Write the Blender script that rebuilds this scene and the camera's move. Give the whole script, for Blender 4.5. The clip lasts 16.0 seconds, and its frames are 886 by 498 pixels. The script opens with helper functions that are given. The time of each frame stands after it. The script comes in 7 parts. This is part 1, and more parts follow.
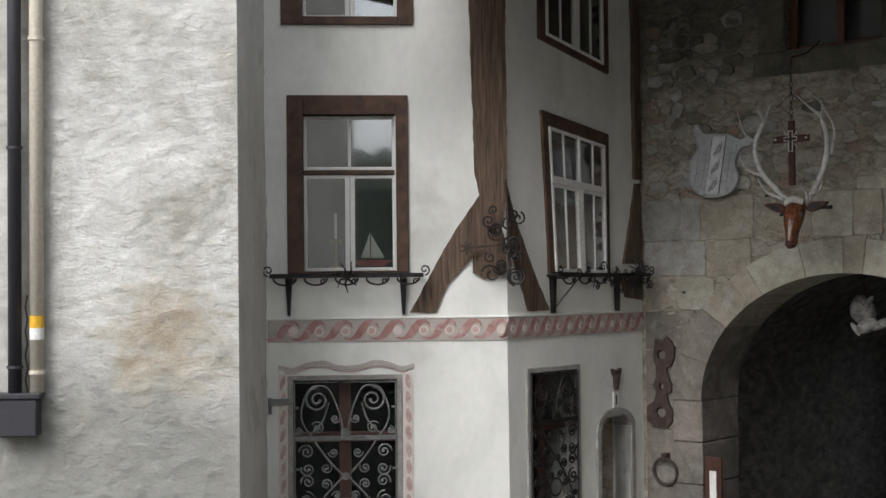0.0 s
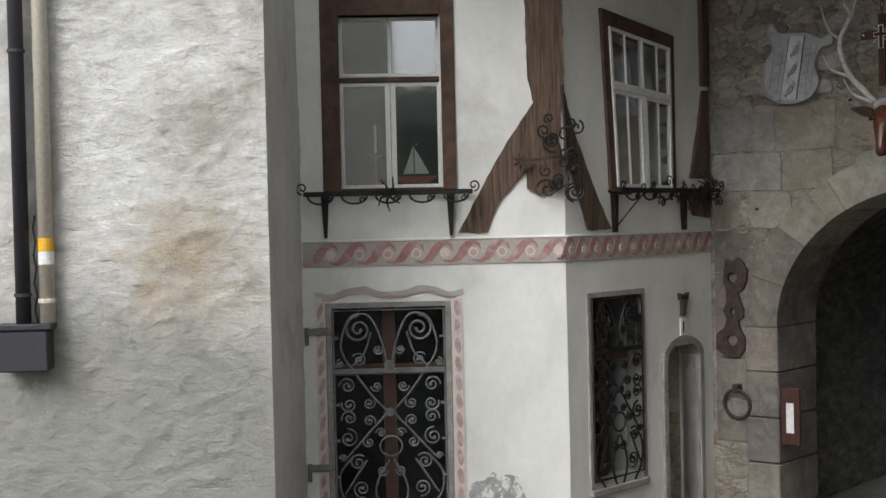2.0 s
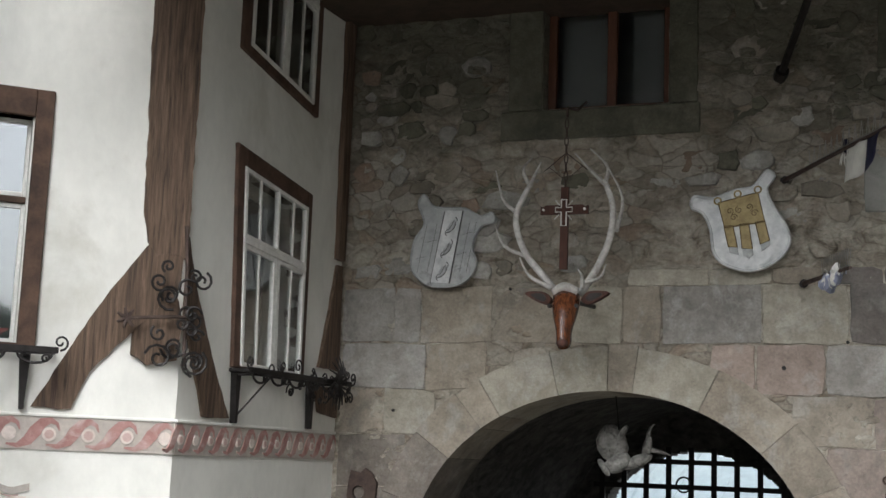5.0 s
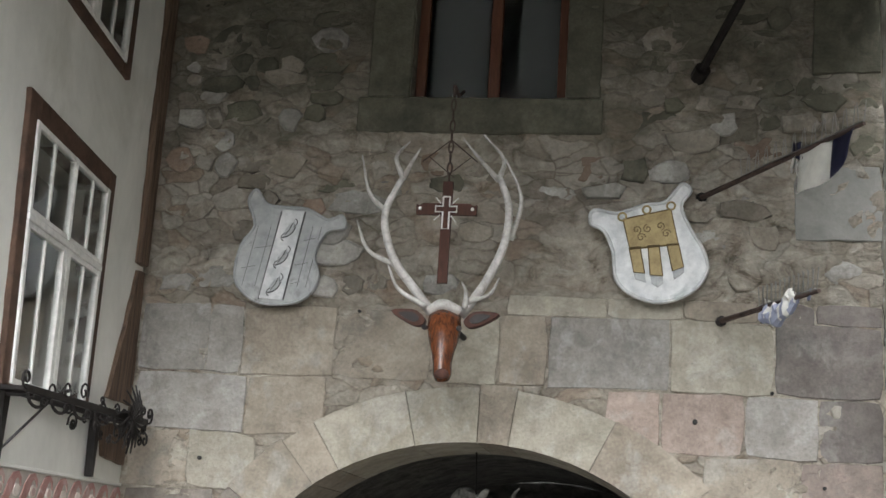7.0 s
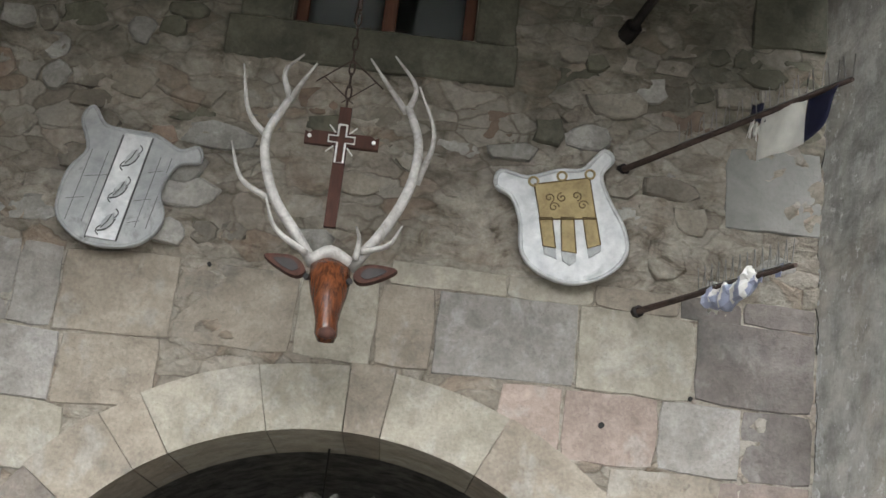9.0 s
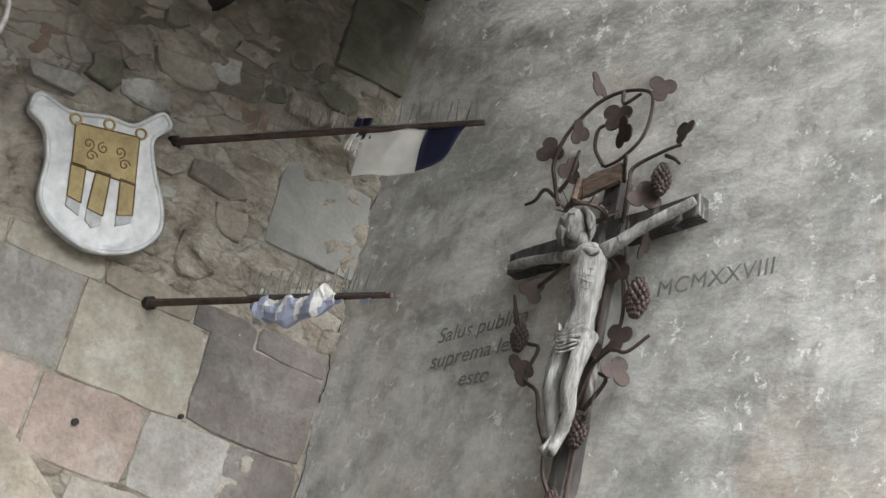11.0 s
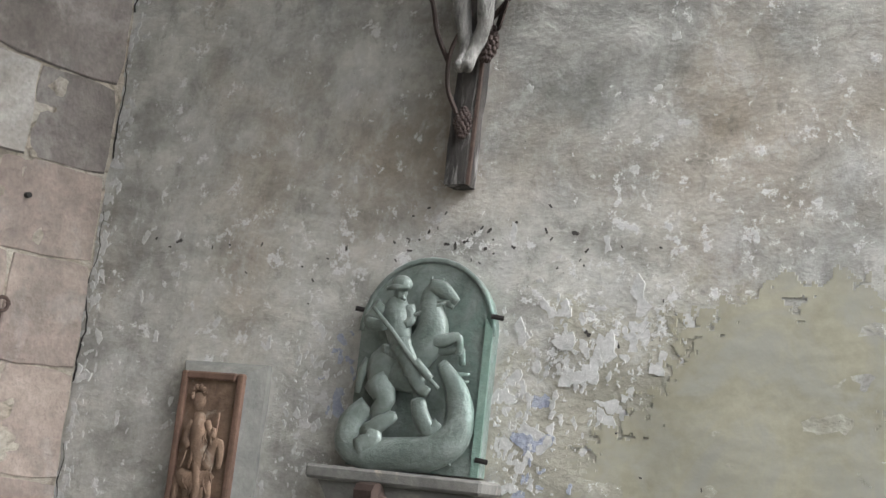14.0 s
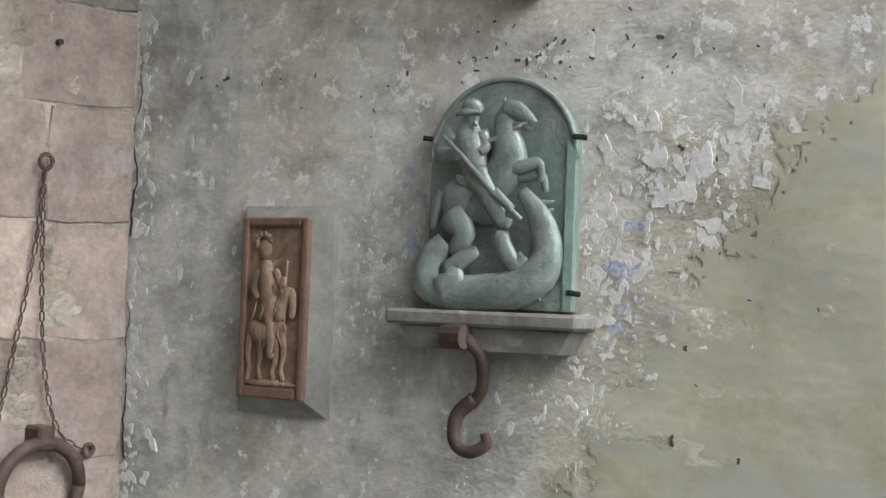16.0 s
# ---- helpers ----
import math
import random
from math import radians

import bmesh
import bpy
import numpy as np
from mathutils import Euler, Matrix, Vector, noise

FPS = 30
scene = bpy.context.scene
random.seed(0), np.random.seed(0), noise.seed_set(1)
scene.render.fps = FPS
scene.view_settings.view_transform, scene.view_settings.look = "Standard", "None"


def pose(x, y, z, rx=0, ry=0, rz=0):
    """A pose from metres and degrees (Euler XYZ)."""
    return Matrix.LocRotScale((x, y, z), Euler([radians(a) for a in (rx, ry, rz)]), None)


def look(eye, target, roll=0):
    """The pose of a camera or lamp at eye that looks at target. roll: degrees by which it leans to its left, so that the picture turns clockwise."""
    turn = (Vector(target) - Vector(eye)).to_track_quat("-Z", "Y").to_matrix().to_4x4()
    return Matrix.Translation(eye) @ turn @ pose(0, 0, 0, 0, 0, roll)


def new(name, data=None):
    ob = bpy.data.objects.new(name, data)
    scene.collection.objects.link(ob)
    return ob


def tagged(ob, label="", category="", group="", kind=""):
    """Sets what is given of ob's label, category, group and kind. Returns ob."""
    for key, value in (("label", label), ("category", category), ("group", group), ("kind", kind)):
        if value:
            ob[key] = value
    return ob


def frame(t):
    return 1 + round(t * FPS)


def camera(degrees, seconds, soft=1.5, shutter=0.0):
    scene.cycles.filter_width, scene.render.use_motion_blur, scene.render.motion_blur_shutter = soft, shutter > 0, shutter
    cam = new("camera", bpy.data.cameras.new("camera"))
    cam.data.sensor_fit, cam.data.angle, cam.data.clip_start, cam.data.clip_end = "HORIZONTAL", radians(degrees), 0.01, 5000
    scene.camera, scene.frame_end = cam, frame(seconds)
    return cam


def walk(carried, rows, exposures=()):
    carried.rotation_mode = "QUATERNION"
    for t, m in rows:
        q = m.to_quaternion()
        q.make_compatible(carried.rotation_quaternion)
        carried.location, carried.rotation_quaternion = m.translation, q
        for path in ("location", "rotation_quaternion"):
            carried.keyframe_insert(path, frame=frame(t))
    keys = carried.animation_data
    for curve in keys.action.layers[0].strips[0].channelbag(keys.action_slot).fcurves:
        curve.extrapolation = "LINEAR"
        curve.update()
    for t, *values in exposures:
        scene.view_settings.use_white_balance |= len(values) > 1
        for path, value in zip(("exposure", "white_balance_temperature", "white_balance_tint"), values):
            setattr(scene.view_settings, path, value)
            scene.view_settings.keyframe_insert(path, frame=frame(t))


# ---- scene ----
cam = camera(36.2, 16.0, soft=1.5)
PATH = [
    (0, (8.010, -10.820, 3.170), (5.483, -7.721, 3.268), -0.60),
    (0.5, (7.880, -10.610, 3.150), (5.341, -7.519, 3.101), -0.70),
    (1, (7.680, -10.370, 3.120), (5.072, -7.338, 3.071), -1.00),
    (1.5, (7.420, -10.180, 3.060), (4.770, -7.185, 2.976), -1.60),
    (2, (7.180, -9.940, 3.010), (4.556, -6.922, 2.919), -1.30),
    (2.5, (6.810, -9.660, 2.960), (4.196, -6.632, 2.953), -0.10),
    (3, (6.440, -9.450, 2.900), (4.024, -6.267, 3.081), 1.00),
    (3.5, (6.120, -9.130, 2.780), (3.873, -5.837, 3.108), 0.10),
    (4, (5.750, -8.850, 2.690), (3.707, -5.437, 3.108), 2.10),
    (4.5, (5.370, -8.600, 2.650), (3.666, -5.012, 3.124), 2.70),
    (4.7, (5.230, -8.440, 2.640), (3.668, -4.797, 3.176), 2.40),
    (6.8, (3.730, -6.460, 2.430), (2.958, -2.633, 3.303), 4.00),
    (7, (3.620, -6.240, 2.430), (2.971, -2.400, 3.343), 3.80),
    (7.5, (3.450, -5.760, 2.360), (2.930, -1.915, 3.334), 3.10),
    (8, (3.220, -5.430, 2.290), (2.749, -1.593, 3.319), 6.00),
    (8.5, (2.990, -5.100, 2.240), (2.830, -1.272, 3.389), 5.20),
    (9, (2.780, -4.750, 2.140), (2.833, -0.919, 3.289), 6.60),
    (9.5, (2.520, -4.410, 2.060), (3.064, -0.634, 3.263), 6.50),
    (10, (2.300, -4.030, 1.980), (3.393, -0.456, 3.407), 7.40),
    (10.2, (2.230, -3.890, 1.970), (3.483, -0.391, 3.449), 9.80),
    (12.3, (1.910, -2.810, 1.910), (4.436, -0.231, 3.632), 9.90),
    (12.5, (1.910, -2.710, 1.890), (4.487, -0.169, 3.593), 9.90),
    (13, (1.900, -2.470, 1.860), (4.578, 0.053, 3.429), 9.00),
    (13.5, (1.770, -2.370, 1.930), (4.666, 0.147, 3.059), 7.70),
    (14, (1.680, -2.280, 2.050), (4.667, 0.280, 2.772), 6.50),
    (14.5, (1.680, -2.260, 2.090), (4.651, 0.387, 2.501), 4.70),
    (15, (1.740, -2.200, 2.110), (4.677, 0.510, 2.291), 2.70),
    (15.5, (1.790, -2.110, 2.120), (4.728, 0.601, 2.267), 2.20),
    (16, (1.900, -1.970, 2.150), (4.866, 0.710, 2.304), 2.20),
]
EXPOSURES = [(0, 0.20, 6200, 10), (3.5, 0.10, 6200, 10), (4.6, 0.45, 6180, 9), (7.0, 1.42, 6150, 9), (8.5, 1.54, 6150, 9), (10.0, 1.64, 6150, 9), (12.4, 1.56, 6200, 10), (14.0, 1.26, 6200, 10), (16, 1.20, 6200, 10)]
walk(cam, [(t, look(eye, target, roll)) for t, eye, target, roll in PATH], EXPOSURES)

# ---- light: an overcast day ----
world = bpy.data.worlds.new("overcast")
scene.world = world
world.use_nodes = True
wn, wl = world.node_tree.nodes, world.node_tree.links
sky = wn.new("ShaderNodeTexSky")
sky.sky_type, sky.sun_disc = "NISHITA", False
sky.sun_elevation, sky.sun_rotation = radians(44), radians(177)
sky.air_density, sky.dust_density = 1.0, 4.0
wn["Background"].inputs["Strength"].default_value = 0.2
soften = wn.new("ShaderNodeHueSaturation")
soften.inputs["Saturation"].default_value = 0.25
wl.new(sky.outputs[0], soften.inputs["Color"])
wl.new(soften.outputs[0], wn["Background"].inputs["Color"])
sun = new("sun", bpy.data.lights.new("sun", "SUN"))
sun.data.energy, sun.data.angle, sun.data.color = 1.7, radians(40), (1.0, 0.98, 0.95)
sun.matrix_world = look((1.0, -18, 17), (0, 0, 0))

# ---- materials ----
def material(name, rough=0.8, metal=0.0, spec=0.5):
    m = bpy.data.materials.new(name)
    m.use_nodes = True
    b = m.node_tree.nodes["Principled BSDF"]
    b.inputs["Roughness"].default_value, b.inputs["Metallic"].default_value = rough, metal
    b.inputs["Specular IOR Level"].default_value = spec
    return m, m.node_tree.nodes, m.node_tree.links, b


def coords(n, l, scale, stretch=(1, 1, 1)):
    c, mp = n.new("ShaderNodeTexCoord"), n.new("ShaderNodeMapping")
    l.new(c.outputs["Object"], mp.inputs["Vector"])
    mp.inputs["Scale"].default_value = [scale * s for s in stretch]
    return mp.outputs[0]


def noise_tex(n, l, scale, detail=6, rough=0.6, stretch=(1, 1, 1), distort=0.0):
    t = n.new("ShaderNodeTexNoise")
    t.inputs["Scale"].default_value, t.inputs["Detail"].default_value = 1.0, detail
    t.inputs["Roughness"].default_value, t.inputs["Distortion"].default_value = rough, distort
    l.new(coords(n, l, scale, stretch), t.inputs["Vector"])
    return t.outputs[0]


def ramp(n, l, fac, stops):
    r = n.new("ShaderNodeValToRGB")
    e = r.color_ramp.elements
    while len(e) < len(stops):
        e.new(0.5)
    for k, (pos, col) in zip(e, stops):
        k.position = pos
        k.color = (*col, 1) if isinstance(col, tuple) else (col, col, col, 1)
    l.new(fac, r.inputs[0])
    return r.outputs[0]


def mixed(n, l, fac, a, b, kind="MIX"):
    m = n.new("ShaderNodeMix")
    m.data_type, m.blend_type = "RGBA", kind
    for sock, v in ((m.inputs[0], fac), (m.inputs[6], a), (m.inputs[7], b)):
        if isinstance(v, (int, float)):
            sock.default_value = v if sock.type == "VALUE" else (v, v, v, 1)
        elif isinstance(v, tuple):
            sock.default_value = (*v, 1)
        else:
            l.new(v, sock)
    return m.outputs[2]


def bumped(n, l, b, heights):
    last = None
    for h, strength, dist in heights:
        k = n.new("ShaderNodeBump")
        k.inputs["Strength"].default_value, k.inputs["Distance"].default_value = strength, dist
        l.new(h, k.inputs["Height"])
        if last:
            l.new(last, k.inputs["Normal"])
        last = k.outputs[0]
    l.new(last, b.inputs["Normal"])


def surface(name, dark, light, scale=3.0, fine=40.0, rough=0.85, metal=0.0, stretch=(1, 1, 1), relief=0.006, per_object=0.0, stain=None,
            stain_scale=1.0, stain_at=(0.55, 0.7), spec=0.4, grain=0.35):
    m, n, l, b = material(name, rough, metal, spec)
    big, small = noise_tex(n, l, scale, 7, 0.62, stretch, 0.4), noise_tex(n, l, fine, 5, 0.6, stretch)
    col = ramp(n, l, big, [(0.3, dark), (0.7, light)])
    col = mixed(n, l, grain, col, ramp(n, l, small, [(0.25, 0.35), (0.75, 1.0)]), "MULTIPLY")
    if stain:
        s = noise_tex(n, l, stain_scale, 8, 0.65, stretch, 0.8)
        col = mixed(n, l, ramp(n, l, s, [(stain_at[0], 0.0), (stain_at[1], 1.0)]), col, stain)
    if per_object:
        info, hs = n.new("ShaderNodeObjectInfo"), n.new("ShaderNodeHueSaturation")
        mr = n.new("ShaderNodeMapRange")
        mr.inputs["To Min"].default_value, mr.inputs["To Max"].default_value = 1 - per_object, 1 + per_object
        l.new(info.outputs["Random"], mr.inputs["Value"])
        l.new(mr.outputs[0], hs.inputs["Value"])
        l.new(col, hs.inputs["Color"])
        col = hs.outputs[0]
    l.new(col, b.inputs["Base Color"])
    bumped(n, l, b, [(big, 0.5, relief * 3), (small, 0.6, relief)])
    return m


def plain(name, col, rough=0.6, metal=0.0):
    m, n, l, b = material(name, rough, metal)
    s = noise_tex(n, l, 30, 5)
    l.new(ramp(n, l, s, [(0.3, tuple(c * 0.75 for c in col)), (0.7, col)]), b.inputs["Base Color"])
    bumped(n, l, b, [(s, 0.2, 0.002)])
    return m


PLASTER = surface("lime_plaster", (0.64, 0.635, 0.59), (0.84, 0.83, 0.775), 1.3, 16, relief=0.0016, stain=(0.46, 0.44, 0.37), stain_scale=0.8,
                  stain_at=(0.55, 0.80), stretch=(1, 1, 0.6), grain=0.12)
# lighter than the tower front, to lift the shaded return by colour
BRIGHTENED_PLASTER = surface("return_plaster", (0.58, 0.57, 0.53), (0.74, 0.73, 0.69), 1.7, 20, relief=0.004, stain=(0.42, 0.41, 0.36), stain_scale=1.3, grain=0.2)


def tower_plaster():
    """White lime plaster thrown on roughly, with a brown water stain of its own shape and grey dirt."""
    m, n, l, b = material("rough_plaster", 0.9)
    big, mid, small = noise_tex(n, l, 1.3, 8, 0.65, (1, 1, 0.8), 0.7), noise_tex(n, l, 5.0, 8, 0.62, (0.75, 0.75, 1.25), 0.15), noise_tex(n, l, 38, 5)
    col = ramp(n, l, big, [(0.34, (0.38, 0.36, 0.31)), (0.46, (0.54, 0.525, 0.475)), (0.60, (0.67, 0.66, 0.62))])
    col = mixed(n, l, 0.45, col, ramp(n, l, mid, [(0.28, 0.62), (0.55, 1.05)]), "MULTIPLY")
    blotch = noise_tex(n, l, 9.0, 9, 0.72, (0.8, 0.8, 1.1), 0.5)
    col = mixed(n, l, ramp(n, l, blotch, [(0.53, 0.0), (0.66, 0.45)]), col, (0.44, 0.39, 0.31))
    rift = noise_tex(n, l, 3.4, 3, 0.5, (0.45, 0.45, 1.9), 1.2)
    crease = ramp(n, l, rift, [(0.488, 0.0), (0.50, 1.0), (0.512, 0.0)])
    col = mixed(n, l, mixed(n, l, ramp(n, l, big, [(0.50, 0.0), (0.60, 0.6)]), 0.0, crease), col, (0.40, 0.37, 0.32))
    mp = n.new("ShaderNodeVectorMath")
    mp.operation = "DISTANCE"
    l.new(coords(n, l, 1.0, (1.0, 0.0, 0.8)), mp.inputs[0])
    mp.inputs[1].default_value = (-0.62, 0.0, 2.16)
    blot = n.new("ShaderNodeMath")
    blot.operation = "MULTIPLY_ADD"
    l.new(mid, blot.inputs[0])
    blot.inputs[1].default_value = -1.6
    l.new(mp.outputs["Value"], blot.inputs[2])
    ring = n.new("ShaderNodeMapRange")
    ring.inputs["From Min"].default_value, ring.inputs["From Max"].default_value = -0.75, -0.25
    ring.inputs["To Min"].default_value, ring.inputs["To Max"].default_value = 0.85, 0.0
    l.new(blot.outputs[0], ring.inputs["Value"])
    col = mixed(n, l, ring.outputs[0], col, (0.33, 0.26, 0.17))
    crack = n.new("ShaderNodeTexVoronoi")
    crack.feature = "DISTANCE_TO_EDGE"
    l.new(coords(n, l, 9.0, (1, 1, 1.3)), crack.inputs["Vector"])
    lines = n.new("ShaderNodeMath")
    lines.operation = "MULTIPLY"
    l.new(ramp(n, l, crack.outputs["Distance"], [(0.015, 0.8), (0.06, 0.0)]), lines.inputs[0])
    l.new(ring.outputs[0], lines.inputs[1])
    col = mixed(n, l, lines.outputs[0], col, (0.60, 0.56, 0.48))
    foot = n.new("ShaderNodeVectorMath")
    foot.operation = "DISTANCE"
    l.new(coords(n, l, 1.0, (0.6, 0.0, 1.0)), foot.inputs[0])
    foot.inputs[1].default_value = (-0.95, 0.0, 0.95)
    damp = n.new("ShaderNodeMath")
    damp.operation = "MULTIPLY_ADD"
    l.new(big, damp.inputs[0])
    damp.inputs[1].default_value = -1.8
    l.new(foot.outputs["Value"], damp.inputs[2])
    col = mixed(n, l, ramp(n, l, damp.outputs[0], [(0.30, 0.85), (0.80, 0.0)]), col, (0.245, 0.24, 0.215))
    col = mixed(n, l, ramp(n, l, noise_tex(n, l, 0.7, 5, 0.6), [(0.56, 0.0), (0.72, 0.5)]), col, (0.47, 0.42, 0.33))
    col = mixed(n, l, 0.25, col, ramp(n, l, small, [(0.25, 0.4), (0.75, 1.0)]), "MULTIPLY")
    l.new(col, b.inputs["Base Color"])
    bumped(n, l, b, [(mid, 0.5, 0.03), (blotch, 0.9, 0.026), (crease, 0.15, 0.004), (noise_tex(n, l, 16, 7, 0.65, (0.6, 0.6, 1.3), 0.2), 0.9, 0.014), (small, 0.6, 0.007)])
    return m


OLD_PLASTER = tower_plaster()
GREY_PLASTER = surface("grey_plaster", (0.30, 0.28, 0.24), (0.48, 0.46, 0.40), 1.8, 22, relief=0.006)


def flaking_plaster():
    """Grey brushed plaster with ochre stains, pale lime flecks where it has flaked, and small dark pits."""
    m, n, l, b = material("flaking_plaster", 0.9)
    big, brush, small = noise_tex(n, l, 1.0, 8, 0.68, (1, 1, 1), 0.8), noise_tex(n, l, 3.6, 9, 0.62, (0.8, 1, 1.3), 0.2), noise_tex(n, l, 45, 4)
    col = ramp(n, l, big, [(0.36, (0.31, 0.31, 0.285)), (0.48, (0.41, 0.40, 0.365)), (0.60, (0.53, 0.52, 0.47))])
    col = mixed(n, l, 0.6, col, ramp(n, l, brush, [(0.36, 0.45), (0.60, 1.15)]), "MULTIPLY")
    col = mixed(n, l, ramp(n, l, noise_tex(n, l, 0.8, 5, 0.6), [(0.52, 0.0), (0.70, 0.6)]), col, (0.40, 0.315, 0.225))
    mottle = noise_tex(n, l, 6.5, 10, 0.74, (1.1, 1, 0.8), 0.3)
    col = mixed(n, l, ramp(n, l, mottle, [(0.50, 0.0), (0.62, 0.55)]), col, (0.56, 0.555, 0.53))
    col = mixed(n, l, ramp(n, l, mottle, [(0.36, 0.55), (0.46, 0.0)]), col, (0.20, 0.195, 0.17))
    around = n.new("ShaderNodeVectorMath")
    around.operation = "DISTANCE"
    l.new(coords(n, l, 1.0, (1.0, 0.0, 0.8)), around.inputs[0])
    around.inputs[1].default_value = (2.60, 0.0, 1.42)
    yellow = n.new("ShaderNodeMath")
    yellow.operation = "MULTIPLY_ADD"
    l.new(noise_tex(n, l, 4.0, 9, 0.7, (1, 1, 1), 0.4), yellow.inputs[0])
    yellow.inputs[1].default_value = -1.5
    l.new(around.outputs["Value"], yellow.inputs[2])
    col = mixed(n, l, ramp(n, l, yellow.outputs[0], [(-0.35, 0.5), (0.15, 0.0)]), col, (0.37, 0.345, 0.25))
    fleck = noise_tex(n, l, 11.0, 9, 0.74, (1, 1, 1), 0.15)
    zone = noise_tex(n, l, 0.9, 3)
    where = n.new("ShaderNodeMath")
    where.operation = "MULTIPLY_ADD"
    l.new(zone, where.inputs[0])
    where.inputs[1].default_value = 0.35
    l.new(fleck, where.inputs[2])
    pale = ramp(n, l, where.outputs[0], [(0.775, 0.0), (0.80, 1.0)])
    col = mixed(n, l, pale, col, (0.62, 0.62, 0.60))
    pit = n.new("ShaderNodeTexVoronoi")
    l.new(coords(n, l, 7.0), pit.inputs["Vector"])
    hole = ramp(n, l, pit.outputs["Distance"], [(0.03, 1.0), (0.06, 0.0)])
    col = mixed(n, l, hole, col, (0.07, 0.065, 0.055))
    col = mixed(n, l, 0.3, col, ramp(n, l, small, [(0.25, 0.4), (0.75, 1.0)]), "MULTIPLY")
    l.new(col, b.inputs["Base Color"])
    bumped(n, l, b, [(brush, 0.75, 0.022), (mottle, 0.5, 0.010), (pale, 0.5, 0.006), (small, 0.5, 0.004)])
    return m


FLAKING = flaking_plaster()


def rubble_material():
    """Irregular field stones, each of its own tone, half buried in smeared mortar."""
    m, n, l, b = material("rubble_stone", 0.92)
    warp = n.new("ShaderNodeTexNoise")
    warp.inputs["Scale"].default_value, warp.inputs["Detail"].default_value = 3.0, 4
    where = coords(n, l, 1.0)
    l.new(where, warp.inputs["Vector"])
    add = n.new("ShaderNodeMixRGB")
    add.blend_type = "ADD"
    add.inputs[0].default_value = 0.22
    l.new(where, add.inputs[1])
    l.new(warp.outputs["Color"], add.inputs[2])
    stretch = n.new("ShaderNodeMapping")
    stretch.inputs["Scale"].default_value = (4.6, 0.3, 8.0)
    l.new(add.outputs[0], stretch.inputs["Vector"])
    cells, edges = n.new("ShaderNodeTexVoronoi"), n.new("ShaderNodeTexVoronoi")
    edges.feature = "DISTANCE_TO_EDGE"
    for v in (cells, edges):
        v.inputs["Scale"].default_value = 1.0
        l.new(stretch.outputs[0], v.inputs["Vector"])
    sep = n.new("ShaderNodeSeparateColor")
    l.new(cells.outputs["Color"], sep.inputs[0])
    col = ramp(n, l, sep.outputs[0], [(0.0, (0.23, 0.20, 0.16)), (0.35, (0.34, 0.305, 0.25)), (0.6, (0.42, 0.39, 0.335)), (0.8, (0.28, 0.205, 0.145)), (1.0, (0.45, 0.415, 0.355))])
    big, small = noise_tex(n, l, 1.3, 7, 0.65, (1, 1, 1), 0.6), noise_tex(n, l, 28, 6, 0.65)
    smear = ramp(n, l, big, [(0.40, 0.05), (0.60, 0.85)])
    joint = ramp(n, l, edges.outputs["Distance"], [(0.0, 0.7), (0.06, 0.0)])
    col = mixed(n, l, joint, col, (0.11, 0.09, 0.065))
    col = mixed(n, l, smear, col, ramp(n, l, noise_tex(n, l, 4.5, 7, 0.68, (1, 1, 1.6), 0.8), [(0.35, (0.15, 0.125, 0.09)), (0.46, (0.40, 0.355, 0.285)), (0.62, (0.58, 0.535, 0.45))]))
    col = mixed(n, l, 0.5, col, ramp(n, l, small, [(0.25, 0.3), (0.75, 1.1)]), "MULTIPLY")
    # olive moss and the shade under the eaves painted together, thickening with height
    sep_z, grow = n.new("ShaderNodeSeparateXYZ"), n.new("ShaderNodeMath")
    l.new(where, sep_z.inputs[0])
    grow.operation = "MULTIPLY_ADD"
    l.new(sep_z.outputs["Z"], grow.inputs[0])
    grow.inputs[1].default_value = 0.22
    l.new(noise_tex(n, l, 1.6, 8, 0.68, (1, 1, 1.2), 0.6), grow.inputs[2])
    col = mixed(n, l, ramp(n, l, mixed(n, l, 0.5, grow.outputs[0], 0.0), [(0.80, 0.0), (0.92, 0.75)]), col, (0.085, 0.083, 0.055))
    l.new(col, b.inputs["Base Color"])
    bumped(n, l, b, [(ramp(n, l, edges.outputs["Distance"], [(0.0, 0.0), (0.16, 1.0)]), 0.3, 0.02), (noise_tex(n, l, 7, 8, 0.7, (1, 1, 1.7), 0.7), 0.85, 0.055), (small, 0.8, 0.014)])
    return m


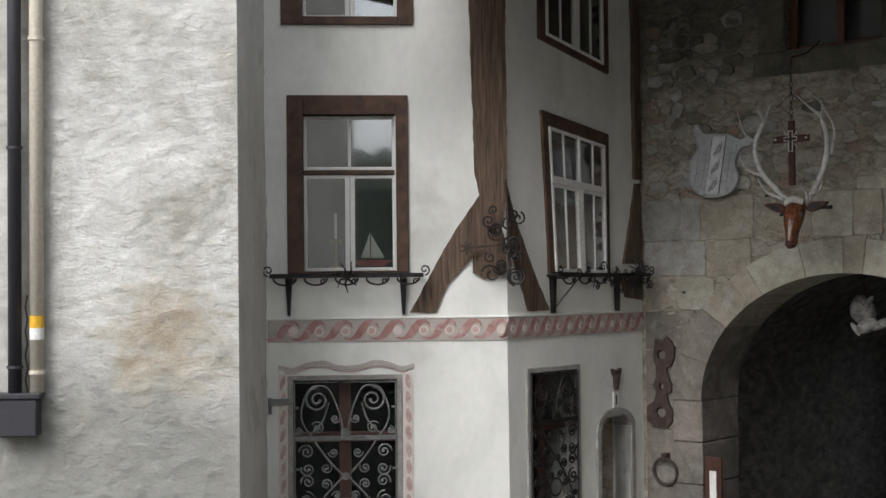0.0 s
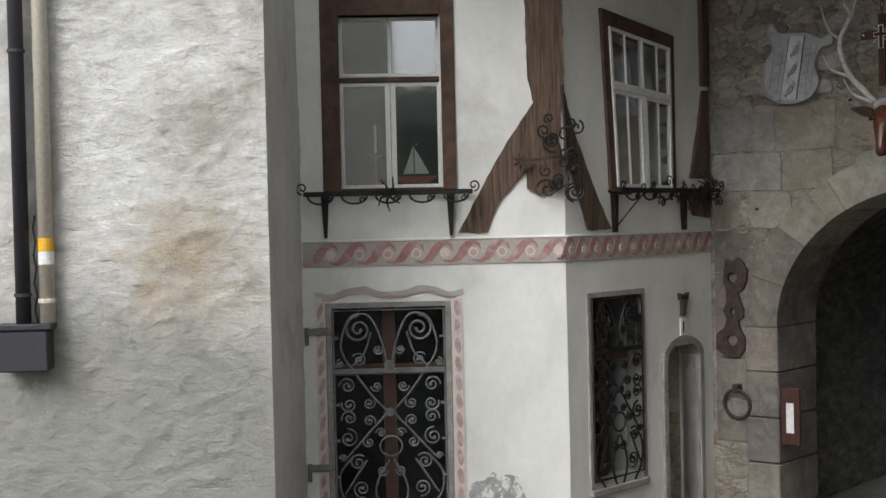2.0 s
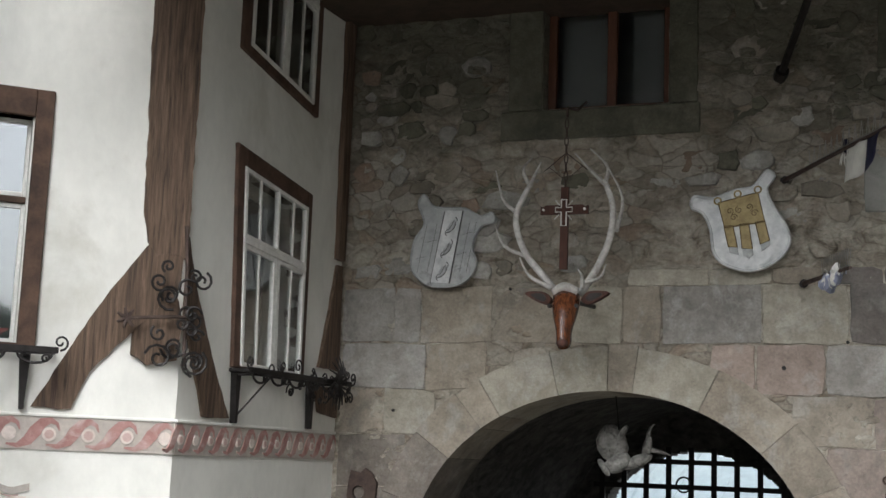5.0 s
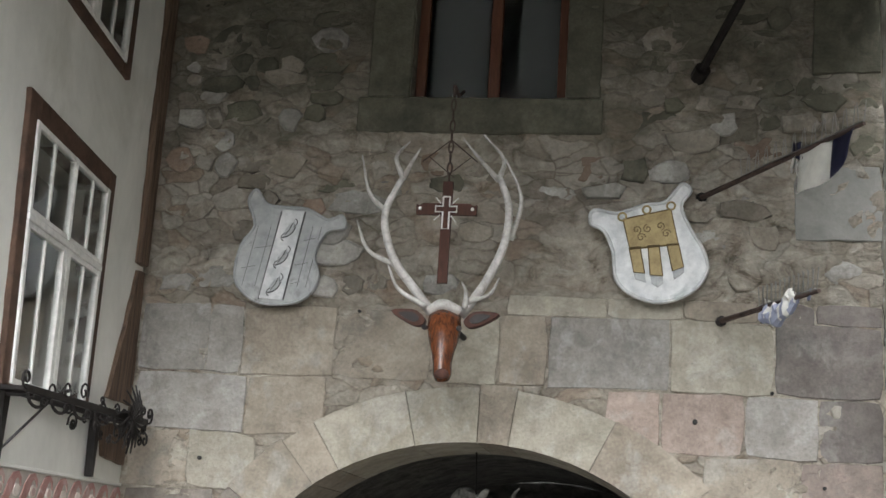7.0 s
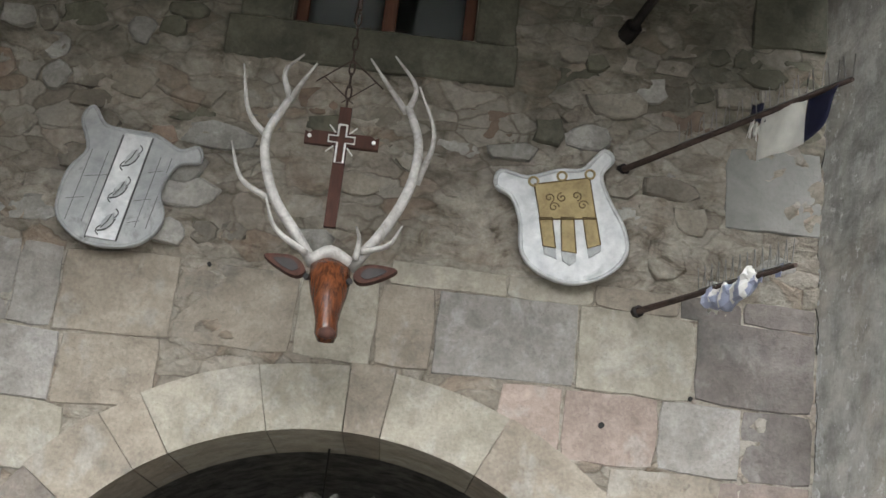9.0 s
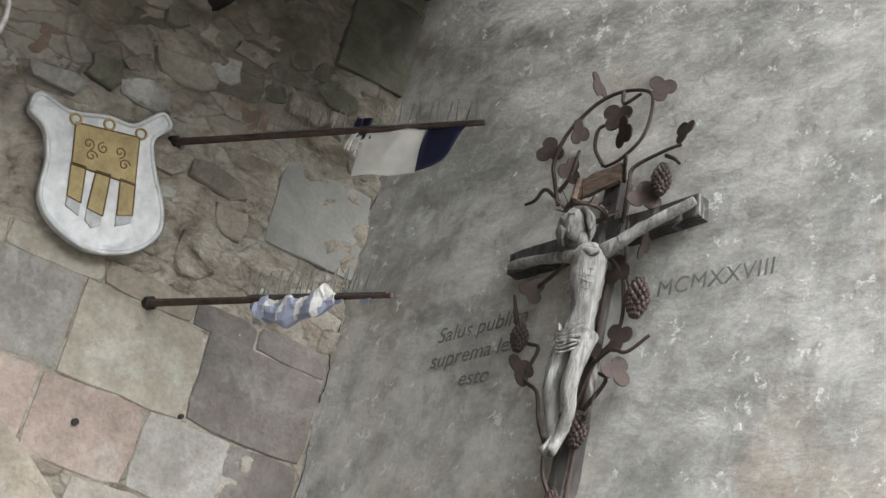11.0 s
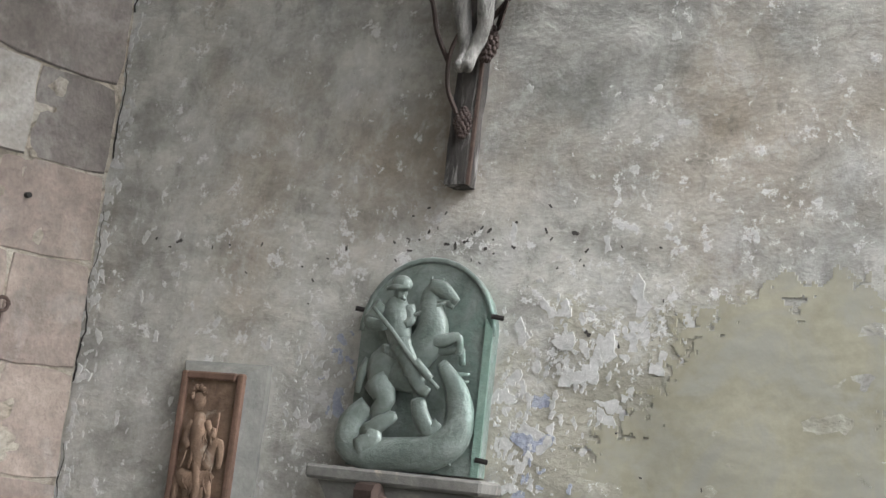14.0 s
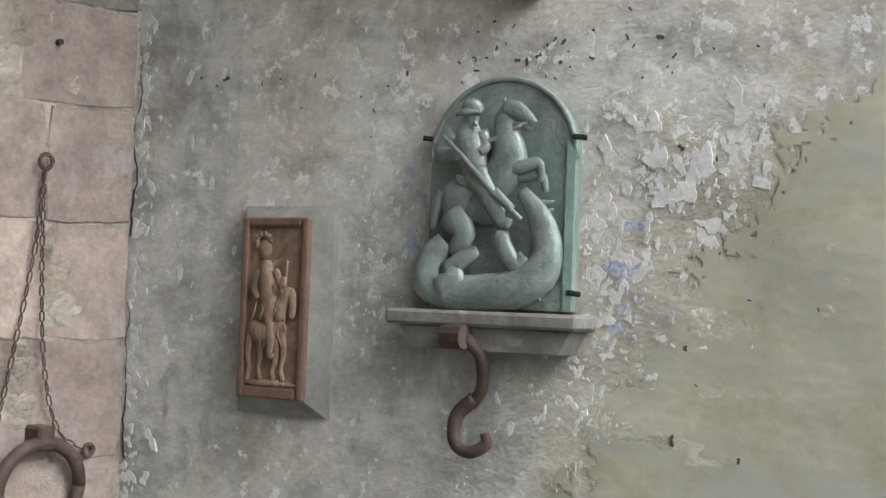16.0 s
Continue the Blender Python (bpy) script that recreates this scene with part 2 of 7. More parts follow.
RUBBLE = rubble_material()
def dressed_stone(name, dark, light, wash, soot, spread=0.12):
    """Old squared sandstone: cloudy tone, pale mortar wash, sooty stains, small pits, each block of its own value."""
    m, n, l, b = material(name, 0.9)
    cloud, mid, fine = noise_tex(n, l, 1.9, 8, 0.6, (1, 1, 1), 0.2), noise_tex(n, l, 7.5, 8, 0.66, (1, 1, 1.2), 0.2), noise_tex(n, l, 48, 5, 0.62)
    col = ramp(n, l, cloud, [(0.36, dark), (0.62, light)])
    info, hs, mr = n.new("ShaderNodeObjectInfo"), n.new("ShaderNodeHueSaturation"), n.new("ShaderNodeMapRange")
    mr.inputs["To Min"].default_value, mr.inputs["To Max"].default_value = 1 - spread, 1 + spread
    l.new(info.outputs["Random"], mr.inputs["Value"])
    l.new(mr.outputs[0], hs.inputs["Value"])
    l.new(col, hs.inputs["Color"])
    col = mixed(n, l, ramp(n, l, noise_tex(n, l, 3.1, 9, 0.68, (1, 1, 0.8), 0.3), [(0.53, 0.0), (0.60, 0.55)]), hs.outputs[0], wash)
    col = mixed(n, l, ramp(n, l, noise_tex(n, l, 2.3, 9, 0.66, (1, 1, 0.7), 0.3), [(0.30, 0.75), (0.45, 0.0)]), col, soot)
    col = mixed(n, l, 0.55, col, ramp(n, l, mid, [(0.32, 0.5), (0.6, 1.08)]), "MULTIPLY")
    col = mixed(n, l, 0.35, col, ramp(n, l, fine, [(0.3, 0.35), (0.65, 1.05)]), "MULTIPLY")
    pits = n.new("ShaderNodeTexVoronoi")
    l.new(coords(n, l, 13.0), pits.inputs["Vector"])
    hole = ramp(n, l, pits.outputs["Distance"], [(0.05, 1.0), (0.11, 0.0)])
    col = mixed(n, l, hole, col, (0.08, 0.07, 0.058))
    l.new(col, b.inputs["Base Color"])
    bumped(n, l, b, [(mid, 0.7, 0.022), (fine, 0.6, 0.007)])
    return m


ASHLAR = dressed_stone("sandstone", (0.26, 0.222, 0.175), (0.37, 0.325, 0.262), (0.40, 0.38, 0.34), (0.17, 0.155, 0.135))
PINK_ASHLAR = dressed_stone("pink_sandstone", (0.33, 0.26, 0.22), (0.43, 0.345, 0.295), (0.44, 0.40, 0.36), (0.21, 0.175, 0.15))
PALE_ASHLAR = dressed_stone("pale_sandstone", (0.33, 0.30, 0.238), (0.42, 0.388, 0.32), (0.46, 0.44, 0.39), (0.27, 0.245, 0.20), 0.08)
GREY_ASHLAR = dressed_stone("grey_stone", (0.27, 0.25, 0.225), (0.37, 0.35, 0.32), (0.44, 0.425, 0.40), (0.16, 0.15, 0.135))
# sooty stone, also used dark on the arch jambs in place of shade
SOOTY_SHADED_ASHLAR = dressed_stone("sooty_shaded_stone", (0.13, 0.113, 0.10), (0.20, 0.178, 0.162), (0.26, 0.243, 0.225), (0.08, 0.085, 0.075))
# mossy stone, its colour also darkened for the shade high on the wall
MOSSY_SHADED_STONE = dressed_stone("mossy_shaded_stone", (0.085, 0.083, 0.06), (0.145, 0.14, 0.10), (0.17, 0.16, 0.12), (0.045, 0.046, 0.033), 0.2)
FIELD_STONE = dressed_stone("field_stone", (0.21, 0.185, 0.145), (0.36, 0.325, 0.27), (0.44, 0.415, 0.365), (0.09, 0.08, 0.062), 0.25)
GREY_FIELD_STONE = dressed_stone("grey_field_stone", (0.25, 0.238, 0.21), (0.40, 0.385, 0.35), (0.48, 0.465, 0.43), (0.11, 0.10, 0.085), 0.25)
RED_FIELD_STONE = dressed_stone("red_field_stone", (0.20, 0.145, 0.105), (0.30, 0.225, 0.17), (0.36, 0.31, 0.26), (0.09, 0.07, 0.05), 0.2)
# the passage's lack of daylight is put into this dark rubble colour
UNLIT_RUBBLE = surface("unlit_rubble", (0.03, 0.029, 0.026), (0.17, 0.162, 0.145), 7, 30, 0.95, relief=0.03, stain=(0.02, 0.02, 0.018), stain_scale=2.0, stain_at=(0.5, 0.75), stretch=(1, 0.7, 1.5))
MORTAR = surface("mortar", (0.19, 0.175, 0.15), (0.30, 0.275, 0.235), 6, 60, relief=0.006)
WOOD = surface("brown_timber", (0.04, 0.026, 0.018), (0.21, 0.14, 0.095), 5, 40, 0.8, stretch=(7, 7, 0.45), relief=0.006, stain=(0.045, 0.026, 0.02), stain_scale=3)
FRAME = surface("brown_frame_paint", (0.045, 0.026, 0.018), (0.13, 0.075, 0.05), 6, 60, 0.75, relief=0.002)
WHITE = plain("white_paint", (0.78, 0.77, 0.73), 0.45)
IRON = surface("black_iron", (0.018, 0.016, 0.015), (0.045, 0.04, 0.038), 12, 80, 0.55, 0.6, relief=0.001)
RUST = surface("rusty_iron", (0.045, 0.031, 0.026), (0.11, 0.076, 0.062), 14, 80, 0.75, 0.3, relief=0.002)
# near-black colour stands in for the shade inside rooms, holes and the crack
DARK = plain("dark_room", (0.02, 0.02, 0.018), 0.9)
GROUND = surface("cobbled_ground", (0.10, 0.095, 0.085), (0.18, 0.17, 0.15), 3, 30, relief=0.01)

gm, gn, gl, gb = material("window_glass", 0.03, 0.0)
gb.inputs["Base Color"].default_value = (0.9, 0.95, 0.93, 1)
gb.inputs["Transmission Weight"].default_value = 1.0
gb.inputs["IOR"].default_value = 2.7
GLASS = gm
om, on, ol, ob_ = material("old_dusty_glass", 0.35, 0.0, 0.2)
ob_.inputs["Base Color"].default_value = (0.75, 0.78, 0.76, 1)
ob_.inputs["Transmission Weight"].default_value = 1.0
ob_.inputs["IOR"].default_value = 1.25
OLD_GLASS = om

# ---- building blocks ----
def wall_frame(origin, along):
    """Local axes of a wall: x along it, y into it, z up."""
    u = Vector((*along, 0)).normalized()
    return Matrix.Translation(origin) @ Matrix((u, Vector((-u.y, u.x, 0)), Vector((0, 0, 1)))).transposed().to_4x4()


HOUSE_FRONT = wall_frame((0, 0, 0), (1, 0.954))
HOUSE_SIDE = wall_frame((0, 0, 0), (0.032, 1))
GATE = wall_frame((0, 2.45, 0), (1, 0))
RIGHT = wall_frame((4.98, 2.45, 0), (0.204, -1))
TOWER = wall_frame((-0.5, -3.1, 0), (1, 0.954))
HERE = Matrix.Identity(4)


def thing(name, m, label, category, group="", kind=""):
    ob = new(name)
    ob.empty_display_size = 0.1
    ob.matrix_world = m
    return tagged(ob, label, category, group, kind)


def mesh_of(name, bm, mat):
    me = bpy.data.meshes.new(name)
    bm.to_mesh(me)
    bm.free()
    me.materials.append(mat)
    return me


def part(name, bm, mat, parent, label="", smooth=False):
    me = mesh_of(name, bm, mat) if isinstance(bm, bmesh.types.BMesh) else bm
    if smooth:
        for p in me.polygons:
            p.use_smooth = True
    ob = new(name, me)
    ob.parent = parent
    return tagged(ob, label)


def solid(name, bm, mat, m, label, category="", group="", kind="", smooth=False):
    me = mesh_of(name, bm, mat)
    if smooth:
        for p in me.polygons:
            p.use_smooth = True
    ob = new(name, me)
    ob.matrix_world = m
    return tagged(ob, label, category, group, kind)


def box(x0, x1, y0, y1, z0, z1, bevel=0.0, bm=None):
    bm = bm or bmesh.new()
    made = bmesh.ops.create_cube(bm, size=1)["verts"]
    for v in made:
        v.co = Vector((x0 + (v.co.x + 0.5) * (x1 - x0), y0 + (v.co.y + 0.5) * (y1 - y0), z0 + (v.co.z + 0.5) * (z1 - z0)))
    if bevel:
        edges = list({e for v in made for e in v.link_edges})
        bmesh.ops.bevel(bm, geom=edges, offset=bevel, segments=1, affect="EDGES")
    return bm


def tube(points, radius, bm=None, sides=6, flat=1.0, tip=1.0):
    """A round bar along points; radius may shrink to tip times itself at the end."""
    bm = bm or bmesh.new()
    pts = [Vector(p) for p in points]
    rings = []
    ref = Vector((0.13, 1, 0.07)).normalized()
    for i, p in enumerate(pts):
        d = (pts[min(i + 1, len(pts) - 1)] - pts[max(i - 1, 0)])
        d = d.normalized() if d.length > 1e-7 else Vector((0, 0, 1))
        a = d.cross(ref)
        a = a.normalized() if a.length > 1e-4 else d.cross(Vector((1, 0, 0))).normalized()
        b = d.cross(a)
        k = radius * (1 + (tip - 1) * i / max(1, len(pts) - 1))
        rings.append([bm.verts.new(p + (a * math.cos(2 * math.pi * s / sides) + b * math.sin(2 * math.pi * s / sides) * flat) * k) for s in range(sides)])
    for r0, r1 in zip(rings, rings[1:]):
        for s in range(sides):
            bm.faces.new((r0[s], r0[(s + 1) % sides], r1[(s + 1) % sides], r1[s]))
    bm.faces.new(rings[0][::-1])
    bm.faces.new(rings[-1])
    return bm


def prism(outline, y0, y1, bm=None):
    """A plate with the outline (x, z), from depth y0 (front) to y1."""
    bm = bm or bmesh.new()
    f = [bm.verts.new((x, y0, z)) for x, z in outline]
    b = [bm.verts.new((x, y1, z)) for x, z in outline]
    bm.faces.new(f)
    bm.faces.new(b[::-1])
    for i in range(len(f)):
        j = (i + 1) % len(f)
        bm.faces.new((f[j], f[i], b[i], b[j]))
    bmesh.ops.recalc_face_normals(bm, faces=bm.faces[:])
    return bm


def rough_wall(u0, u1, z0, z1, thick, step, height, holes=(), inside=None):
    """A wall with an uneven face: height(u, z) is how far it stands proud; rectangles in holes are left open, with their reveals."""
    us, zs = set(np.arange(u0, u1, step)) | {u1}, set(np.arange(z0, z1, step)) | {z1}
    for a, b, c, d in holes:
        us = {u for u in us if min(abs(u - a), abs(u - b)) > step * 0.4} | {a, b}
        zs = {z for z in zs if min(abs(z - c), abs(z - d)) > step * 0.4} | {c, d}
    us, zs = sorted(u for u in us if u0 <= u <= u1), sorted(z for z in zs if z0 <= z <= z1)
    verts, faces, idx = [], [], {}

    def v(u, z, back):
        k = (round(u, 5), round(z, 5), back)
        if k not in idx:
            idx[k] = len(verts)
            verts.append((u, thick if back == 1 else -height(u, z), z))
        return idx[k]

    def is_open(i, j):
        if i < 0 or j < 0 or i >= len(us) - 1 or j >= len(zs) - 1:
            return True
        cu, cz = (us[i] + us[i + 1]) / 2, (zs[j] + zs[j + 1]) / 2
        return any(a < cu < b and c < cz < d for a, b, c, d in holes) or bool(inside and inside(cu, cz))

    for i in range(len(us) - 1):
        for j in range(len(zs) - 1):
            if is_open(i, j):
                continue
            p = [(us[i], zs[j]), (us[i + 1], zs[j]), (us[i + 1], zs[j + 1]), (us[i], zs[j + 1])]
            faces.append([v(*q, 0) for q in p])
            for (di, dj), a, b in (((0, -1), 0, 1), ((1, 0), 1, 2), ((0, 1), 2, 3), ((-1, 0), 3, 0)):
                if is_open(i + di, j + dj):
                    faces.append((v(*p[a], 2), v(*p[a], 1), v(*p[b], 1), v(*p[b], 2)))
    me = bpy.data.meshes.new("wall")
    me.from_pydata(verts, [], faces)
    for q in me.polygons:
        q.use_smooth = abs(q.normal.y) > 0.6
    return me


def wall_object(name, me, mat, m, label):
    me.materials.append(mat)
    ob = new(name, me)
    ob.matrix_world = m
    return tagged(ob, label, "wall", kind="structure")


def fbm(u, z, s, octaves=4, seed=0.0):
    return noise.fractal(Vector((u * s + seed, z * s, seed * 1.7)), 0.9, 2.0, octaves)

# ---- the large structure ----
def tower_relief(u, z):
    ridges = max(0.0, 0.35 - abs(fbm(u * 0.55, z * 1.2, 4.0, 4, 7.7))) / 0.35
    return (0.02 * fbm(u, z, 0.9, 3, 3.1) + 0.018 * ridges ** 4 + 0.007 * fbm(u * 0.7, z * 1.6, 11.0, 3, 1.3)) * min(1.0, abs(u) / 0.15)


def soft_relief(u, z):
    return 0.008 * fbm(u, z, 1.1, 3, 5.2) + 0.003 * fbm(u, z, 7.0, 3, 2.2)


def right_relief(u, z):
    return 0.018 * fbm(u, z, 0.9, 3, 9.1) + 0.009 * fbm(u * 0.55, z * 1.5, 5.0, 4, 4.4)


def rubble_relief(u, z):
    if z < 4.21 - 0.09 * (u < 2.6):
        return 0.004 + 0.006 * fbm(u, z, 8)
    p = Vector((u * 3.6, z * 6.4, 0.3))
    d, _ = noise.voronoi(p + Vector((0.35 * fbm(u, z, 3), 0.4 * fbm(u, z, 3, seed=4), 0)))
    cell = min(0.22, d[1] - d[0]) / 0.22
    return -0.005 + 0.035 * cell ** 0.5 + 0.022 * fbm(u, z, 7, 5, 6.0)


ARCH_X, ARCH_A, ARCH_B, ARCH_C = 2.45, 1.62, 1.37, 1.85


def in_arch(u, z, grow=0.0):
    if z < ARCH_C:
        return abs(u - ARCH_X) < ARCH_A + grow
    return ((u - ARCH_X) / (ARCH_A + grow)) ** 2 + ((z - ARCH_C) / (ARCH_B + grow)) ** 2 < 1


GATE_WINDOW = (1.86, 2.92, 5.56, 7.0)
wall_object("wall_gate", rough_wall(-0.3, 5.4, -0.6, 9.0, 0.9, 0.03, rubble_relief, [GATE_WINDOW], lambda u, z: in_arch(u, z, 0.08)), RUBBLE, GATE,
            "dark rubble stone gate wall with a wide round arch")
FRONT_WINDOW, FRONT_UPPER, FRONT_GRILLE = (-2.0, -1.09, 3.29, 4.83), (-2.0, -1.06, 5.80, 7.3), (-2.12, -1.10, 0.30, 2.22)
wall_front = wall_object("wall_house_front", rough_wall(-2.45, 0.0, -0.6, 9.0, 0.35, 0.06, soft_relief, [FRONT_WINDOW, FRONT_UPPER, FRONT_GRILLE]),
                         PLASTER, HOUSE_FRONT, "cream lime-plastered house wall with a painted band")
SIDE_WINDOW, SIDE_UPPER, SIDE_GRILLE, SIDE_DOOR = (0.80, 1.70, 3.30, 4.78), (0.80, 1.70, 5.76, 7.2), (0.34, 1.16, 0.52, 2.24), (1.58, 2.16, -0.6, 1.68)
wall_side = wall_object("wall_house_side", rough_wall(0.0, 2.47, -0.6, 9.0, 0.35, 0.06, soft_relief, [SIDE_WINDOW, SIDE_UPPER, SIDE_GRILLE, SIDE_DOOR]),
                        PLASTER, HOUSE_SIDE, "cream plastered house side wall in shade")
RIGHT_WALL = wall_object("wall_right", rough_wall(-0.3, 9.0, -0.6, 9.0, 0.5, 0.05, right_relief, [(3.27, 3.95, 4.24, 4.53), (3.36, 3.95, 3.44, 3.85)]),
                         FLAKING, RIGHT, "weathered grey plaster wall, flaking and patched")
wall_object("wall_tower", rough_wall(-4.0, 0.0, -0.6, 9.0, 0.3, 0.035, tower_relief), OLD_PLASTER, TOWER, "roughly trowelled white plaster tower wall")
tower_side = wall_frame((-0.5, -3.1, 0), (-1.72 + 0.5, -1.64 + 3.1))
wall_object("wall_tower_return", rough_wall(0.0, 2.2, -0.6, 9.0, 0.3, 0.05, lambda u, z: tower_relief(u + 3, z) * 0.6 * min(1.0, u / 0.15)), BRIGHTENED_PLASTER, tower_side,
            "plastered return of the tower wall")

# passage behind the arch, and the far arch
def passage():
    bm = bmesh.new()
    prof = [(0.55, -0.6), (0.55, 1.9)] + [(2.45 - 1.9 * math.cos(a), 1.9 + 1.5 * math.sin(a)) for a in np.linspace(0.1, math.pi - 0.1, 17)] + [(4.35, 1.9), (4.35, -0.6)]
    a, b = [bm.verts.new((x, 3.3, z)) for x, z in prof], [bm.verts.new((x, 8.6, z)) for x, z in prof]
    for i in range(len(prof) - 1):
        bm.faces.new((a[i], a[i + 1], b[i + 1], b[i]))
    return bm


solid("wall_passage", passage(), UNLIT_RUBBLE, HERE, "rubble stone barrel vault of the gate passage", "vault", kind="structure")
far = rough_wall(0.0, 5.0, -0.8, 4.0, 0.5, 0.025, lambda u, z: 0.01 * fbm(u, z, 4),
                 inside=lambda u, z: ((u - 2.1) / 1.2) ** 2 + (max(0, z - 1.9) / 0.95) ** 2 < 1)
wall_object("wall_far_arch", far, UNLIT_RUBBLE, Matrix.Translation((0, 8.6, 0)), "stone wall with an arch at the passage end")


def sheet(name, pts, mat, label, category):
    bm = bmesh.new()
    bm.faces.new([bm.verts.new(p) for p in pts])
    bmesh.ops.recalc_face_normals(bm, faces=bm.faces[:])
    return solid(name, bm, mat, HERE, label, category, kind="structure")


def ground_mesh():
    bm = bmesh.new()
    ys = [-600, -60, -30, -14, -11, -8, -5, -2, 1, 3, 9, 14, 40, 900]
    xs = [-700, -60, -20, -8, -3, 0, 2, 4, 6, 9, 14, 30, 80, 700]
    level = lambda y: 1.6 if y < -12 else (1.6 - (y + 12) * 0.118 if y < 3 else (-0.17 if y < 12 else -1.2 if y < 20 else -13.2))
    grid = [[bm.verts.new((x, y, level(y) + 0.02 * math.sin(x + y))) for x in xs] for y in ys]
    for i in range(len(ys) - 1):
        for j in range(len(xs) - 1):
            bm.faces.new((grid[i][j], grid[i][j + 1], grid[i + 1][j + 1], grid[i + 1][j]))
    return bm


solid("ground", ground_mesh(), GROUND, HERE, "grey cobbled ground sloping down to the gate", "ground", kind="structure")

# unseen eaves that shade the gate corner, and house bodies closing the place
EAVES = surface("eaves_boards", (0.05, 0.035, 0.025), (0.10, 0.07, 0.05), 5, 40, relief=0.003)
solid("ceiling_eaves", box(-0.2, 5.0, -2.3, 3.2, 6.42, 6.6), EAVES, HERE, "unseen dark timber eaves that shade the gate wall", "eaves", kind="structure")
solid("wall_house_back", box(-6.0, -0.6, 3.3, 3.6, -0.6, 9.0), PLASTER, HERE, "plain back wall of the house", "wall", kind="structure")
# unseen block, added for the dark edge mirrored in the front window
solid("backdrop_house", box(18.0, 41.0, -60.0, -44.0, 0.0, 22.0, 0.05), GREY_PLASTER, HERE, "tall plain grey house out of view, there to reflect in the panes", "house", kind="structure")


def ridge(y, base, tall, seed, x0, x1):
    bm = bmesh.new()
    xs = np.linspace(x0, x1, 420)
    low = [bm.verts.new((x, y, base)) for x in xs]
    mid = [bm.verts.new((x, y * 1.15, base + tall * 0.5 * (1 + 0.3 * fbm(x / 60, seed, 1.0)))) for x in xs]
    high = [bm.verts.new((x, y * 1.3, base + tall * (0.75 + 0.35 * fbm(x / 70, seed, 1.0, 5, seed) + 0.05 * abs(fbm(x / 4, seed, 1.0, 3, seed))))) for x in xs]
    for a, b in ((low, mid), (mid, high)):
        for k in range(len(xs) - 1):
            bm.faces.new((a[k], a[k + 1], b[k + 1], b[k]))
    return bm


FOREST = surface("far_forest", (0.02, 0.03, 0.02), (0.05, 0.06, 0.04), 0.05, 0.6, 0.95)
# distance haze is put into the hill colour
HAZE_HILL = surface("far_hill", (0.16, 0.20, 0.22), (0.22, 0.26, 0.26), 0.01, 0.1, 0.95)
solid("backdrop_hill", ridge(-150, 0, 40, 2.0, -300, 500), FOREST, HERE, "dark wooded hill behind the street", "hill", kind="structure")
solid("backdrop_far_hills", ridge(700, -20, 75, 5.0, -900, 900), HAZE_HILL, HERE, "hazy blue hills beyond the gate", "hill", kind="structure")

gm2, gn2, gl2, gb2 = material("bright_overcast_sky", 1.0)
gb2.inputs["Emission Color"].default_value, gb2.inputs["Emission Strength"].default_value = (0.95, 0.98, 1.0, 1), 1.5
solid("backdrop_sky", box(-1200, 1200, 1000, 1002, -60, 420), gm2, HERE, "bright overcast sky beyond the gate", "sky", kind="structure")

# ---- the house front: windows, timber, painted band, ironwork ----
def window(name, m, outer, inner, depth, label, transom, mullion, bars=(), flush=False):
    """A window in its opening: brown surround, white casements, glass."""
    w = thing(name, m, label, "window", kind="structure")
    a, b, c, d = outer
    i, j, k, n = inner
    for q in ((a, i, c, d), (j, b, c, d), (i, j, n, d), (i, j, c, k)):
        if q[1] - q[0] > 0.01 and q[3] - q[2] > 0.01:
            part("window_frame", box(q[0], q[1], -0.035, 0.14, q[2], q[3], 0.006), FRAME, w, "brown painted timber frame")
    s = 0.034
    y0, y1 = depth, depth + 0.05
    if flush:
        i, k = i - s, k - s
    part("transom", box(i, j, y0 - (0.005 if flush else 0.02), y1, transom - 0.055, transom - 0.012, 0.006), WHITE if flush else FRAME, w, "painted timber transom")
    lower, upper = (k, transom - 0.057), (transom - 0.010, n)
    for x0, x1, (z0, z1), wl, wr in ((i, mullion - 0.002, lower, s, 0.046), (mullion + 0.002, j, lower, 0.046, s), (i, mullion, upper, s, 0.014), (mullion + 0.001, j, upper, 0.014, s)):
        bm = box(x0, x0 + wl, y0, y1, z0, z1, 0.004)
        box(x1 - wr, x1, y0, y1, z0, z1, 0.004, bm)
        box(x0 + wl, x1 - wr, y0 + 0.003, y1 - 0.003, z0, z0 + s, 0.004, bm)
        box(x0 + wl, x1 - wr, y0 + 0.003, y1 - 0.003, z1 - s, z1, 0.004, bm)
        leaf_frame = part("casement", bm, WHITE, w, "white painted casement")
        g = part("pane", box(x0 + wl - 0.005, x1 - wr + 0.005, y0 + 0.02, y0 + 0.024, z0 + s - 0.005, z1 - s + 0.005), GLASS, leaf_frame, "reflecting window glass")
        g.visible_shadow = False
        for x in bars:
            if x0 < x < x1:
                part("glazing_bar", box(x - 0.010, x + 0.010, y0 + 0.008, y0 + 0.026, z0 + s, z1 - s, 0.003), WHITE, leaf_frame)
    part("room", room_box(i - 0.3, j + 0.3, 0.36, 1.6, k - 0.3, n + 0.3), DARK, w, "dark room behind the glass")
    return w


def room_box(x0, x1, y0, y1, z0, z1):
    bm = box(x0, x1, y0, y1, z0, z1)
    front = [f for f in bm.faces if f.calc_center_median().y < y0 + 1e-4]
    bmesh.ops.delete(bm, geom=front, context="FACES")
    return bm


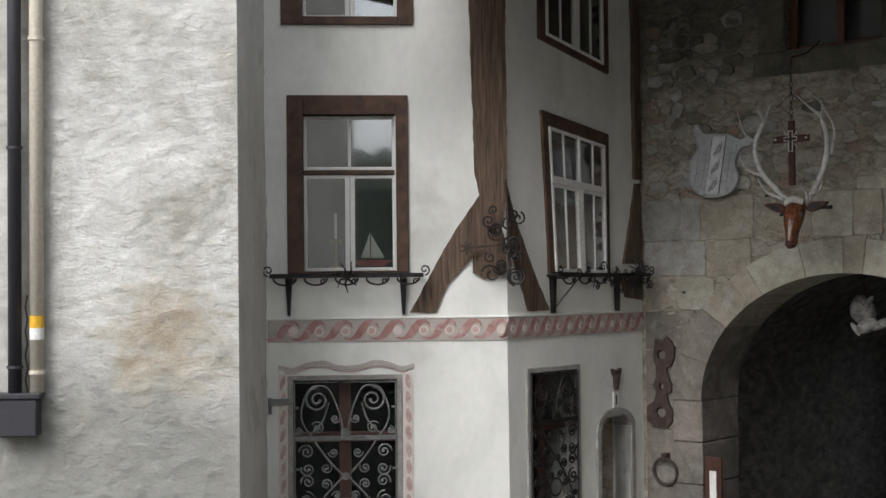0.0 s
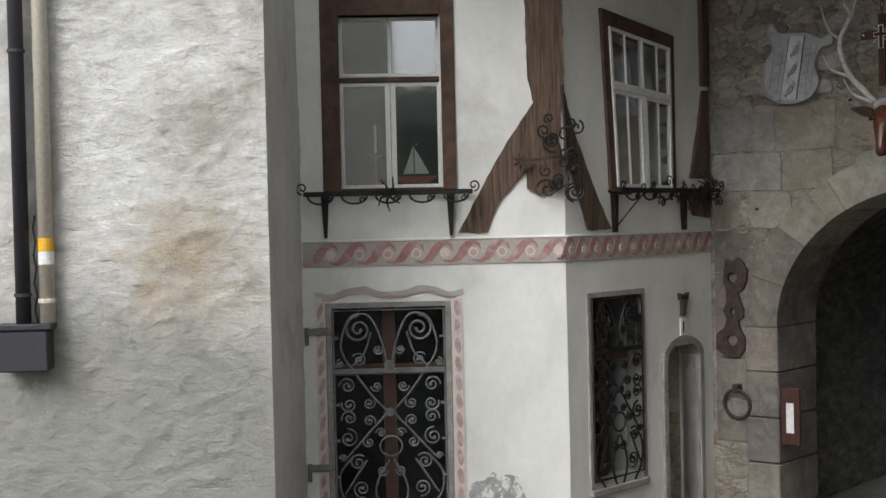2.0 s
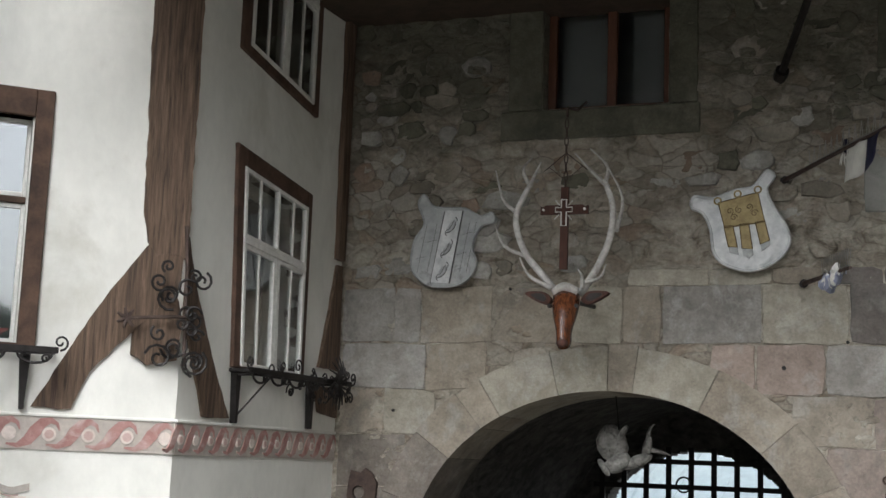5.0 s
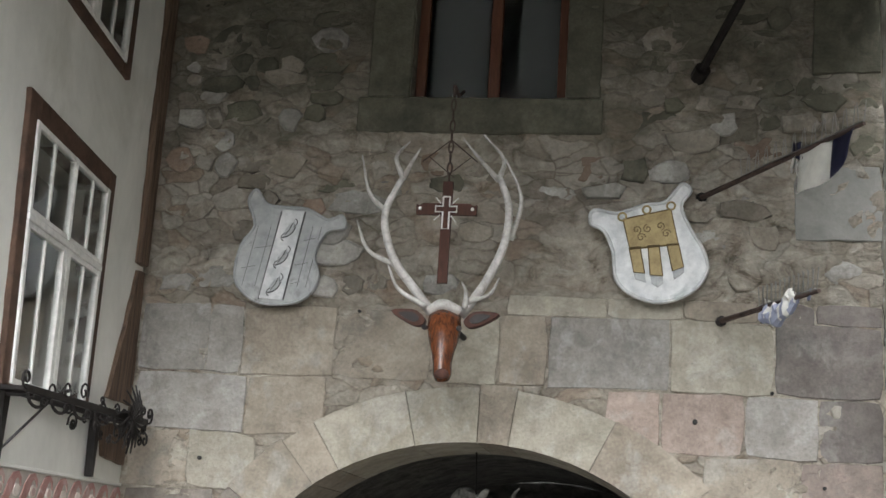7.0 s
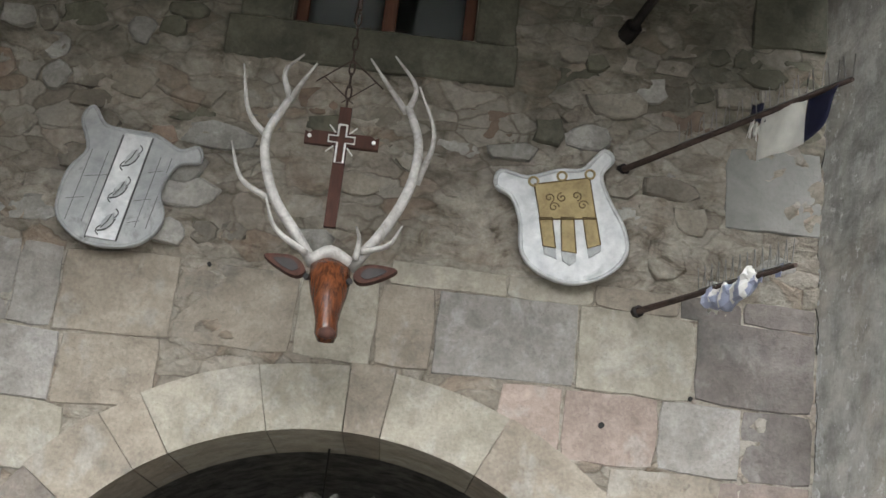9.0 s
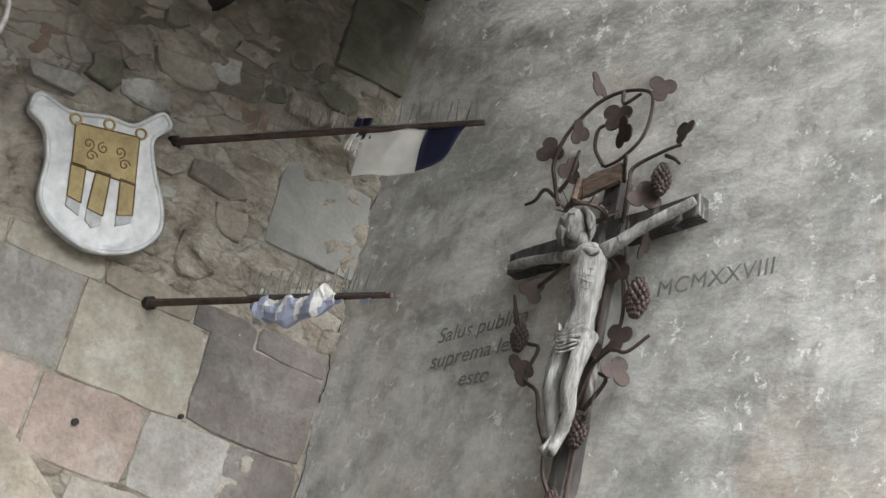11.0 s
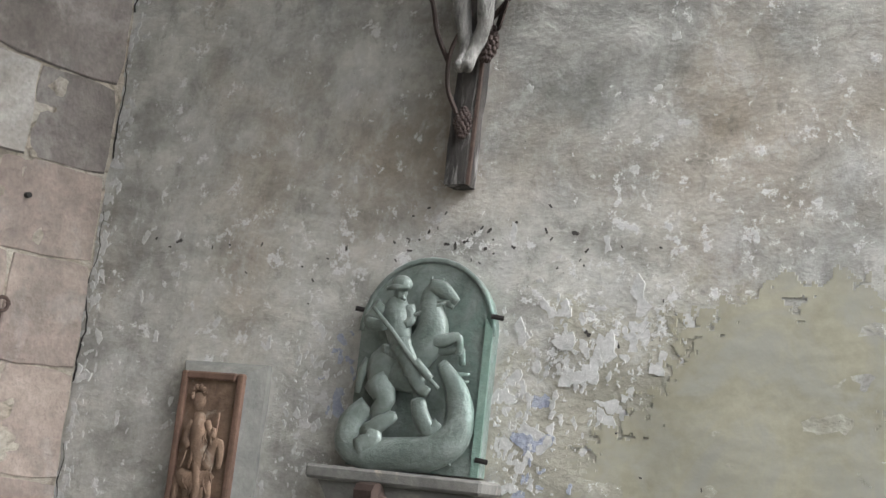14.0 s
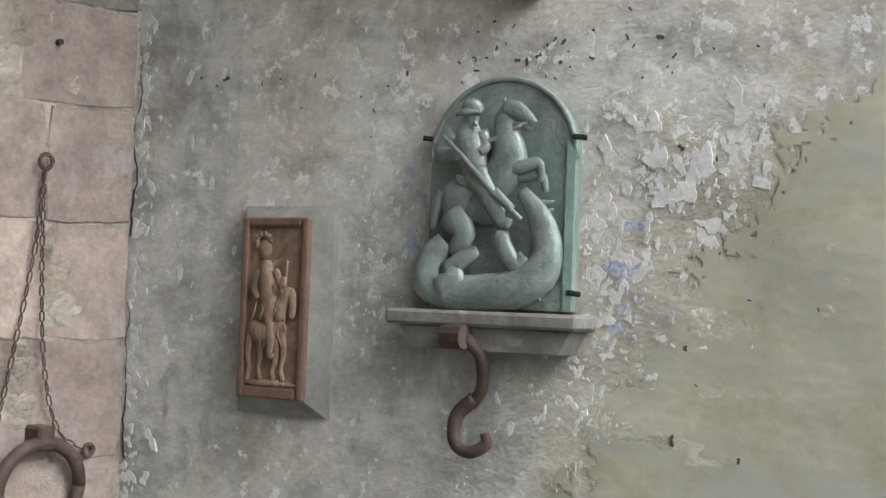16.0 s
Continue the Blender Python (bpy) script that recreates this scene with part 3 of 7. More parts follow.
window("window_front", HOUSE_FRONT, (-2.16, -0.97, 3.27, 5.02), FRONT_WINDOW, 0.10, "brown framed casement window with white glazing bars", 4.30, -1.545)
window("window_front_upper", HOUSE_FRONT, (-2.21, -0.91, 5.72, 7.45), FRONT_UPPER, 0.10, "upper brown framed casement window", 6.7, -1.53)
window("window_side", HOUSE_SIDE, (0.68, 1.78, 3.25, 4.93), SIDE_WINDOW, -0.05, "brown framed side window with slim white bars", 4.25, 1.25, (1.0, 1.49), True)
window("window_side_upper", HOUSE_SIDE, (0.67, 1.80, 5.66, 7.35), SIDE_UPPER, -0.05, "upper brown framed side window with white bars", 6.6, 1.25, (1.0, 1.49), True)

# the old side wall has settled towards the gate: its upper courses and windows lean
def settle(me):
    for v in me.vertices:
        u, z = v.co.x, v.co.z
        k = min(max(z - 3.25, 0.0), 2.45)
        sink = (0.015 + 0.080 * k) * min(1.0, max(0.0, (z - 2.9) / 0.3))
        v.co.z = z - sink * (u - 0.68)
        v.co.x = u - 0.068 * min(k, 1.9) * (min(1.0, (1.78 - u) / 1.1) if u > 0.68 else max(0.0, u) / 0.68)


for ob in [wall_side] + [c for name in ("window_side", "window_side_upper") for c in bpy.data.objects[name].children_recursive]:
    settle(ob.data)

# timber frame on the corner
timber = thing("timber_frame", HOUSE_FRONT, "weathered brown corner post with curved braces", "timber frame", kind="structure")
def jagged(outline, y0, y1, rough, seed):
    rnd = random.Random(seed)
    pts = []
    for (x0, z0), (x1, z1) in zip(outline, outline[1:] + outline[:1]):
        n = max(2, int(math.hypot(x1 - x0, z1 - z0) / 0.07))
        pts += [(x0 + (x1 - x0) * k / n + rnd.uniform(-rough, rough), z0 + (z1 - z0) * k / n + rnd.uniform(-rough, rough)) for k in range(n)]
    return prism(pts, y0, y1)


part("post", jagged([(-0.36, 9.0), (-0.355, 6.0), (-0.31, 4.25), (-0.27, 4.05), (-0.2, 3.96), (-0.1, 3.98), (0.012, 3.95), (0.012, 9.0)], -0.03, 0.05, 0.006, 1), WOOD, timber, "cracked brown oak post")
part("brace", jagged([(-0.16, 4.16), (-0.29, 4.0), (-0.55, 3.62), (-0.97, 2.87), (-0.71, 2.87), (-0.60, 3.12), (-0.50, 3.24), (-0.33, 3.42), (-0.02, 3.75), (-0.02, 4.12)], -0.022, 0.05, 0.008, 2), WOOD, timber)
part("carving", jagged([(-0.33, 3.41), (-0.34, 3.27), (-0.22, 3.20), (-0.03, 3.24), (0.0, 3.5), (-0.06, 3.72)], -0.04, 0.05, 0.012, 3), WOOD, timber, "worn carved bracket foot")
timber_side = thing("timber_frame", HOUSE_SIDE, "dark brown braces let into the side wall", "timber frame", kind="structure")
part("brace", jagged([(0.012, 4.12), (0.10, 3.85), (0.40, 3.30), (0.68, 2.87), (0.33, 2.87), (0.15, 3.25), (0.012, 3.55)], -0.02, 0.05, 0.006, 4), WOOD, timber_side)
part("brace", jagged([(2.30, 4.25), (2.40, 4.25), (2.42, 3.35), (2.05, 3.35), (2.2, 3.8)], -0.03, 0.05, 0.006, 5), WOOD, timber_side)
part("brace", jagged([(2.0, 3.2), (2.42, 3.2), (2.42, 2.95), (2.1, 2.98)], -0.03, 0.05, 0.006, 6), WOOD, timber_side)
part("post", jagged([(2.25, 9.0), (2.28, 4.3), (2.40, 4.3), (2.40, 9.0)], -0.05, 0.05, 0.004, 7), WOOD, timber_side)

# painted wave band
BAND_GREY = surface("band_ground", (0.42, 0.38, 0.34), (0.54, 0.49, 0.44), 4, 40, relief=0.002)
BAND_RED = surface("band_red", (0.31, 0.15, 0.135), (0.46, 0.27, 0.245), 9, 60, relief=0.001, stain=(0.52, 0.42, 0.38), stain_scale=5, stain_at=(0.50, 0.70))
BAND_PINK = surface("band_pink", (0.62, 0.54, 0.49), (0.76, 0.68, 0.62), 9, 60, relief=0.001)


BAND_SOFT = surface("band_soft_pink", (0.48, 0.34, 0.30), (0.58, 0.43, 0.39), 9, 60, relief=0.001)


WAVE = ((-0.27, -0.075, 0.006), (-0.20, -0.084, 0.016), (-0.135, -0.05, 0.034), (-0.088, 0.015, 0.042), (-0.045, 0.070, 0.032), (0.01, 0.086, 0.020), (0.05, 0.064, 0.012), (0.068, 0.02, 0.004))


def wave(u, z, run):
    """A running scroll: it rises from under one disc and curls over the next."""
    mid = [Vector((u + a * run, z + b)) for a, b, _ in WAVE]
    up, lo = [], []
    for i, p in enumerate(mid):
        d = (mid[min(i + 1, len(mid) - 1)] - mid[max(i - 1, 0)]).normalized()
        off = Vector((-d.y, d.x)) * WAVE[i][2] * min(1.0, run + 0.1)
        up.append(tuple(p + off))
        lo.append(tuple(p - off))
    return prism(up + lo[::-1], -0.018, -0.008)


def disc(u, z, r, y0, y1, sides=14):
    return prism([(u + r * math.cos(2 * math.pi * k / sides), z + r * math.sin(2 * math.pi * k / sides)) for k in range(sides)], y0, y1)


def band(m, u0, u1, first, step, label):
    t = thing("painted_band", m, label, "wall painting", kind="structure")
    part("band_ground", box(u0, u1, -0.012, 0.05, 2.597, 2.812), BAND_GREY, t, "faded grey strip")
    part("moulding", box(u0, u1, -0.022, 0.05, 2.814, 2.835, 0.004), PLASTER, t)
    u = first
    while u0 < u - 0.05 and u < u1 + 0.02:
        part("wave_scroll", wave(u, 2.705, step / 0.256), BAND_RED, t)
        part("rosette", disc(u, 2.70, 0.046 * min(1.0, step / 0.256), -0.023, -0.01), BAND_PINK, t)
        if int(u * 50) % 3:
            part("rosette_ring", disc(u, 2.70, 0.031 * min(1.0, step / 0.256), -0.026, -0.012, 12), BAND_SOFT, t)
        u -= step


band(HOUSE_FRONT, -2.36, -0.004, -0.065, 0.256, "faded red running wave band painted on the wall")
band(HOUSE_SIDE, 0.004, 2.44, 2.40, 0.195, "faded red running wave band on the shaded side wall")


def curve(points, n=5):
    """A smooth line through the points."""
    p = [Vector(q) for q in points]
    p = [2 * p[0] - p[1]] + p + [2 * p[-1] - p[-2]]
    out = []
    for i in range(1, len(p) - 2):
        for k in range(n):
            t = k / n
            out.append(0.5 * ((2 * p[i]) + (p[i + 1] - p[i - 1]) * t + (2 * p[i - 1] - 5 * p[i] + 4 * p[i + 1] - p[i + 2]) * t * t + (3 * p[i] - p[i - 1] - 3 * p[i + 1] + p[i + 2]) * t ** 3))
    return out + [p[-2]]


def spiral(x, z, r, a0, turns, n=16, y=0.0, grow=0.18):
    return [(x + r * (grow + (1 - grow) * (1 - k / n)) * math.cos(a0 + turns * 2 * math.pi * k / n), y,
             z + r * (grow + (1 - grow) * (1 - k / n)) * math.sin(a0 + turns * 2 * math.pi * k / n)) for k in range(n + 1)]


GRILLE_IRON = surface("grey_iron", (0.16, 0.16, 0.155), (0.34, 0.34, 0.33), 10, 70, 0.6, 0.4, relief=0.001)


def grille(name, m, a, b, c, d, y, label, mat):
    """Wrought scrolls, mirrored about the middle: a lyre above the crossbar, a saltire with C-scrolls and a second lyre below."""
    g = thing(name, m, label, "window grille")
    mid, w, zr = (a + b) / 2, (b - a), d - 0.29 * (d - c)
    part("grille_frame", tube([(a, y, c), (a, y, d), (b, y, d), (b, y, c), (a, y, c)], 0.014, sides=4), mat, g)
    part("crossbar", box(a, b, y - 0.015, y + 0.015, zr - 0.022, zr + 0.022, 0.004), mat, g)

    def curl(s, x, z, r, a0, turns, th=0.0095):
        pts = [(mid + s * w * x + s * (p[0]), y + 0.002, p[2]) for p in spiral(0, z, r, a0, turns, 26, y)]
        part("scroll", tube(pts, th, sides=5), mat, g)
        part("scroll_tip", disc(pts[-1][0], pts[-1][2], 0.017, y - 0.012, y + 0.012, 8), mat, g)

    def sweep(s, pts, th=0.0105):
        part("scroll", tube([(q.x, y, q.z) for q in curve([(mid + s * w * x, 0, z) for x, z in pts], 5)], th, sides=5), mat, g)

    for s in (-1, 1):
        sweep(s, [(0.02, zr + 0.06), (0.06, zr + 0.25), (0.15, d - 0.08), (0.25, d - 0.03), (0.36, d - 0.08), (0.43, zr + 0.26), (0.40, zr + 0.12), (0.33, zr + 0.02)])
        curl(s, 0.27, d - 0.17, 0.125, 1.57, -1.7, 0.012)
        sweep(s, [(0.16, d - 0.20), (0.22, zr + 0.17), (0.33, zr + 0.05)])
        curl(s, 0.27, zr + 0.10, 0.065, 0.6, 1.4)
        curl(s, 0.10, zr + 0.19, 0.045, 3.1, 1.4)
        curl(s, 0.44, zr + 0.07, 0.04, 1.6, -1.3)
        sweep(s, [(0.03, zr - 0.36), (0.16, zr - 0.22), (0.30, zr - 0.03)])
        sweep(s, [(0.03, zr - 0.38), (0.20, zr - 0.56), (0.40, zr - 0.78)])
        for x, z, r, a0, t in ((0.38, -0.13, 0.075, 0.0, 1.5), (0.12, -0.14, 0.05, 0.0, -1.4), (0.37, -0.30, 0.07, 0.3, -1.5), (0.37, -0.42, 0.07, -0.3, 1.5), (0.19, -0.29, 0.055, 2.6, 1.4),
                               (0.19, -0.45, 0.055, 3.6, -1.4), (0.38, -0.60, 0.085, 1.5, 1.6), (0.20, -0.64, 0.055, 1.5, -1.5), (0.09, -0.56, 0.045, 0.0, 1.3), (0.43, -0.78, 0.035, 0.0, 1.3),
                               (0.30, -0.82, 0.075, 2.4, -1.5), (0.08, -0.90, 0.05, 3.0, 1.4), (0.27, -1.06, 0.08, 4.5, 1.6)):
            curl(s, x, zr + z, r, a0, t)
        sweep(s, [(0.02, zr - 0.80), (0.12, zr - 0.98), (0.14, zr - 1.12), (0.06, zr - 1.28)])
        sweep(s, [(0.34, zr - 0.76), (0.46, zr - 0.92), (0.44, zr - 1.12), (0.30, zr - 1.26)])
        sweep(s, [(0.22, zr - 0.80), (0.30, zr - 0.92), (0.42, zr - 1.10)])
        for z in (0.30, 0.05, -0.30, -0.62, -0.95):
            part("clamp", box(mid + s * w * 0.475 - 0.02, mid + s * w * 0.475 + 0.02, y - 0.018, y + 0.012, zr + z - 0.012, zr + z + 0.012, 0.003), mat, g)
    part("ring", tube([(mid + 0.10 * math.cos(t), y, zr - 0.68 + 0.09 * math.sin(t)) for t in np.linspace(0, 2 * math.pi, 21)], 0.010, sides=5), mat, g)
    part("rosette", disc(mid, zr - 0.37, 0.038, y - 0.035, y + 0.0), mat, g)
    part("rosette", disc(mid, zr + 0.05, 0.05, y - 0.03, y + 0.0, 8), mat, g)
    return g


grille("window_grille", HOUSE_FRONT, -2.11, -1.11, 0.32, 2.20, -0.005, "grey wrought-iron scroll grille over the ground-floor window", GRILLE_IRON)
grille("window_grille", HOUSE_SIDE, 0.35, 1.15, 0.54, 2.22, -0.02, "dark wrought-iron scroll grille on the side window", IRON)
ROOM_DOOR = plain("brown_shutter", (0.10, 0.05, 0.035), 0.6)


def grille_recess(name, m, a, b, c, d, label):
    w = thing(name, m, label, "window", kind="structure")
    part("stone_frame", box(a - 0.05, a, -0.02, 0.2, c - 0.05, d + 0.05, 0.005), GREY_ASHLAR, w, "grey stone jamb")
    part("stone_frame", box(b, b + 0.05, -0.02, 0.2, c - 0.05, d + 0.05, 0.005), GREY_ASHLAR, w)
    part("stone_frame", box(a, b, -0.02, 0.2, d, d + 0.05, 0.005), GREY_ASHLAR, w)
    part("sill", box(a - 0.05, b + 0.05, -0.05, 0.2, c - 0.12, c - 0.052, 0.01), GREY_ASHLAR, w)
    part("casement_post", box((a + b) / 2 - 0.06, (a + b) / 2 + 0.06, 0.16, 0.2, c, d, 0.004), ROOM_DOOR, w, "brown window stile")
    part("casement_rail", box(a, b, 0.155, 0.2, d - 0.62, d - 0.52, 0.004), ROOM_DOOR, w)
    g = part("pane", box(a, b, 0.205, 0.209, c, d), OLD_GLASS, w)
    g.visible_shadow = False
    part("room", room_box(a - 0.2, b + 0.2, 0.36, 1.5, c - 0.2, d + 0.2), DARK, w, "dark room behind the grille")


grille_recess("window_ground_floor", HOUSE_FRONT, *FRONT_GRILLE, "dark ground-floor window in a stone surround")
grille_recess("window_side_ground", HOUSE_SIDE, *SIDE_GRILLE, "dark ground-floor side window in a stone surround")

BARE = surface("bare_grey_render", (0.28, 0.28, 0.265), (0.46, 0.455, 0.43), 9, 40, relief=0.006, stain=(0.70, 0.69, 0.645), stain_scale=14, stain_at=(0.50, 0.58))
bare = solid("bare_patch", jagged([(-0.92, 0.35), (-0.88, 0.60), (-0.70, 0.70), (-0.45, 0.64), (-0.38, 0.45), (-0.45, 0.2), (-0.8, 0.15)], -0.014, 0.02, 0.03, 12), BARE, HOUSE_FRONT,
              "grey patch where the plaster has fallen off", "bare patch", kind="structure")

# painted surround of the front grille
surround = thing("painted_surround", HOUSE_FRONT, "faded pink and grey painted window surround", "wall painting", kind="structure")
top = [(-2.26, 2.38), (-2.12, 2.34), (-1.98, 2.40), (-1.80, 2.42), (-1.70, 2.37), (-1.58, 2.36), (-1.46, 2.37), (-1.32, 2.42), (-1.18, 2.40), (-1.05, 2.34), (-0.93, 2.38)]
wavy = [(-2.26 + 1.33 * k / 40, float(np.interp(-2.26 + 1.33 * k / 40, [p[0] for p in top], [p[1] for p in top]))) for k in range(41)]
wavy = [(x, sum(wavy[max(0, min(40, i + j))][1] for j in (-1, 0, 1)) / 3) for i, (x, _) in enumerate(wavy)]
part("painted_head", prism(wavy + [(x, z - 0.045) for x, z in wavy[::-1]], -0.014, 0.02), BAND_GREY, surround, "grey painted curved head")
part("painted_line", prism([(x, z - 0.052) for x, z in wavy[2:-2]] + [(x, z - 0.064) for x, z in wavy[2:-2][::-1]], -0.013, 0.02), BAND_SOFT, surround, "thin pink painted line")
BAND_LEAF = surface("band_leaf", (0.40, 0.25, 0.23), (0.55, 0.40, 0.37), 8, 60, relief=0.001, stain=(0.60, 0.53, 0.48), stain_scale=6, stain_at=(0.50, 0.68))
for x0, x1 in ((-2.26, -2.175), (-1.035, -0.945)):
    part("painted_strip", box(x0, x1, -0.013, 0.02, 0.2, 2.29), BAND_PINK, surround, "pale pink painted strip")
    cx, flip = (x0 + x1) / 2, 1 if x0 < -2 else -1
    for k in range(12):
        z = 2.20 - k * 0.168
        lens = [(cx + flip * (0.026 * math.cos(a) + 0.012 * math.sin(a)), z + 0.072 * math.sin(a) + flip * 0.012 * math.cos(a)) for a in np.linspace(0, 2 * math.pi, 14, endpoint=False)]
        part("painted_leaf", prism(lens, -0.016, 0.0), BAND_LEAF, surround)
HINGE = GRILLE_IRON
for z in (2.02, 0.80):
    h = thing("hinge", HOUSE_FRONT, "grey iron strap hinge beside the grille", "hinge")
    part("strap", box(-2.36, -2.12, -0.03, -0.012, z - 0.03, z + 0.03, 0.004), HINGE, h)
    part("pin", tube([(-2.34, -0.035, z - 0.12), (-2.34, -0.035, z + 0.04)], 0.018), HINGE, h)


def flower_rail(name, m, u0, u1, z, out, legs, label, tangle=False):
    r = thing(name, m, label, "flower rail")
    part("rail", box(u0, u1, -out, -out + 0.02, z - 0.012, z + 0.03, 0.003), IRON, r)
    part("rail", box(u0, u1, -0.06, -0.04, z - 0.012, z + 0.02, 0.003), IRON, r)
    for e in (u0 + 0.01, u1 - 0.01):
        part("end_bar", box(e - 0.01, e + 0.01, -out + 0.02, -0.03, z - 0.005, z + 0.02, 0.002), IRON, r)
    n = int((u1 - u0) / 0.26)
    for k in range(n):
        c = u0 + (k + 0.5) * (u1 - u0) / n
        arc = [(c + 0.11 * math.cos(a), -out + 0.005, z - 0.015 - 0.065 * math.sin(a)) for a in np.linspace(0, math.pi, 9)]
        part("scroll", tube(arc, 0.010, sides=5), IRON, r)
        part("scroll", tube(spiral(c + 0.07, z - 0.05, 0.032, 0, 1.3, 12, -out), 0.009, sides=5), IRON, r)
    for x in legs:
        arm = part("bracket", prism([(x - 0.035, z), (x + 0.035, z), (x + 0.015, z - 0.38), (x - 0.012, z - 0.38)], -0.06, -0.01), IRON, r)
        part("bracket_arm", box(x - 0.015, x + 0.015, -out, -0.01, z - 0.03, z - 0.014), IRON, arm)
    for x, s in ((u0 - 0.01, -1), (u1 + 0.01, 1)):
        part("scroll", tube(spiral(x, z + 0.06, 0.055, -math.pi / 2, s * 1.3, 14, -out), 0.008, sides=5), IRON, r)
    c = (u0 + u1) / 2 if not tangle else u1 - 0.28
    for k in range(7 if not tangle else 16):
        a = 2 * math.pi * k / (7 if not tangle else 16)
        R = 0.12 if not tangle else 0.17
        part("leaf_ornament", tube([(c, -out, z - 0.01), (c + R * 0.6 * math.cos(a), -out - 0.03, z + R * 0.6 * math.sin(a)), (c + R * math.cos(a + 0.3), -out, z + R * 1.3 * math.sin(a + 0.3))], 0.016,
                                   sides=5, tip=0.3), IRON, r)
    if tangle:
        rnd = random.Random(5)
        for k in range(26):
            part("scroll", tube(spiral(rnd.uniform(u0 + 0.2, u1 + 0.05), z + rnd.uniform(-0.16, 0.10), rnd.uniform(0.03, 0.07), rnd.uniform(0, 6), rnd.choice((-1.2, 1.3)), 12,
                                       -out + rnd.uniform(-0.02, 0.1)), 0.008, sides=4), IRON, r)
    return r


flower_rail("flower_rail", HOUSE_FRONT, -2.33, -0.84, 3.235, 0.22, (-2.15, -1.03), "black wrought-iron flower rail with scrolls under the window")
flower_rail("flower_rail", HOUSE_SIDE, 0.62, 2.30, 3.22, 0.22, (0.72, 1.9), "black wrought-iron flower rail with a leafy tangle on the side wall", True)
part("strut", tube([(0.72, -0.02, 2.86), (0.95, -0.2, 3.2)], 0.008, sides=5), IRON, bpy.data.objects["flower_rail.001"])

bracket = thing("sign_bracket", HOUSE_FRONT, "rusty wrought-iron scroll bracket on the corner post", "bracket")
rnd = random.Random(8)
part("bar", tube([(-0.42, -0.10, 3.50), (-0.1, -0.12, 3.53), (0.14, -0.05, 3.55)], 0.012), RUST, bracket)
part("bar", tube([(-0.02, -0.06, 4.18), (0.0, -0.08, 3.9), (0.02, -0.08, 3.2)], 0.014), RUST, bracket)
for k in range(20):
    part("scroll", tube(spiral(rnd.uniform(-0.22, 0.12), 3.2 + rnd.random() * 0.7, rnd.uniform(0.04, 0.10), rnd.uniform(0, 6), rnd.choice((-1.3, 1.2)), 14, rnd.uniform(-0.16, -0.06)), 0.010, sides=5), IRON, bracket)
for k in range(7):
    a = 2 * math.pi * k / 7
    part("petal", tube([(-0.40, -0.12, 3.50), (-0.40 + 0.07 * math.cos(a), -0.14, 3.50 + 0.07 * math.sin(a))], 0.02, sides=5, tip=0.5), RUST, bracket)

# things on the window sill
boat = thing("model_boat", HOUSE_FRONT, "model sailing boat with white sails and a red hull", "model boat")
SAIL, HULL = plain("white_cloth", (0.7, 0.68, 0.62), 0.9), plain("red_paint", (0.30, 0.03, 0.03), 0.4)
part("sail", prism([(-1.44, 3.42), (-1.345, 3.68), (-1.345, 3.42)], 0.245, 0.252), SAIL, boat)
part("sail", prism([(-1.335, 3.42), (-1.335, 3.66), (-1.20, 3.42)], 0.245, 0.252), SAIL, boat)
part("mast", tube([(-1.34, 0.25, 3.36), (-1.34, 0.25, 3.70)], 0.006), WOOD, boat)
part("hull", prism([(-1.50, 3.40), (-1.46, 3.34), (-1.20, 3.34), (-1.12, 3.40)], 0.21, 0.29), HULL, boat)
candle = thing("candlestick", HOUSE_FRONT, "tall brass candlestick with a pale candle behind the window", "candlestick")
BRASS = plain("brass", (0.35, 0.24, 0.10), 0.35, 0.9)
part("stem", tube([(-1.69, 0.24, 3.33), (-1.69, 0.24, 3.62)], 0.014), BRASS, candle)
part("arm", tube([(-1.75, 0.24, 3.60), (-1.69, 0.24, 3.57), (-1.63, 0.24, 3.60)], 0.008), BRASS, candle)
part("candle", tube([(-1.69, 0.24, 3.62), (-1.69, 0.24, 3.87)], 0.013), SAIL, candle)
part("foot", tube([(-1.69, 0.24, 3.325), (-1.69, 0.24, 3.345)], 0.05, sides=12), BRASS, candle)
sill = solid("windowsill_board", box(-2.0, -1.09, 0.16, 0.36, 3.29, 3.32, 0.004), WHITE, HOUSE_FRONT, "white inner window board", "window board", kind="structure")

# side door
door = thing("door_side", HOUSE_SIDE, "dark plank door in a grey arched stone frame", "door", kind="structure")
part("jamb", box(1.50, 1.58, -0.03, 0.2, -0.4, 1.56, 0.008), GREY_ASHLAR, door, "grey stone jamb")
part("jamb", box(2.16, 2.24, -0.03, 0.2, -0.4, 1.56, 0.008), GREY_ASHLAR, door)
arch_o = [(1.87 - 0.37 * math.cos(a), 1.56 + 0.22 * math.sin(a)) for a in np.linspace(0, math.pi, 11)]
arch_i = [(1.87 - 0.29 * math.cos(a), 1.56 + 0.15 * math.sin(a)) for a in np.linspace(0, math.pi, 11)]
part("arch", prism(arch_o + arch_i[::-1], -0.03, 0.2), GREY_ASHLAR, door)
for k in range(5):
    part("plank", box(1.58 + k * 0.116, 1.58 + (k + 1) * 0.116 - 0.004, 0.22, 0.26, -0.4, 1.72, 0.004), RUBBLE, door, "grey weathered plank")
part("latch", tube([(1.72, 0.20, 0.95), (1.72, 0.16, 0.95), (1.72, 0.16, 0.85)], 0.012), IRON, door)
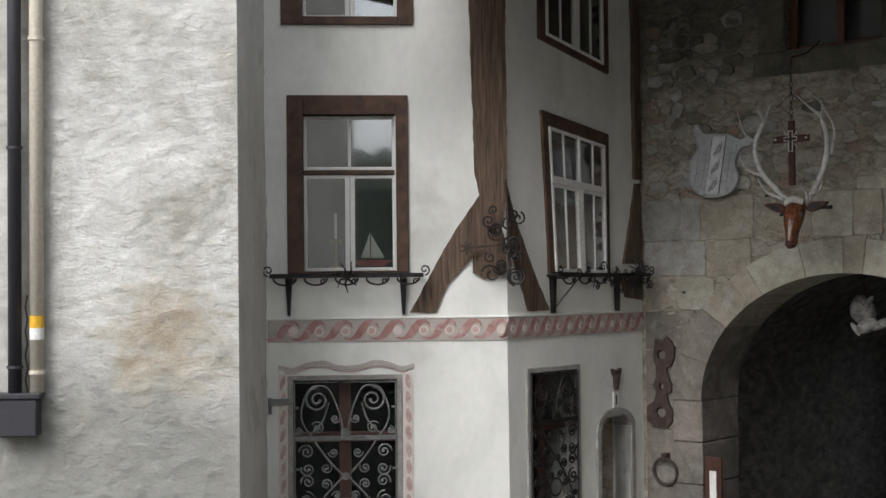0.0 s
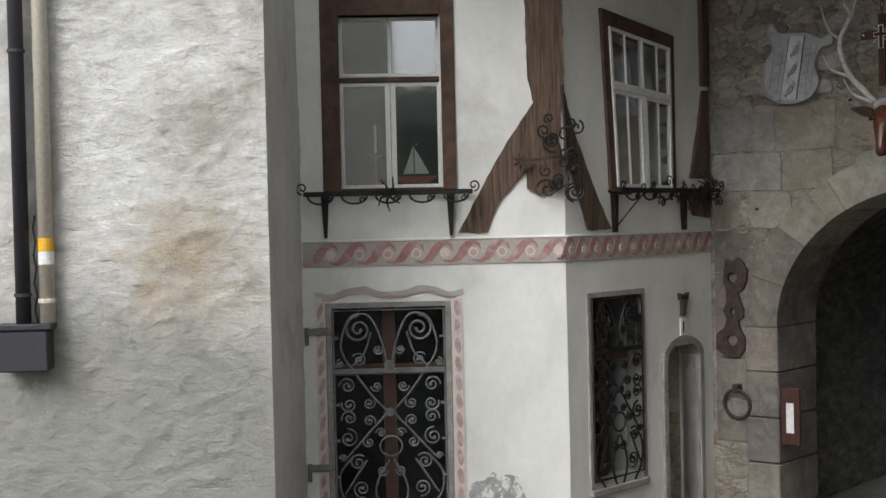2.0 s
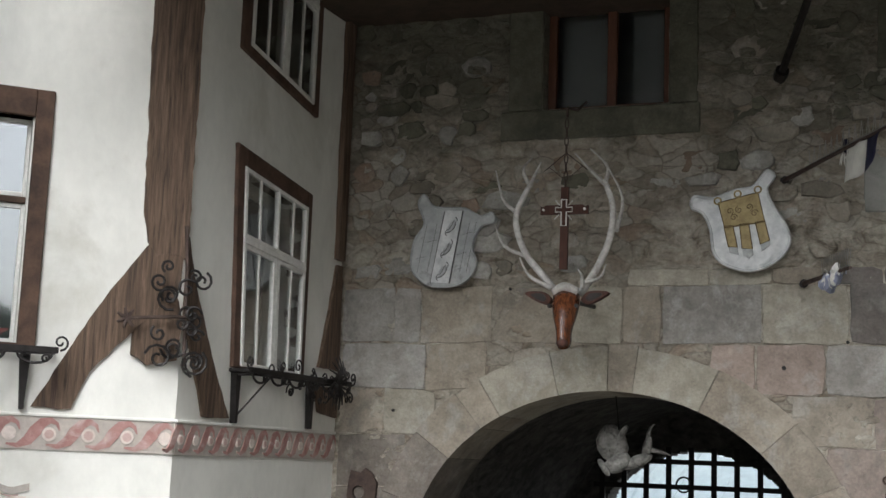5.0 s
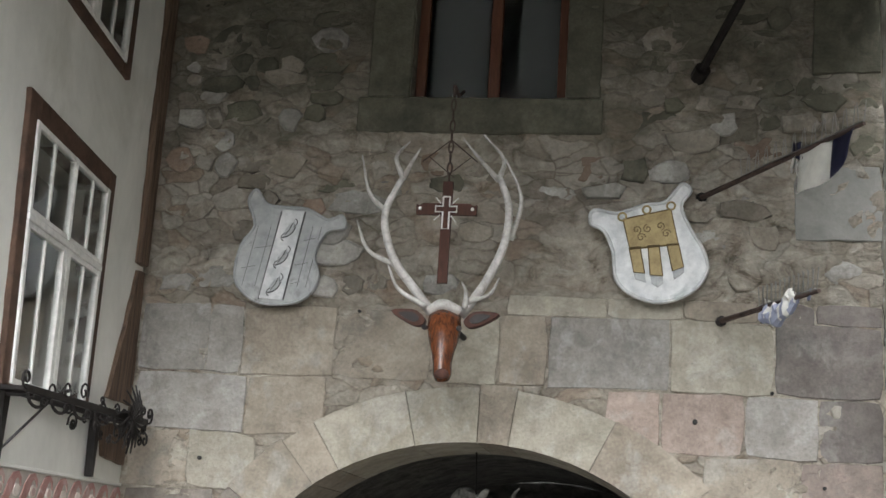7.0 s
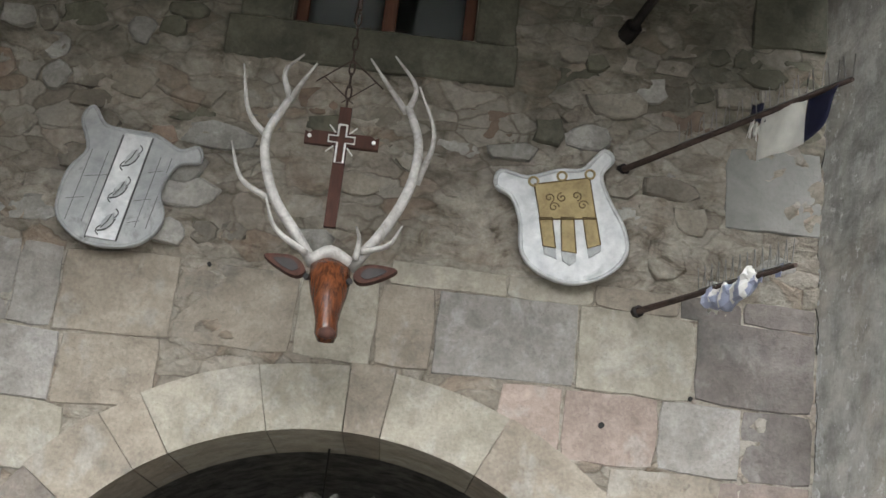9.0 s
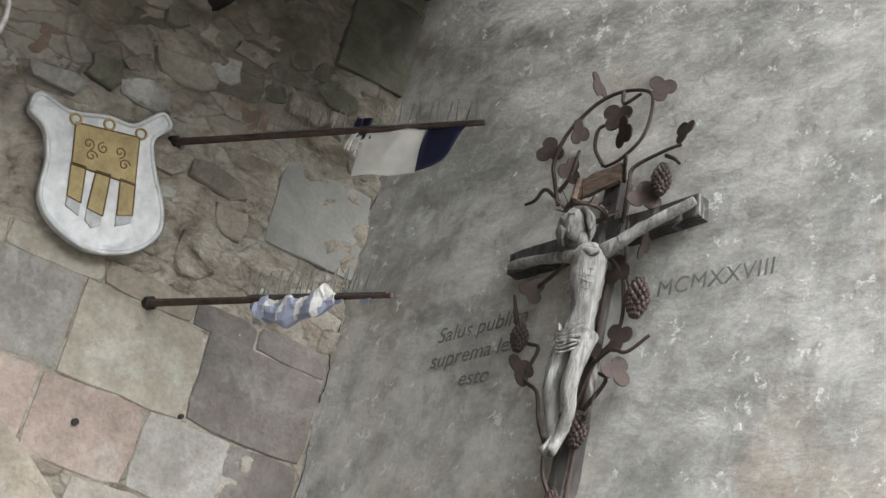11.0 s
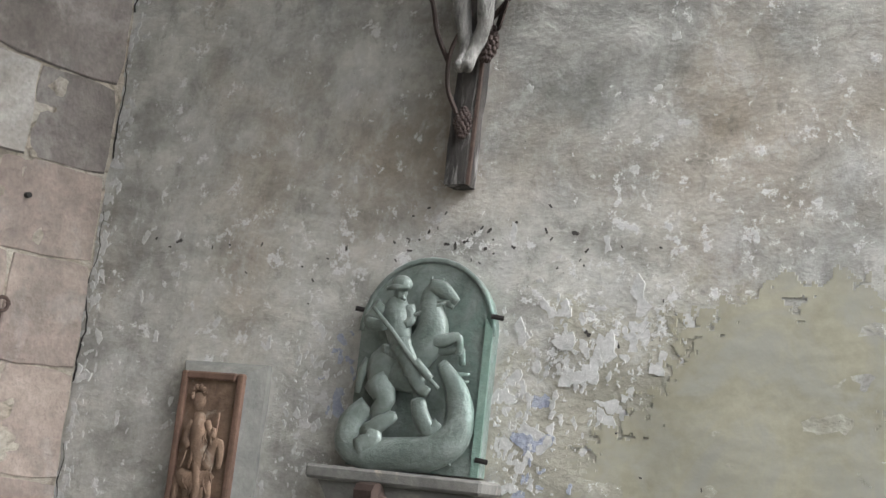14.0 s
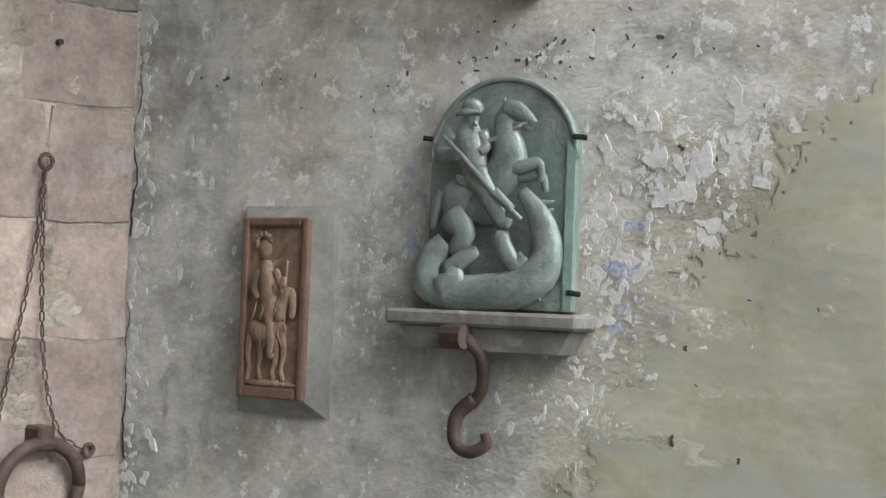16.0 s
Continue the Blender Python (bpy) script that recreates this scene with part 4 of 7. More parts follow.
plate = solid("number_plate", box(1.83, 1.93, -0.02, 0.0, 1.78, 1.95, 0.004), WHITE, HOUSE_SIDE, "small white enamel plate above the door", "plate")
part("mark", box(1.865, 1.885, -0.023, -0.02, 1.81, 1.92), IRON, plate, "dark bar")
lamp = thing("door_ornament", HOUSE_SIDE, "small rusty iron ornament above the door", "ornament")
part("stem", tube([(1.87, -0.02, 1.98), (1.87, -0.03, 2.15)], 0.028, sides=8, tip=1.6), RUST, lamp)
part("cap", prism([(1.81, 2.14), (1.93, 2.14), (1.95, 2.21), (1.87, 2.18), (1.79, 2.21)], -0.05, 0.0), RUST, lamp)

# pipes and cable box on the tower
PIPE_WHITE, PIPE_BLACK = plain("cream_pipe", (0.62, 0.56, 0.46), 0.4), plain("black_pipe", (0.035, 0.033, 0.04), 0.5)
pipe = thing("conduit", TOWER, "cream painted downpipe with a yellow and white mark", "pipe")
def upright(x, y, z0, z1, r, sides=16):
    return tube([(x, y, z1), (x, y, z0)], r, sides=sides)


part("pipe", upright(-1.64, -0.08, 2.30, 9.0, 0.056), PIPE_WHITE, pipe, smooth=True)
part("yellow_mark", upright(-1.64, -0.08, 2.83, 2.93, 0.058), plain("yellow_tape", (0.75, 0.42, 0.02), 0.5), pipe, "yellow tape")
part("white_mark", upright(-1.64, -0.08, 2.735, 2.829, 0.058), WHITE, pipe, "white tape")
for z in (2.45, 5.2):
    part("collar", upright(-1.64, -0.08, z, z + 0.03, 0.066), PIPE_WHITE, pipe)
black = thing("downpipe", TOWER, "black plastic downpipe ending in a box", "pipe")
part("pipe", upright(-1.815, -0.09, 2.30, 9.0, 0.055), PIPE_BLACK, black, smooth=True)
for z in (2.5, 4.3, 5.6):
    part("clip", upright(-1.815, -0.09, z, z + 0.025, 0.066), PIPE_BLACK, black)
boxy = thing("cable_box", TOWER, "black metal cable box under the pipes", "box")
part("body", box(-1.98, -1.62, -0.2, 0.0, 1.95, 2.25, 0.01), PIPE_BLACK, boxy)
part("lid", box(-2.0, -1.59, -0.21, 0.0, 2.255, 2.30, 0.008), PIPE_BLACK, boxy)
cable = solid("cable", tube([(-1.74, -0.05, 2.3 + 0.1 * k) if k % 2 else (-1.72, -0.06, 2.3 + 0.1 * k) for k in range(9)], 0.008), PIPE_BLACK, TOWER, "thin black cable between the pipes", "cable")

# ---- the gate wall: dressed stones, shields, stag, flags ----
# darker copy of the sandstone, standing for shade low on the gate wall
DIM_ASHLAR = dressed_stone("shade_toned_sandstone", (0.15, 0.13, 0.108), (0.25, 0.218, 0.185), (0.30, 0.28, 0.25), (0.08, 0.075, 0.066))
WARM_ASHLAR = dressed_stone("warm_grey_sandstone", (0.215, 0.172, 0.148), (0.30, 0.248, 0.212), (0.30, 0.275, 0.25), (0.16, 0.14, 0.122), 0.15)
SMOOTH_GREY = surface("smooth_grey_stone", (0.20, 0.197, 0.182), (0.30, 0.295, 0.272), 4, 40, relief=0.005, grain=0.25)
STONES = {"c": SMOOTH_GREY, "w": WARM_ASHLAR, "d": DIM_ASHLAR, "a": ASHLAR, "p": PALE_ASHLAR, "k": PINK_ASHLAR, "g": GREY_ASHLAR, "s": SOOTY_SHADED_ASHLAR, "m": MOSSY_SHADED_STONE}
gate_stones = bpy.data.objects["wall_gate"]


def stone(x0, x1, z0, z1, mat, seed, proud=0.009):
    """A squared block with worn, uneven arrises and chipped corners."""
    rnd = random.Random(seed)
    bm = bmesh.new()
    cx, cz, hx, hz = (x0 + x1) / 2, (z0 + z1) / 2, (x1 - x0) / 2 + 0.010, (z1 - z0) / 2 + 0.007
    slope = rnd.uniform(-0.012, 0.012)
    o = []
    for a, b in (((-1, -1), (1, -1)), ((1, -1), (1, 1)), ((1, 1), (-1, 1)), ((-1, 1), (-1, -1))):
        for k in range(4):
            sx, sz = a[0] + (b[0] - a[0]) * k / 4, a[1] + (b[1] - a[1]) * k / 4
            chip = rnd.choice((0.002, 0.004, 0.006, 0.014)) if k == 0 else 0.0
            o.append((cx + sx * (hx - chip) + rnd.uniform(-0.006, 0.006), cz + sz * (hz - chip) + slope * sx + rnd.uniform(-0.006, 0.006)))
    pr = proud + rnd.uniform(-0.003, 0.006)
    tilt = rnd.uniform(-0.005, 0.005)
    worn = [rnd.uniform(0.002, 0.008) for _ in o]
    back = [bm.verts.new((x, 0.06, z)) for x, z in o]
    edge = [bm.verts.new((x, -pr + 0.007, z)) for x, z in o]
    front = [bm.verts.new((x + (cx - x) / hx * w, -pr + tilt * (x - cx) / hx, z + (cz - z) / hz * w)) for (x, z), w in zip(o, worn)]
    bm.faces.new(front)
    n = len(o)
    for a, b in ((front, edge), (edge, back)):
        for k in range(n):
            bm.faces.new((a[k], b[k], b[(k + 1) % n], a[(k + 1) % n]))
    bmesh.ops.recalc_face_normals(bm, faces=bm.faces[:])
    return part("stone", bm, STONES[mat], gate_stones)


COURSES = (
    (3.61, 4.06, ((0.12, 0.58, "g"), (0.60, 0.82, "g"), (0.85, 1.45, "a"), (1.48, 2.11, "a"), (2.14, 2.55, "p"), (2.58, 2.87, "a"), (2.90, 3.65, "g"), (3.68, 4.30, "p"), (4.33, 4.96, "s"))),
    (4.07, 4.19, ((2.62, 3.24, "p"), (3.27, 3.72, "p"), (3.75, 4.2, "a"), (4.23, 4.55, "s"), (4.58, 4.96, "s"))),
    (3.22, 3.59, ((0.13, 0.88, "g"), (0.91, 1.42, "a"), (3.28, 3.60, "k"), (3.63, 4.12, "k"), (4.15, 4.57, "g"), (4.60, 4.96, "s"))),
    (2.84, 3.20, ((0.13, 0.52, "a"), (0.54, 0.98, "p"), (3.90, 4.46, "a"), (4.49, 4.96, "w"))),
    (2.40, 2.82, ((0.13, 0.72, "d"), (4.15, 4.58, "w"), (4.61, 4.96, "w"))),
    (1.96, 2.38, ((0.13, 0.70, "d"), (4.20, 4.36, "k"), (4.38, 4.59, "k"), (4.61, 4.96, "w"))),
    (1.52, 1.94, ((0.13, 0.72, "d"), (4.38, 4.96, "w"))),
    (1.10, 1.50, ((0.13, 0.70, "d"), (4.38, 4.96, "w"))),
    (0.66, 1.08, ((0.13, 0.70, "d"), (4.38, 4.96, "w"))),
)
k = 0
for z0, z1, row in COURSES:
    for x0, x1, mat in row:
        stone(x0, x1, z0, z1, mat, k)
        k += 1
stone(4.44, 4.96, 4.62, 5.10, "c", 77, 0.03)
stone(4.55, 4.96, 5.75, 6.3, "m", 78, 0.05)


def voussoir(t0, t1, mat, seed):
    rnd = random.Random(seed)
    ring = 0.36 + rnd.uniform(-0.015, 0.02)
    pts_i = [(ARCH_X - ARCH_A * math.cos(t), ARCH_C + ARCH_B * math.sin(t)) for t in np.linspace(t0 + 0.0015, t1 - 0.0015, 5)]
    pts_o = [(ARCH_X - (ARCH_A + ring) * math.cos(t), ARCH_C + (ARCH_B + ring) * math.sin(t)) for t in np.linspace(t0 + 0.0015, t1 - 0.0015, 5)]
    bm = prism(pts_i + pts_o[::-1], -0.035 - rnd.uniform(0, 0.012), 0.82)
    return part("voussoir", bm, STONES[mat], gate_stones)


angle_of = lambda x: math.acos(max(-1, min(1, (ARCH_X - x) / ARCH_A)))
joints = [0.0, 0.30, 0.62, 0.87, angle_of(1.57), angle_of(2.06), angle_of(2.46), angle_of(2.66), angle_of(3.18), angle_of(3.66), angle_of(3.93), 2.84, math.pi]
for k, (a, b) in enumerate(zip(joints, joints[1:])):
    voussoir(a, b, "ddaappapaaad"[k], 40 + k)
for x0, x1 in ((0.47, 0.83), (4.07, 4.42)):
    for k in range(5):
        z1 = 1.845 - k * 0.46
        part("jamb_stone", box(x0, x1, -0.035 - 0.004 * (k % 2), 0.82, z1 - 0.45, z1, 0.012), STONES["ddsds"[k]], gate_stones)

# drill holes and putlog holes in the dressed stones: dark plugs for their shade
for x, z, r in ((3.83, 3.42, 0.022), (2.30, 3.42, 0.017), (2.85, 3.39, 0.019), (0.62, 3.03, 0.018), (4.30, 3.62, 0.016), (1.62, 4.05, 0.015), (4.62, 3.05, 0.016)):
    part("drill_hole", tube([(x, -0.030, z), (x, 0.02, z)], 0.75 * r, sides=9), DARK, gate_stones)


# field stones bedded in the mortar above the dressed courses
def field_stone(x, z, w, h, mat, rnd):
    n = 9
    turn = rnd.uniform(-0.25, 0.25)
    base = -rubble_relief(x, z)
    proud = rnd.uniform(-0.004, 0.020)
    verts = []
    radii = [rnd.uniform(0.74, 1.16) for _ in range(n)]
    for scale, y in ((1.0, base + 0.03), (0.95, base - proud * 0.55), (0.84, base - proud)):
        for k in range(n):
            a = 2 * math.pi * (k + 0.5) / n
            ca, sa = math.cos(a), math.sin(a)
            q = radii[k] * scale / (abs(ca) ** 3.2 + abs(sa) ** 3.2) ** (1 / 3.2)
            px, pz = w / 2 * q * ca, h / 2 * q * sa
            verts.append((x + px - turn * pz, y + rnd.uniform(-0.005, 0.005), z + pz + turn * px * 0.5))
    faces = [tuple(range(2 * n, 3 * n))] + [(r * n + k, r * n + (k + 1) % n, (r + 1) * n + (k + 1) % n, (r + 1) * n + k) for r in range(2) for k in range(n)]
    me = bpy.data.meshes.new("field_stone")
    me.from_pydata(verts, [], faces)
    bm = bmesh.new()
    bm.from_mesh(me)
    bmesh.ops.recalc_face_normals(bm, faces=bm.faces[:])
    for f in bm.faces:
        if f.normal.y > 0.5:
            f.normal_flip()
    part("field_stone", bm, mat, gate_stones)


rnd = random.Random(12)
z = 4.15
while z < 6.65:
    h = rnd.uniform(0.10, 0.22)
    x = 0.14 + rnd.uniform(0, 0.1)
    while x < 4.9:
        w = min(rnd.uniform(0.12, 0.34) * (1.25 if h > 0.16 else 1.0), 4.96 - x)
        cx, cz, hh = x + w / 2, z + h / 2 + rnd.uniform(-0.03, 0.03), h * rnd.uniform(0.75, 1.05)
        blocked = (1.42 < cx + w / 2 and cx - w / 2 < 3.24 and cz + hh / 2 > 5.28) or (cx + w / 2 > 4.42 and 4.55 < cz < 5.18) or (cx + w / 2 > 4.52 and 5.68 < cz < 6.38) or (cx > 2.55 and cz < 4.30)
        if w > 0.1 and not blocked and rnd.random() < 0.86:
            # higher stones turn dark more often: moss plus painted shade
            moss_shade = rnd.random() < (0.03 if cz < 4.9 else 0.3 if cz < 5.4 else 0.8)
            field_stone(cx, cz, w * 1.04, hh * 1.12, rnd.choice((MOSSY_SHADED_STONE, MOSSY_SHADED_STONE, FIELD_STONE)) if moss_shade else rnd.choice((RUBBLE, RUBBLE, RUBBLE, FIELD_STONE, FIELD_STONE, GREY_FIELD_STONE, GREY_FIELD_STONE, GREY_FIELD_STONE, RED_FIELD_STONE)), rnd)
        x += w
    z += h

# window high in the gate wall
gate_window = thing("window_gate", GATE, "dark red-brown window with grey curtains above the arch", "window", kind="structure")
part("sill", box(1.50, 3.18, -0.05, 0.2, 5.30, 5.55, 0.01), MOSSY_SHADED_STONE, gate_window, "dark stone sill")
part("jamb", box(1.56, 1.855, -0.045, 0.2, 5.555, 7.2, 0.01), MOSSY_SHADED_STONE, gate_window)
part("jamb", box(2.925, 3.16, -0.045, 0.2, 5.555, 7.2, 0.01), MOSSY_SHADED_STONE, gate_window)
RED_WOOD = surface("red_brown_wood", (0.09, 0.035, 0.02), (0.17, 0.07, 0.04), 8, 60, 0.5, stretch=(4, 4, 0.6), relief=0.002)
for x0, x1 in ((1.86, 1.93), (2.37, 2.45), (2.85, 2.92)):
    part("window_frame", box(x0, x1, 0.12, 0.20, 5.56, 7.0, 0.006), RED_WOOD, gate_window)
part("window_frame", box(1.93, 2.37, 0.12, 0.2, 5.56, 5.61, 0.004), RED_WOOD, gate_window)
part("window_frame", box(2.45, 2.85, 0.12, 0.2, 5.56, 5.61, 0.004), RED_WOOD, gate_window)
g = part("pane", box(1.93, 2.85, 0.17, 0.174, 5.61, 7.0), OLD_GLASS, gate_window)
g.visible_shadow = False
CURTAIN = plain("grey_curtain", (0.30, 0.30, 0.31), 0.9)
for x0, x1 in ((1.95, 2.34), (2.56, 2.84)):
    fold = [(x0 + (x1 - x0) * k / 16, 0.30 + 0.015 * math.sin(k * 1.9)) for k in range(17)]
    bm = bmesh.new()
    lo, hi = [bm.verts.new((x, y, 5.58)) for x, y in fold], [bm.verts.new((x, y, 7.0)) for x, y in fold]
    for k in range(16):
        bm.faces.new((lo[k], lo[k + 1], hi[k + 1], hi[k]))
    part("curtain", bm, CURTAIN, gate_window, smooth=True)
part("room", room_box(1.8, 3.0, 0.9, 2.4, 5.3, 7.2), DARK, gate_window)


def shrunk(outline, f):
    cx, cz = sum(p[0] for p in outline) / len(outline), sum(p[1] for p in outline) / len(outline)
    return [(cx + (x - cx) * f, cz + (z - cz) * f) for x, z in outline]


GREY_PAINT = surface("weathered_grey_board", (0.30, 0.31, 0.31), (0.52, 0.53, 0.52), 6, 40, 0.6, relief=0.002, stain=(0.20, 0.20, 0.19), stain_scale=6, grain=0.25)
PALE_PAINT = surface("weathered_silver_board", (0.44, 0.455, 0.46), (0.74, 0.74, 0.72), 8, 40, 0.45, 0.15, relief=0.002, stain=(0.36, 0.37, 0.37), stain_scale=5, grain=0.2)
GOLD = surface("old_gold_paint", (0.27, 0.20, 0.085), (0.46, 0.36, 0.17), 9, 50, 0.5, 0.2, relief=0.004)
def rounded(outline, n=4):
    """The closed outline drawn as one smooth line."""
    m = len(outline)
    pts = [Vector((x, 0, z)) for x, z in outline]
    out = []
    for i in range(m):
        p0, p1, p2, p3 = pts[i - 1], pts[i], pts[(i + 1) % m], pts[(i + 2) % m]
        for k in range(n):
            t = k / n
            q = 0.5 * (2 * p1 + (p2 - p0) * t + (2 * p0 - 5 * p1 + 4 * p2 - p3) * t * t + (3 * p1 - p0 - 3 * p2 + p3) * t ** 3)
            out.append((q.x, q.z))
    return out


def line(pts, y, r, mat, parent, name, sides=4):
    return part(name, tube([(x, y, z) for x, z in pts], r, sides=sides), mat, parent)


LINE_DARK = plain("engraved_line", (0.13, 0.13, 0.125), 0.9)
GOLD_DARK = plain("dark_gold_line", (0.16, 0.11, 0.045), 0.8)
shield = thing("shield", GATE, "grey carved wooden shield with a pale ornamented band", "shield", "wall shields")
S1 = rounded([(0.86, 4.85), (0.94, 4.75), (1.07, 4.73), (1.23, 4.72), (1.37, 4.65), (1.47, 4.68), (1.49, 4.60), (1.37, 4.57), (1.30, 4.41), (1.34, 4.27), (1.31, 4.17), (1.22, 4.09), (1.08, 4.06),
      (0.92, 4.08), (0.79, 4.18), (0.76, 4.30), (0.79, 4.47), (0.87, 4.60), (0.81, 4.77)])
part("board", prism(S1, -0.11, -0.05), GREY_PAINT, shield)
part("edge", tube([(x, -0.108, z) for x, z in S1 + S1[:1]], 0.011, sides=6), GREY_PAINT, shield, smooth=True)
strip = part("band", prism([(1.06, 4.71), (1.21, 4.70), (1.11, 4.09), (0.95, 4.10)], -0.122, -0.10), PALE_PAINT, shield, "pale band with carved leaves")
for k in range(3):
    c = (1.117 - 0.033 * k, 4.57 - 0.19 * k)
    almond = [(c[0] + 0.040 * math.sin(t) * math.sin(t / 2) + 0.035 * math.cos(t / 2), c[1] + 0.078 * math.cos(t / 2)) for t in np.linspace(0, 2 * math.pi, 15)]
    line(almond, -0.123, 0.0035, LINE_DARK, strip, "carved_line")
    part("carved_leaf", prism([(c[0] - 0.030, c[1] - 0.050), (c[0] + 0.006, c[1] - 0.035), (c[0] + 0.034, c[1] + 0.0), (c[0] + 0.030, c[1] + 0.055), (c[0] - 0.004, c[1] + 0.03), (c[0] - 0.026, c[1] - 0.004)], -0.132, -0.12), GREY_PAINT, strip)
    line([(c[0] - 0.045, c[1] - 0.055), (c[0] - 0.010, c[1] - 0.045), (c[0] + 0.022, c[1] - 0.02), (c[0] + 0.042, c[1] + 0.02)], -0.124, 0.005, LINE_DARK, strip, "carved_line")
    line([(c[0] - 0.026, c[1] - 0.04), (c[0] + 0.004, c[1]), (c[0] + 0.024, c[1] + 0.045)], -0.133, 0.003, LINE_DARK, strip, "carved_line")
for x0, x1 in ((1.05, 0.945), (1.215, 1.115)):
    line([(x0, 4.70), (x1, 4.09)], -0.113, 0.005, LINE_DARK, shield, "carved_line")
for x in (0.86, 0.95, 1.24, 1.30):
    line([(x - 0.04, 4.18), (x + 0.035, 4.60)], -0.1095, 0.0022, LINE_DARK, shield, "board_joint")
for x0, x1, z in ((0.80, 0.90, 4.30), (0.88, 1.0, 4.44), (1.17, 1.26, 4.33), (1.22, 1.30, 4.50), (1.15, 1.22, 4.20)):
    line([(x0, z), (x1, z + 0.02)], -0.1095, 0.002, LINE_DARK, shield, "board_joint")
shield2 = thing("shield", GATE, "silvery wooden shield with a gold banner emblem", "shield", "wall shields")
S2 = rounded([(3.13, 4.67), (3.15, 4.76), (3.30, 4.74), (3.47, 4.80), (3.60, 4.82), (3.67, 4.90), (3.72, 4.95), (3.77, 4.90), (3.71, 4.80), (3.77, 4.65), (3.86, 4.50), (3.88, 4.36), (3.78, 4.23),
      (3.60, 4.16), (3.42, 4.20), (3.31, 4.30), (3.28, 4.49), (3.22, 4.62)])
part("board", prism(S2, -0.11, -0.05), PALE_PAINT, shield2)
part("edge", tube([(x, -0.108, z) for x, z in S2 + S2[:1]], 0.012, sides=6), PALE_PAINT, shield2, smooth=True)
emblem = part("emblem", prism([(3.34, 4.70), (3.645, 4.775), (3.70, 4.54), (3.39, 4.50)], -0.120, -0.10), GOLD, shield2, "worn gold emblem")
for q in ([(3.385, 4.51), (3.455, 4.52), (3.49, 4.345), (3.42, 4.35)], [(3.505, 4.525), (3.575, 4.535), (3.605, 4.33), (3.525, 4.335)], [(3.625, 4.54), (3.70, 4.545), (3.735, 4.395), (3.665, 4.365)]):
    part("banner_tail", prism(q, -0.120, -0.10), GOLD, emblem)
    line(q + q[:1], -0.121, 0.0035, GOLD_DARK, emblem, "outline")
# grey facets paint the dark shadow at the foot of each tail
for q in ([(3.42, 4.348), (3.49, 4.343), (3.50, 4.285), (3.43, 4.305)], [(3.525, 4.333), (3.605, 4.328), (3.61, 4.285), (3.575, 4.255), (3.535, 4.28)], [(3.665, 4.363), (3.735, 4.393), (3.74, 4.36), (3.675, 4.31)]):
    part("shadow_facet", prism(q, -0.118, -0.10), GREY_PAINT, emblem, "grey facet painting the shadow at the tail end")
line([(3.34, 4.70), (3.645, 4.775), (3.70, 4.54), (3.39, 4.50), (3.34, 4.70)], -0.121, 0.004, GOLD_DARK, emblem, "outline")
for x, z in ((3.43, 4.63), (3.50, 4.64), (3.58, 4.66), (3.46, 4.58), (3.62, 4.61)):
    line([(q[0], q[2]) for q in spiral(x, z, 0.03, x * 40, 1.3, 12)], -0.122, 0.0032, GOLD_DARK, emblem, "engraved_scroll")
for x, z in ((3.335, 4.715), (3.49, 4.765), (3.645, 4.795)):
    part("emblem_ring", tube(spiral(x, z, 0.027, 0, 1.05, 14, -0.121, 0.9), 0.0065, sides=6), GOLD, emblem)

# stag trophy, hung out in front of the wall
ANTLER = surface("bleached_antler", (0.26, 0.24, 0.215), (0.66, 0.645, 0.61), 11, 60, 0.6, relief=0.004)
STAG = surface("varnished_red_brown_wood", (0.022, 0.009, 0.007), (0.19, 0.062, 0.022), 14, 40, 0.24, stretch=(4, 4, 0.8), relief=0.002)
CROSS = surface("cross_wood", (0.035, 0.014, 0.009), (0.085, 0.034, 0.022), 8, 60, 0.85, stretch=(4, 4, 0.8), relief=0.002)
TROPHY = Matrix.Translation((0, 1.6, 0))
stag = thing("stag_head", TROPHY, "carved red-brown wooden stag head with bleached antlers", "stag head")


def lump(bm, c, r, stretch=(1, 1, 1), turn=0.0, rough=0.15, seg=2):
    made = bmesh.ops.create_icosphere(bm, subdivisions=seg, radius=1.0)["verts"]
    ct, st = math.cos(turn), math.sin(turn)
    for v in made:
        k = 1 + rough * noise.noise(v.co * 2.1 + Vector(c) * 3)
        x, y, z = (v.co.x * stretch[0] * r * k, v.co.y * stretch[1] * r * k, v.co.z * stretch[2] * r * k)
        v.co = Vector((c[0] + x * ct - z * st, c[1] + y, c[2] + x * st + z * ct))
    return bm


def antler(main, tines, sign):
    bm = tube(curve([(x, 0.05 - 0.12 * math.sin(math.pi * i / len(main)), z) for i, (x, z) in enumerate(main)]), 0.030, sides=9, tip=0.62)
    for t in tines:
        tube(curve([(x, 0.0 - 0.06 * i, z) for i, (x, z) in enumerate(t)]), 0.019, bm, 7, tip=0.25)
    return bm


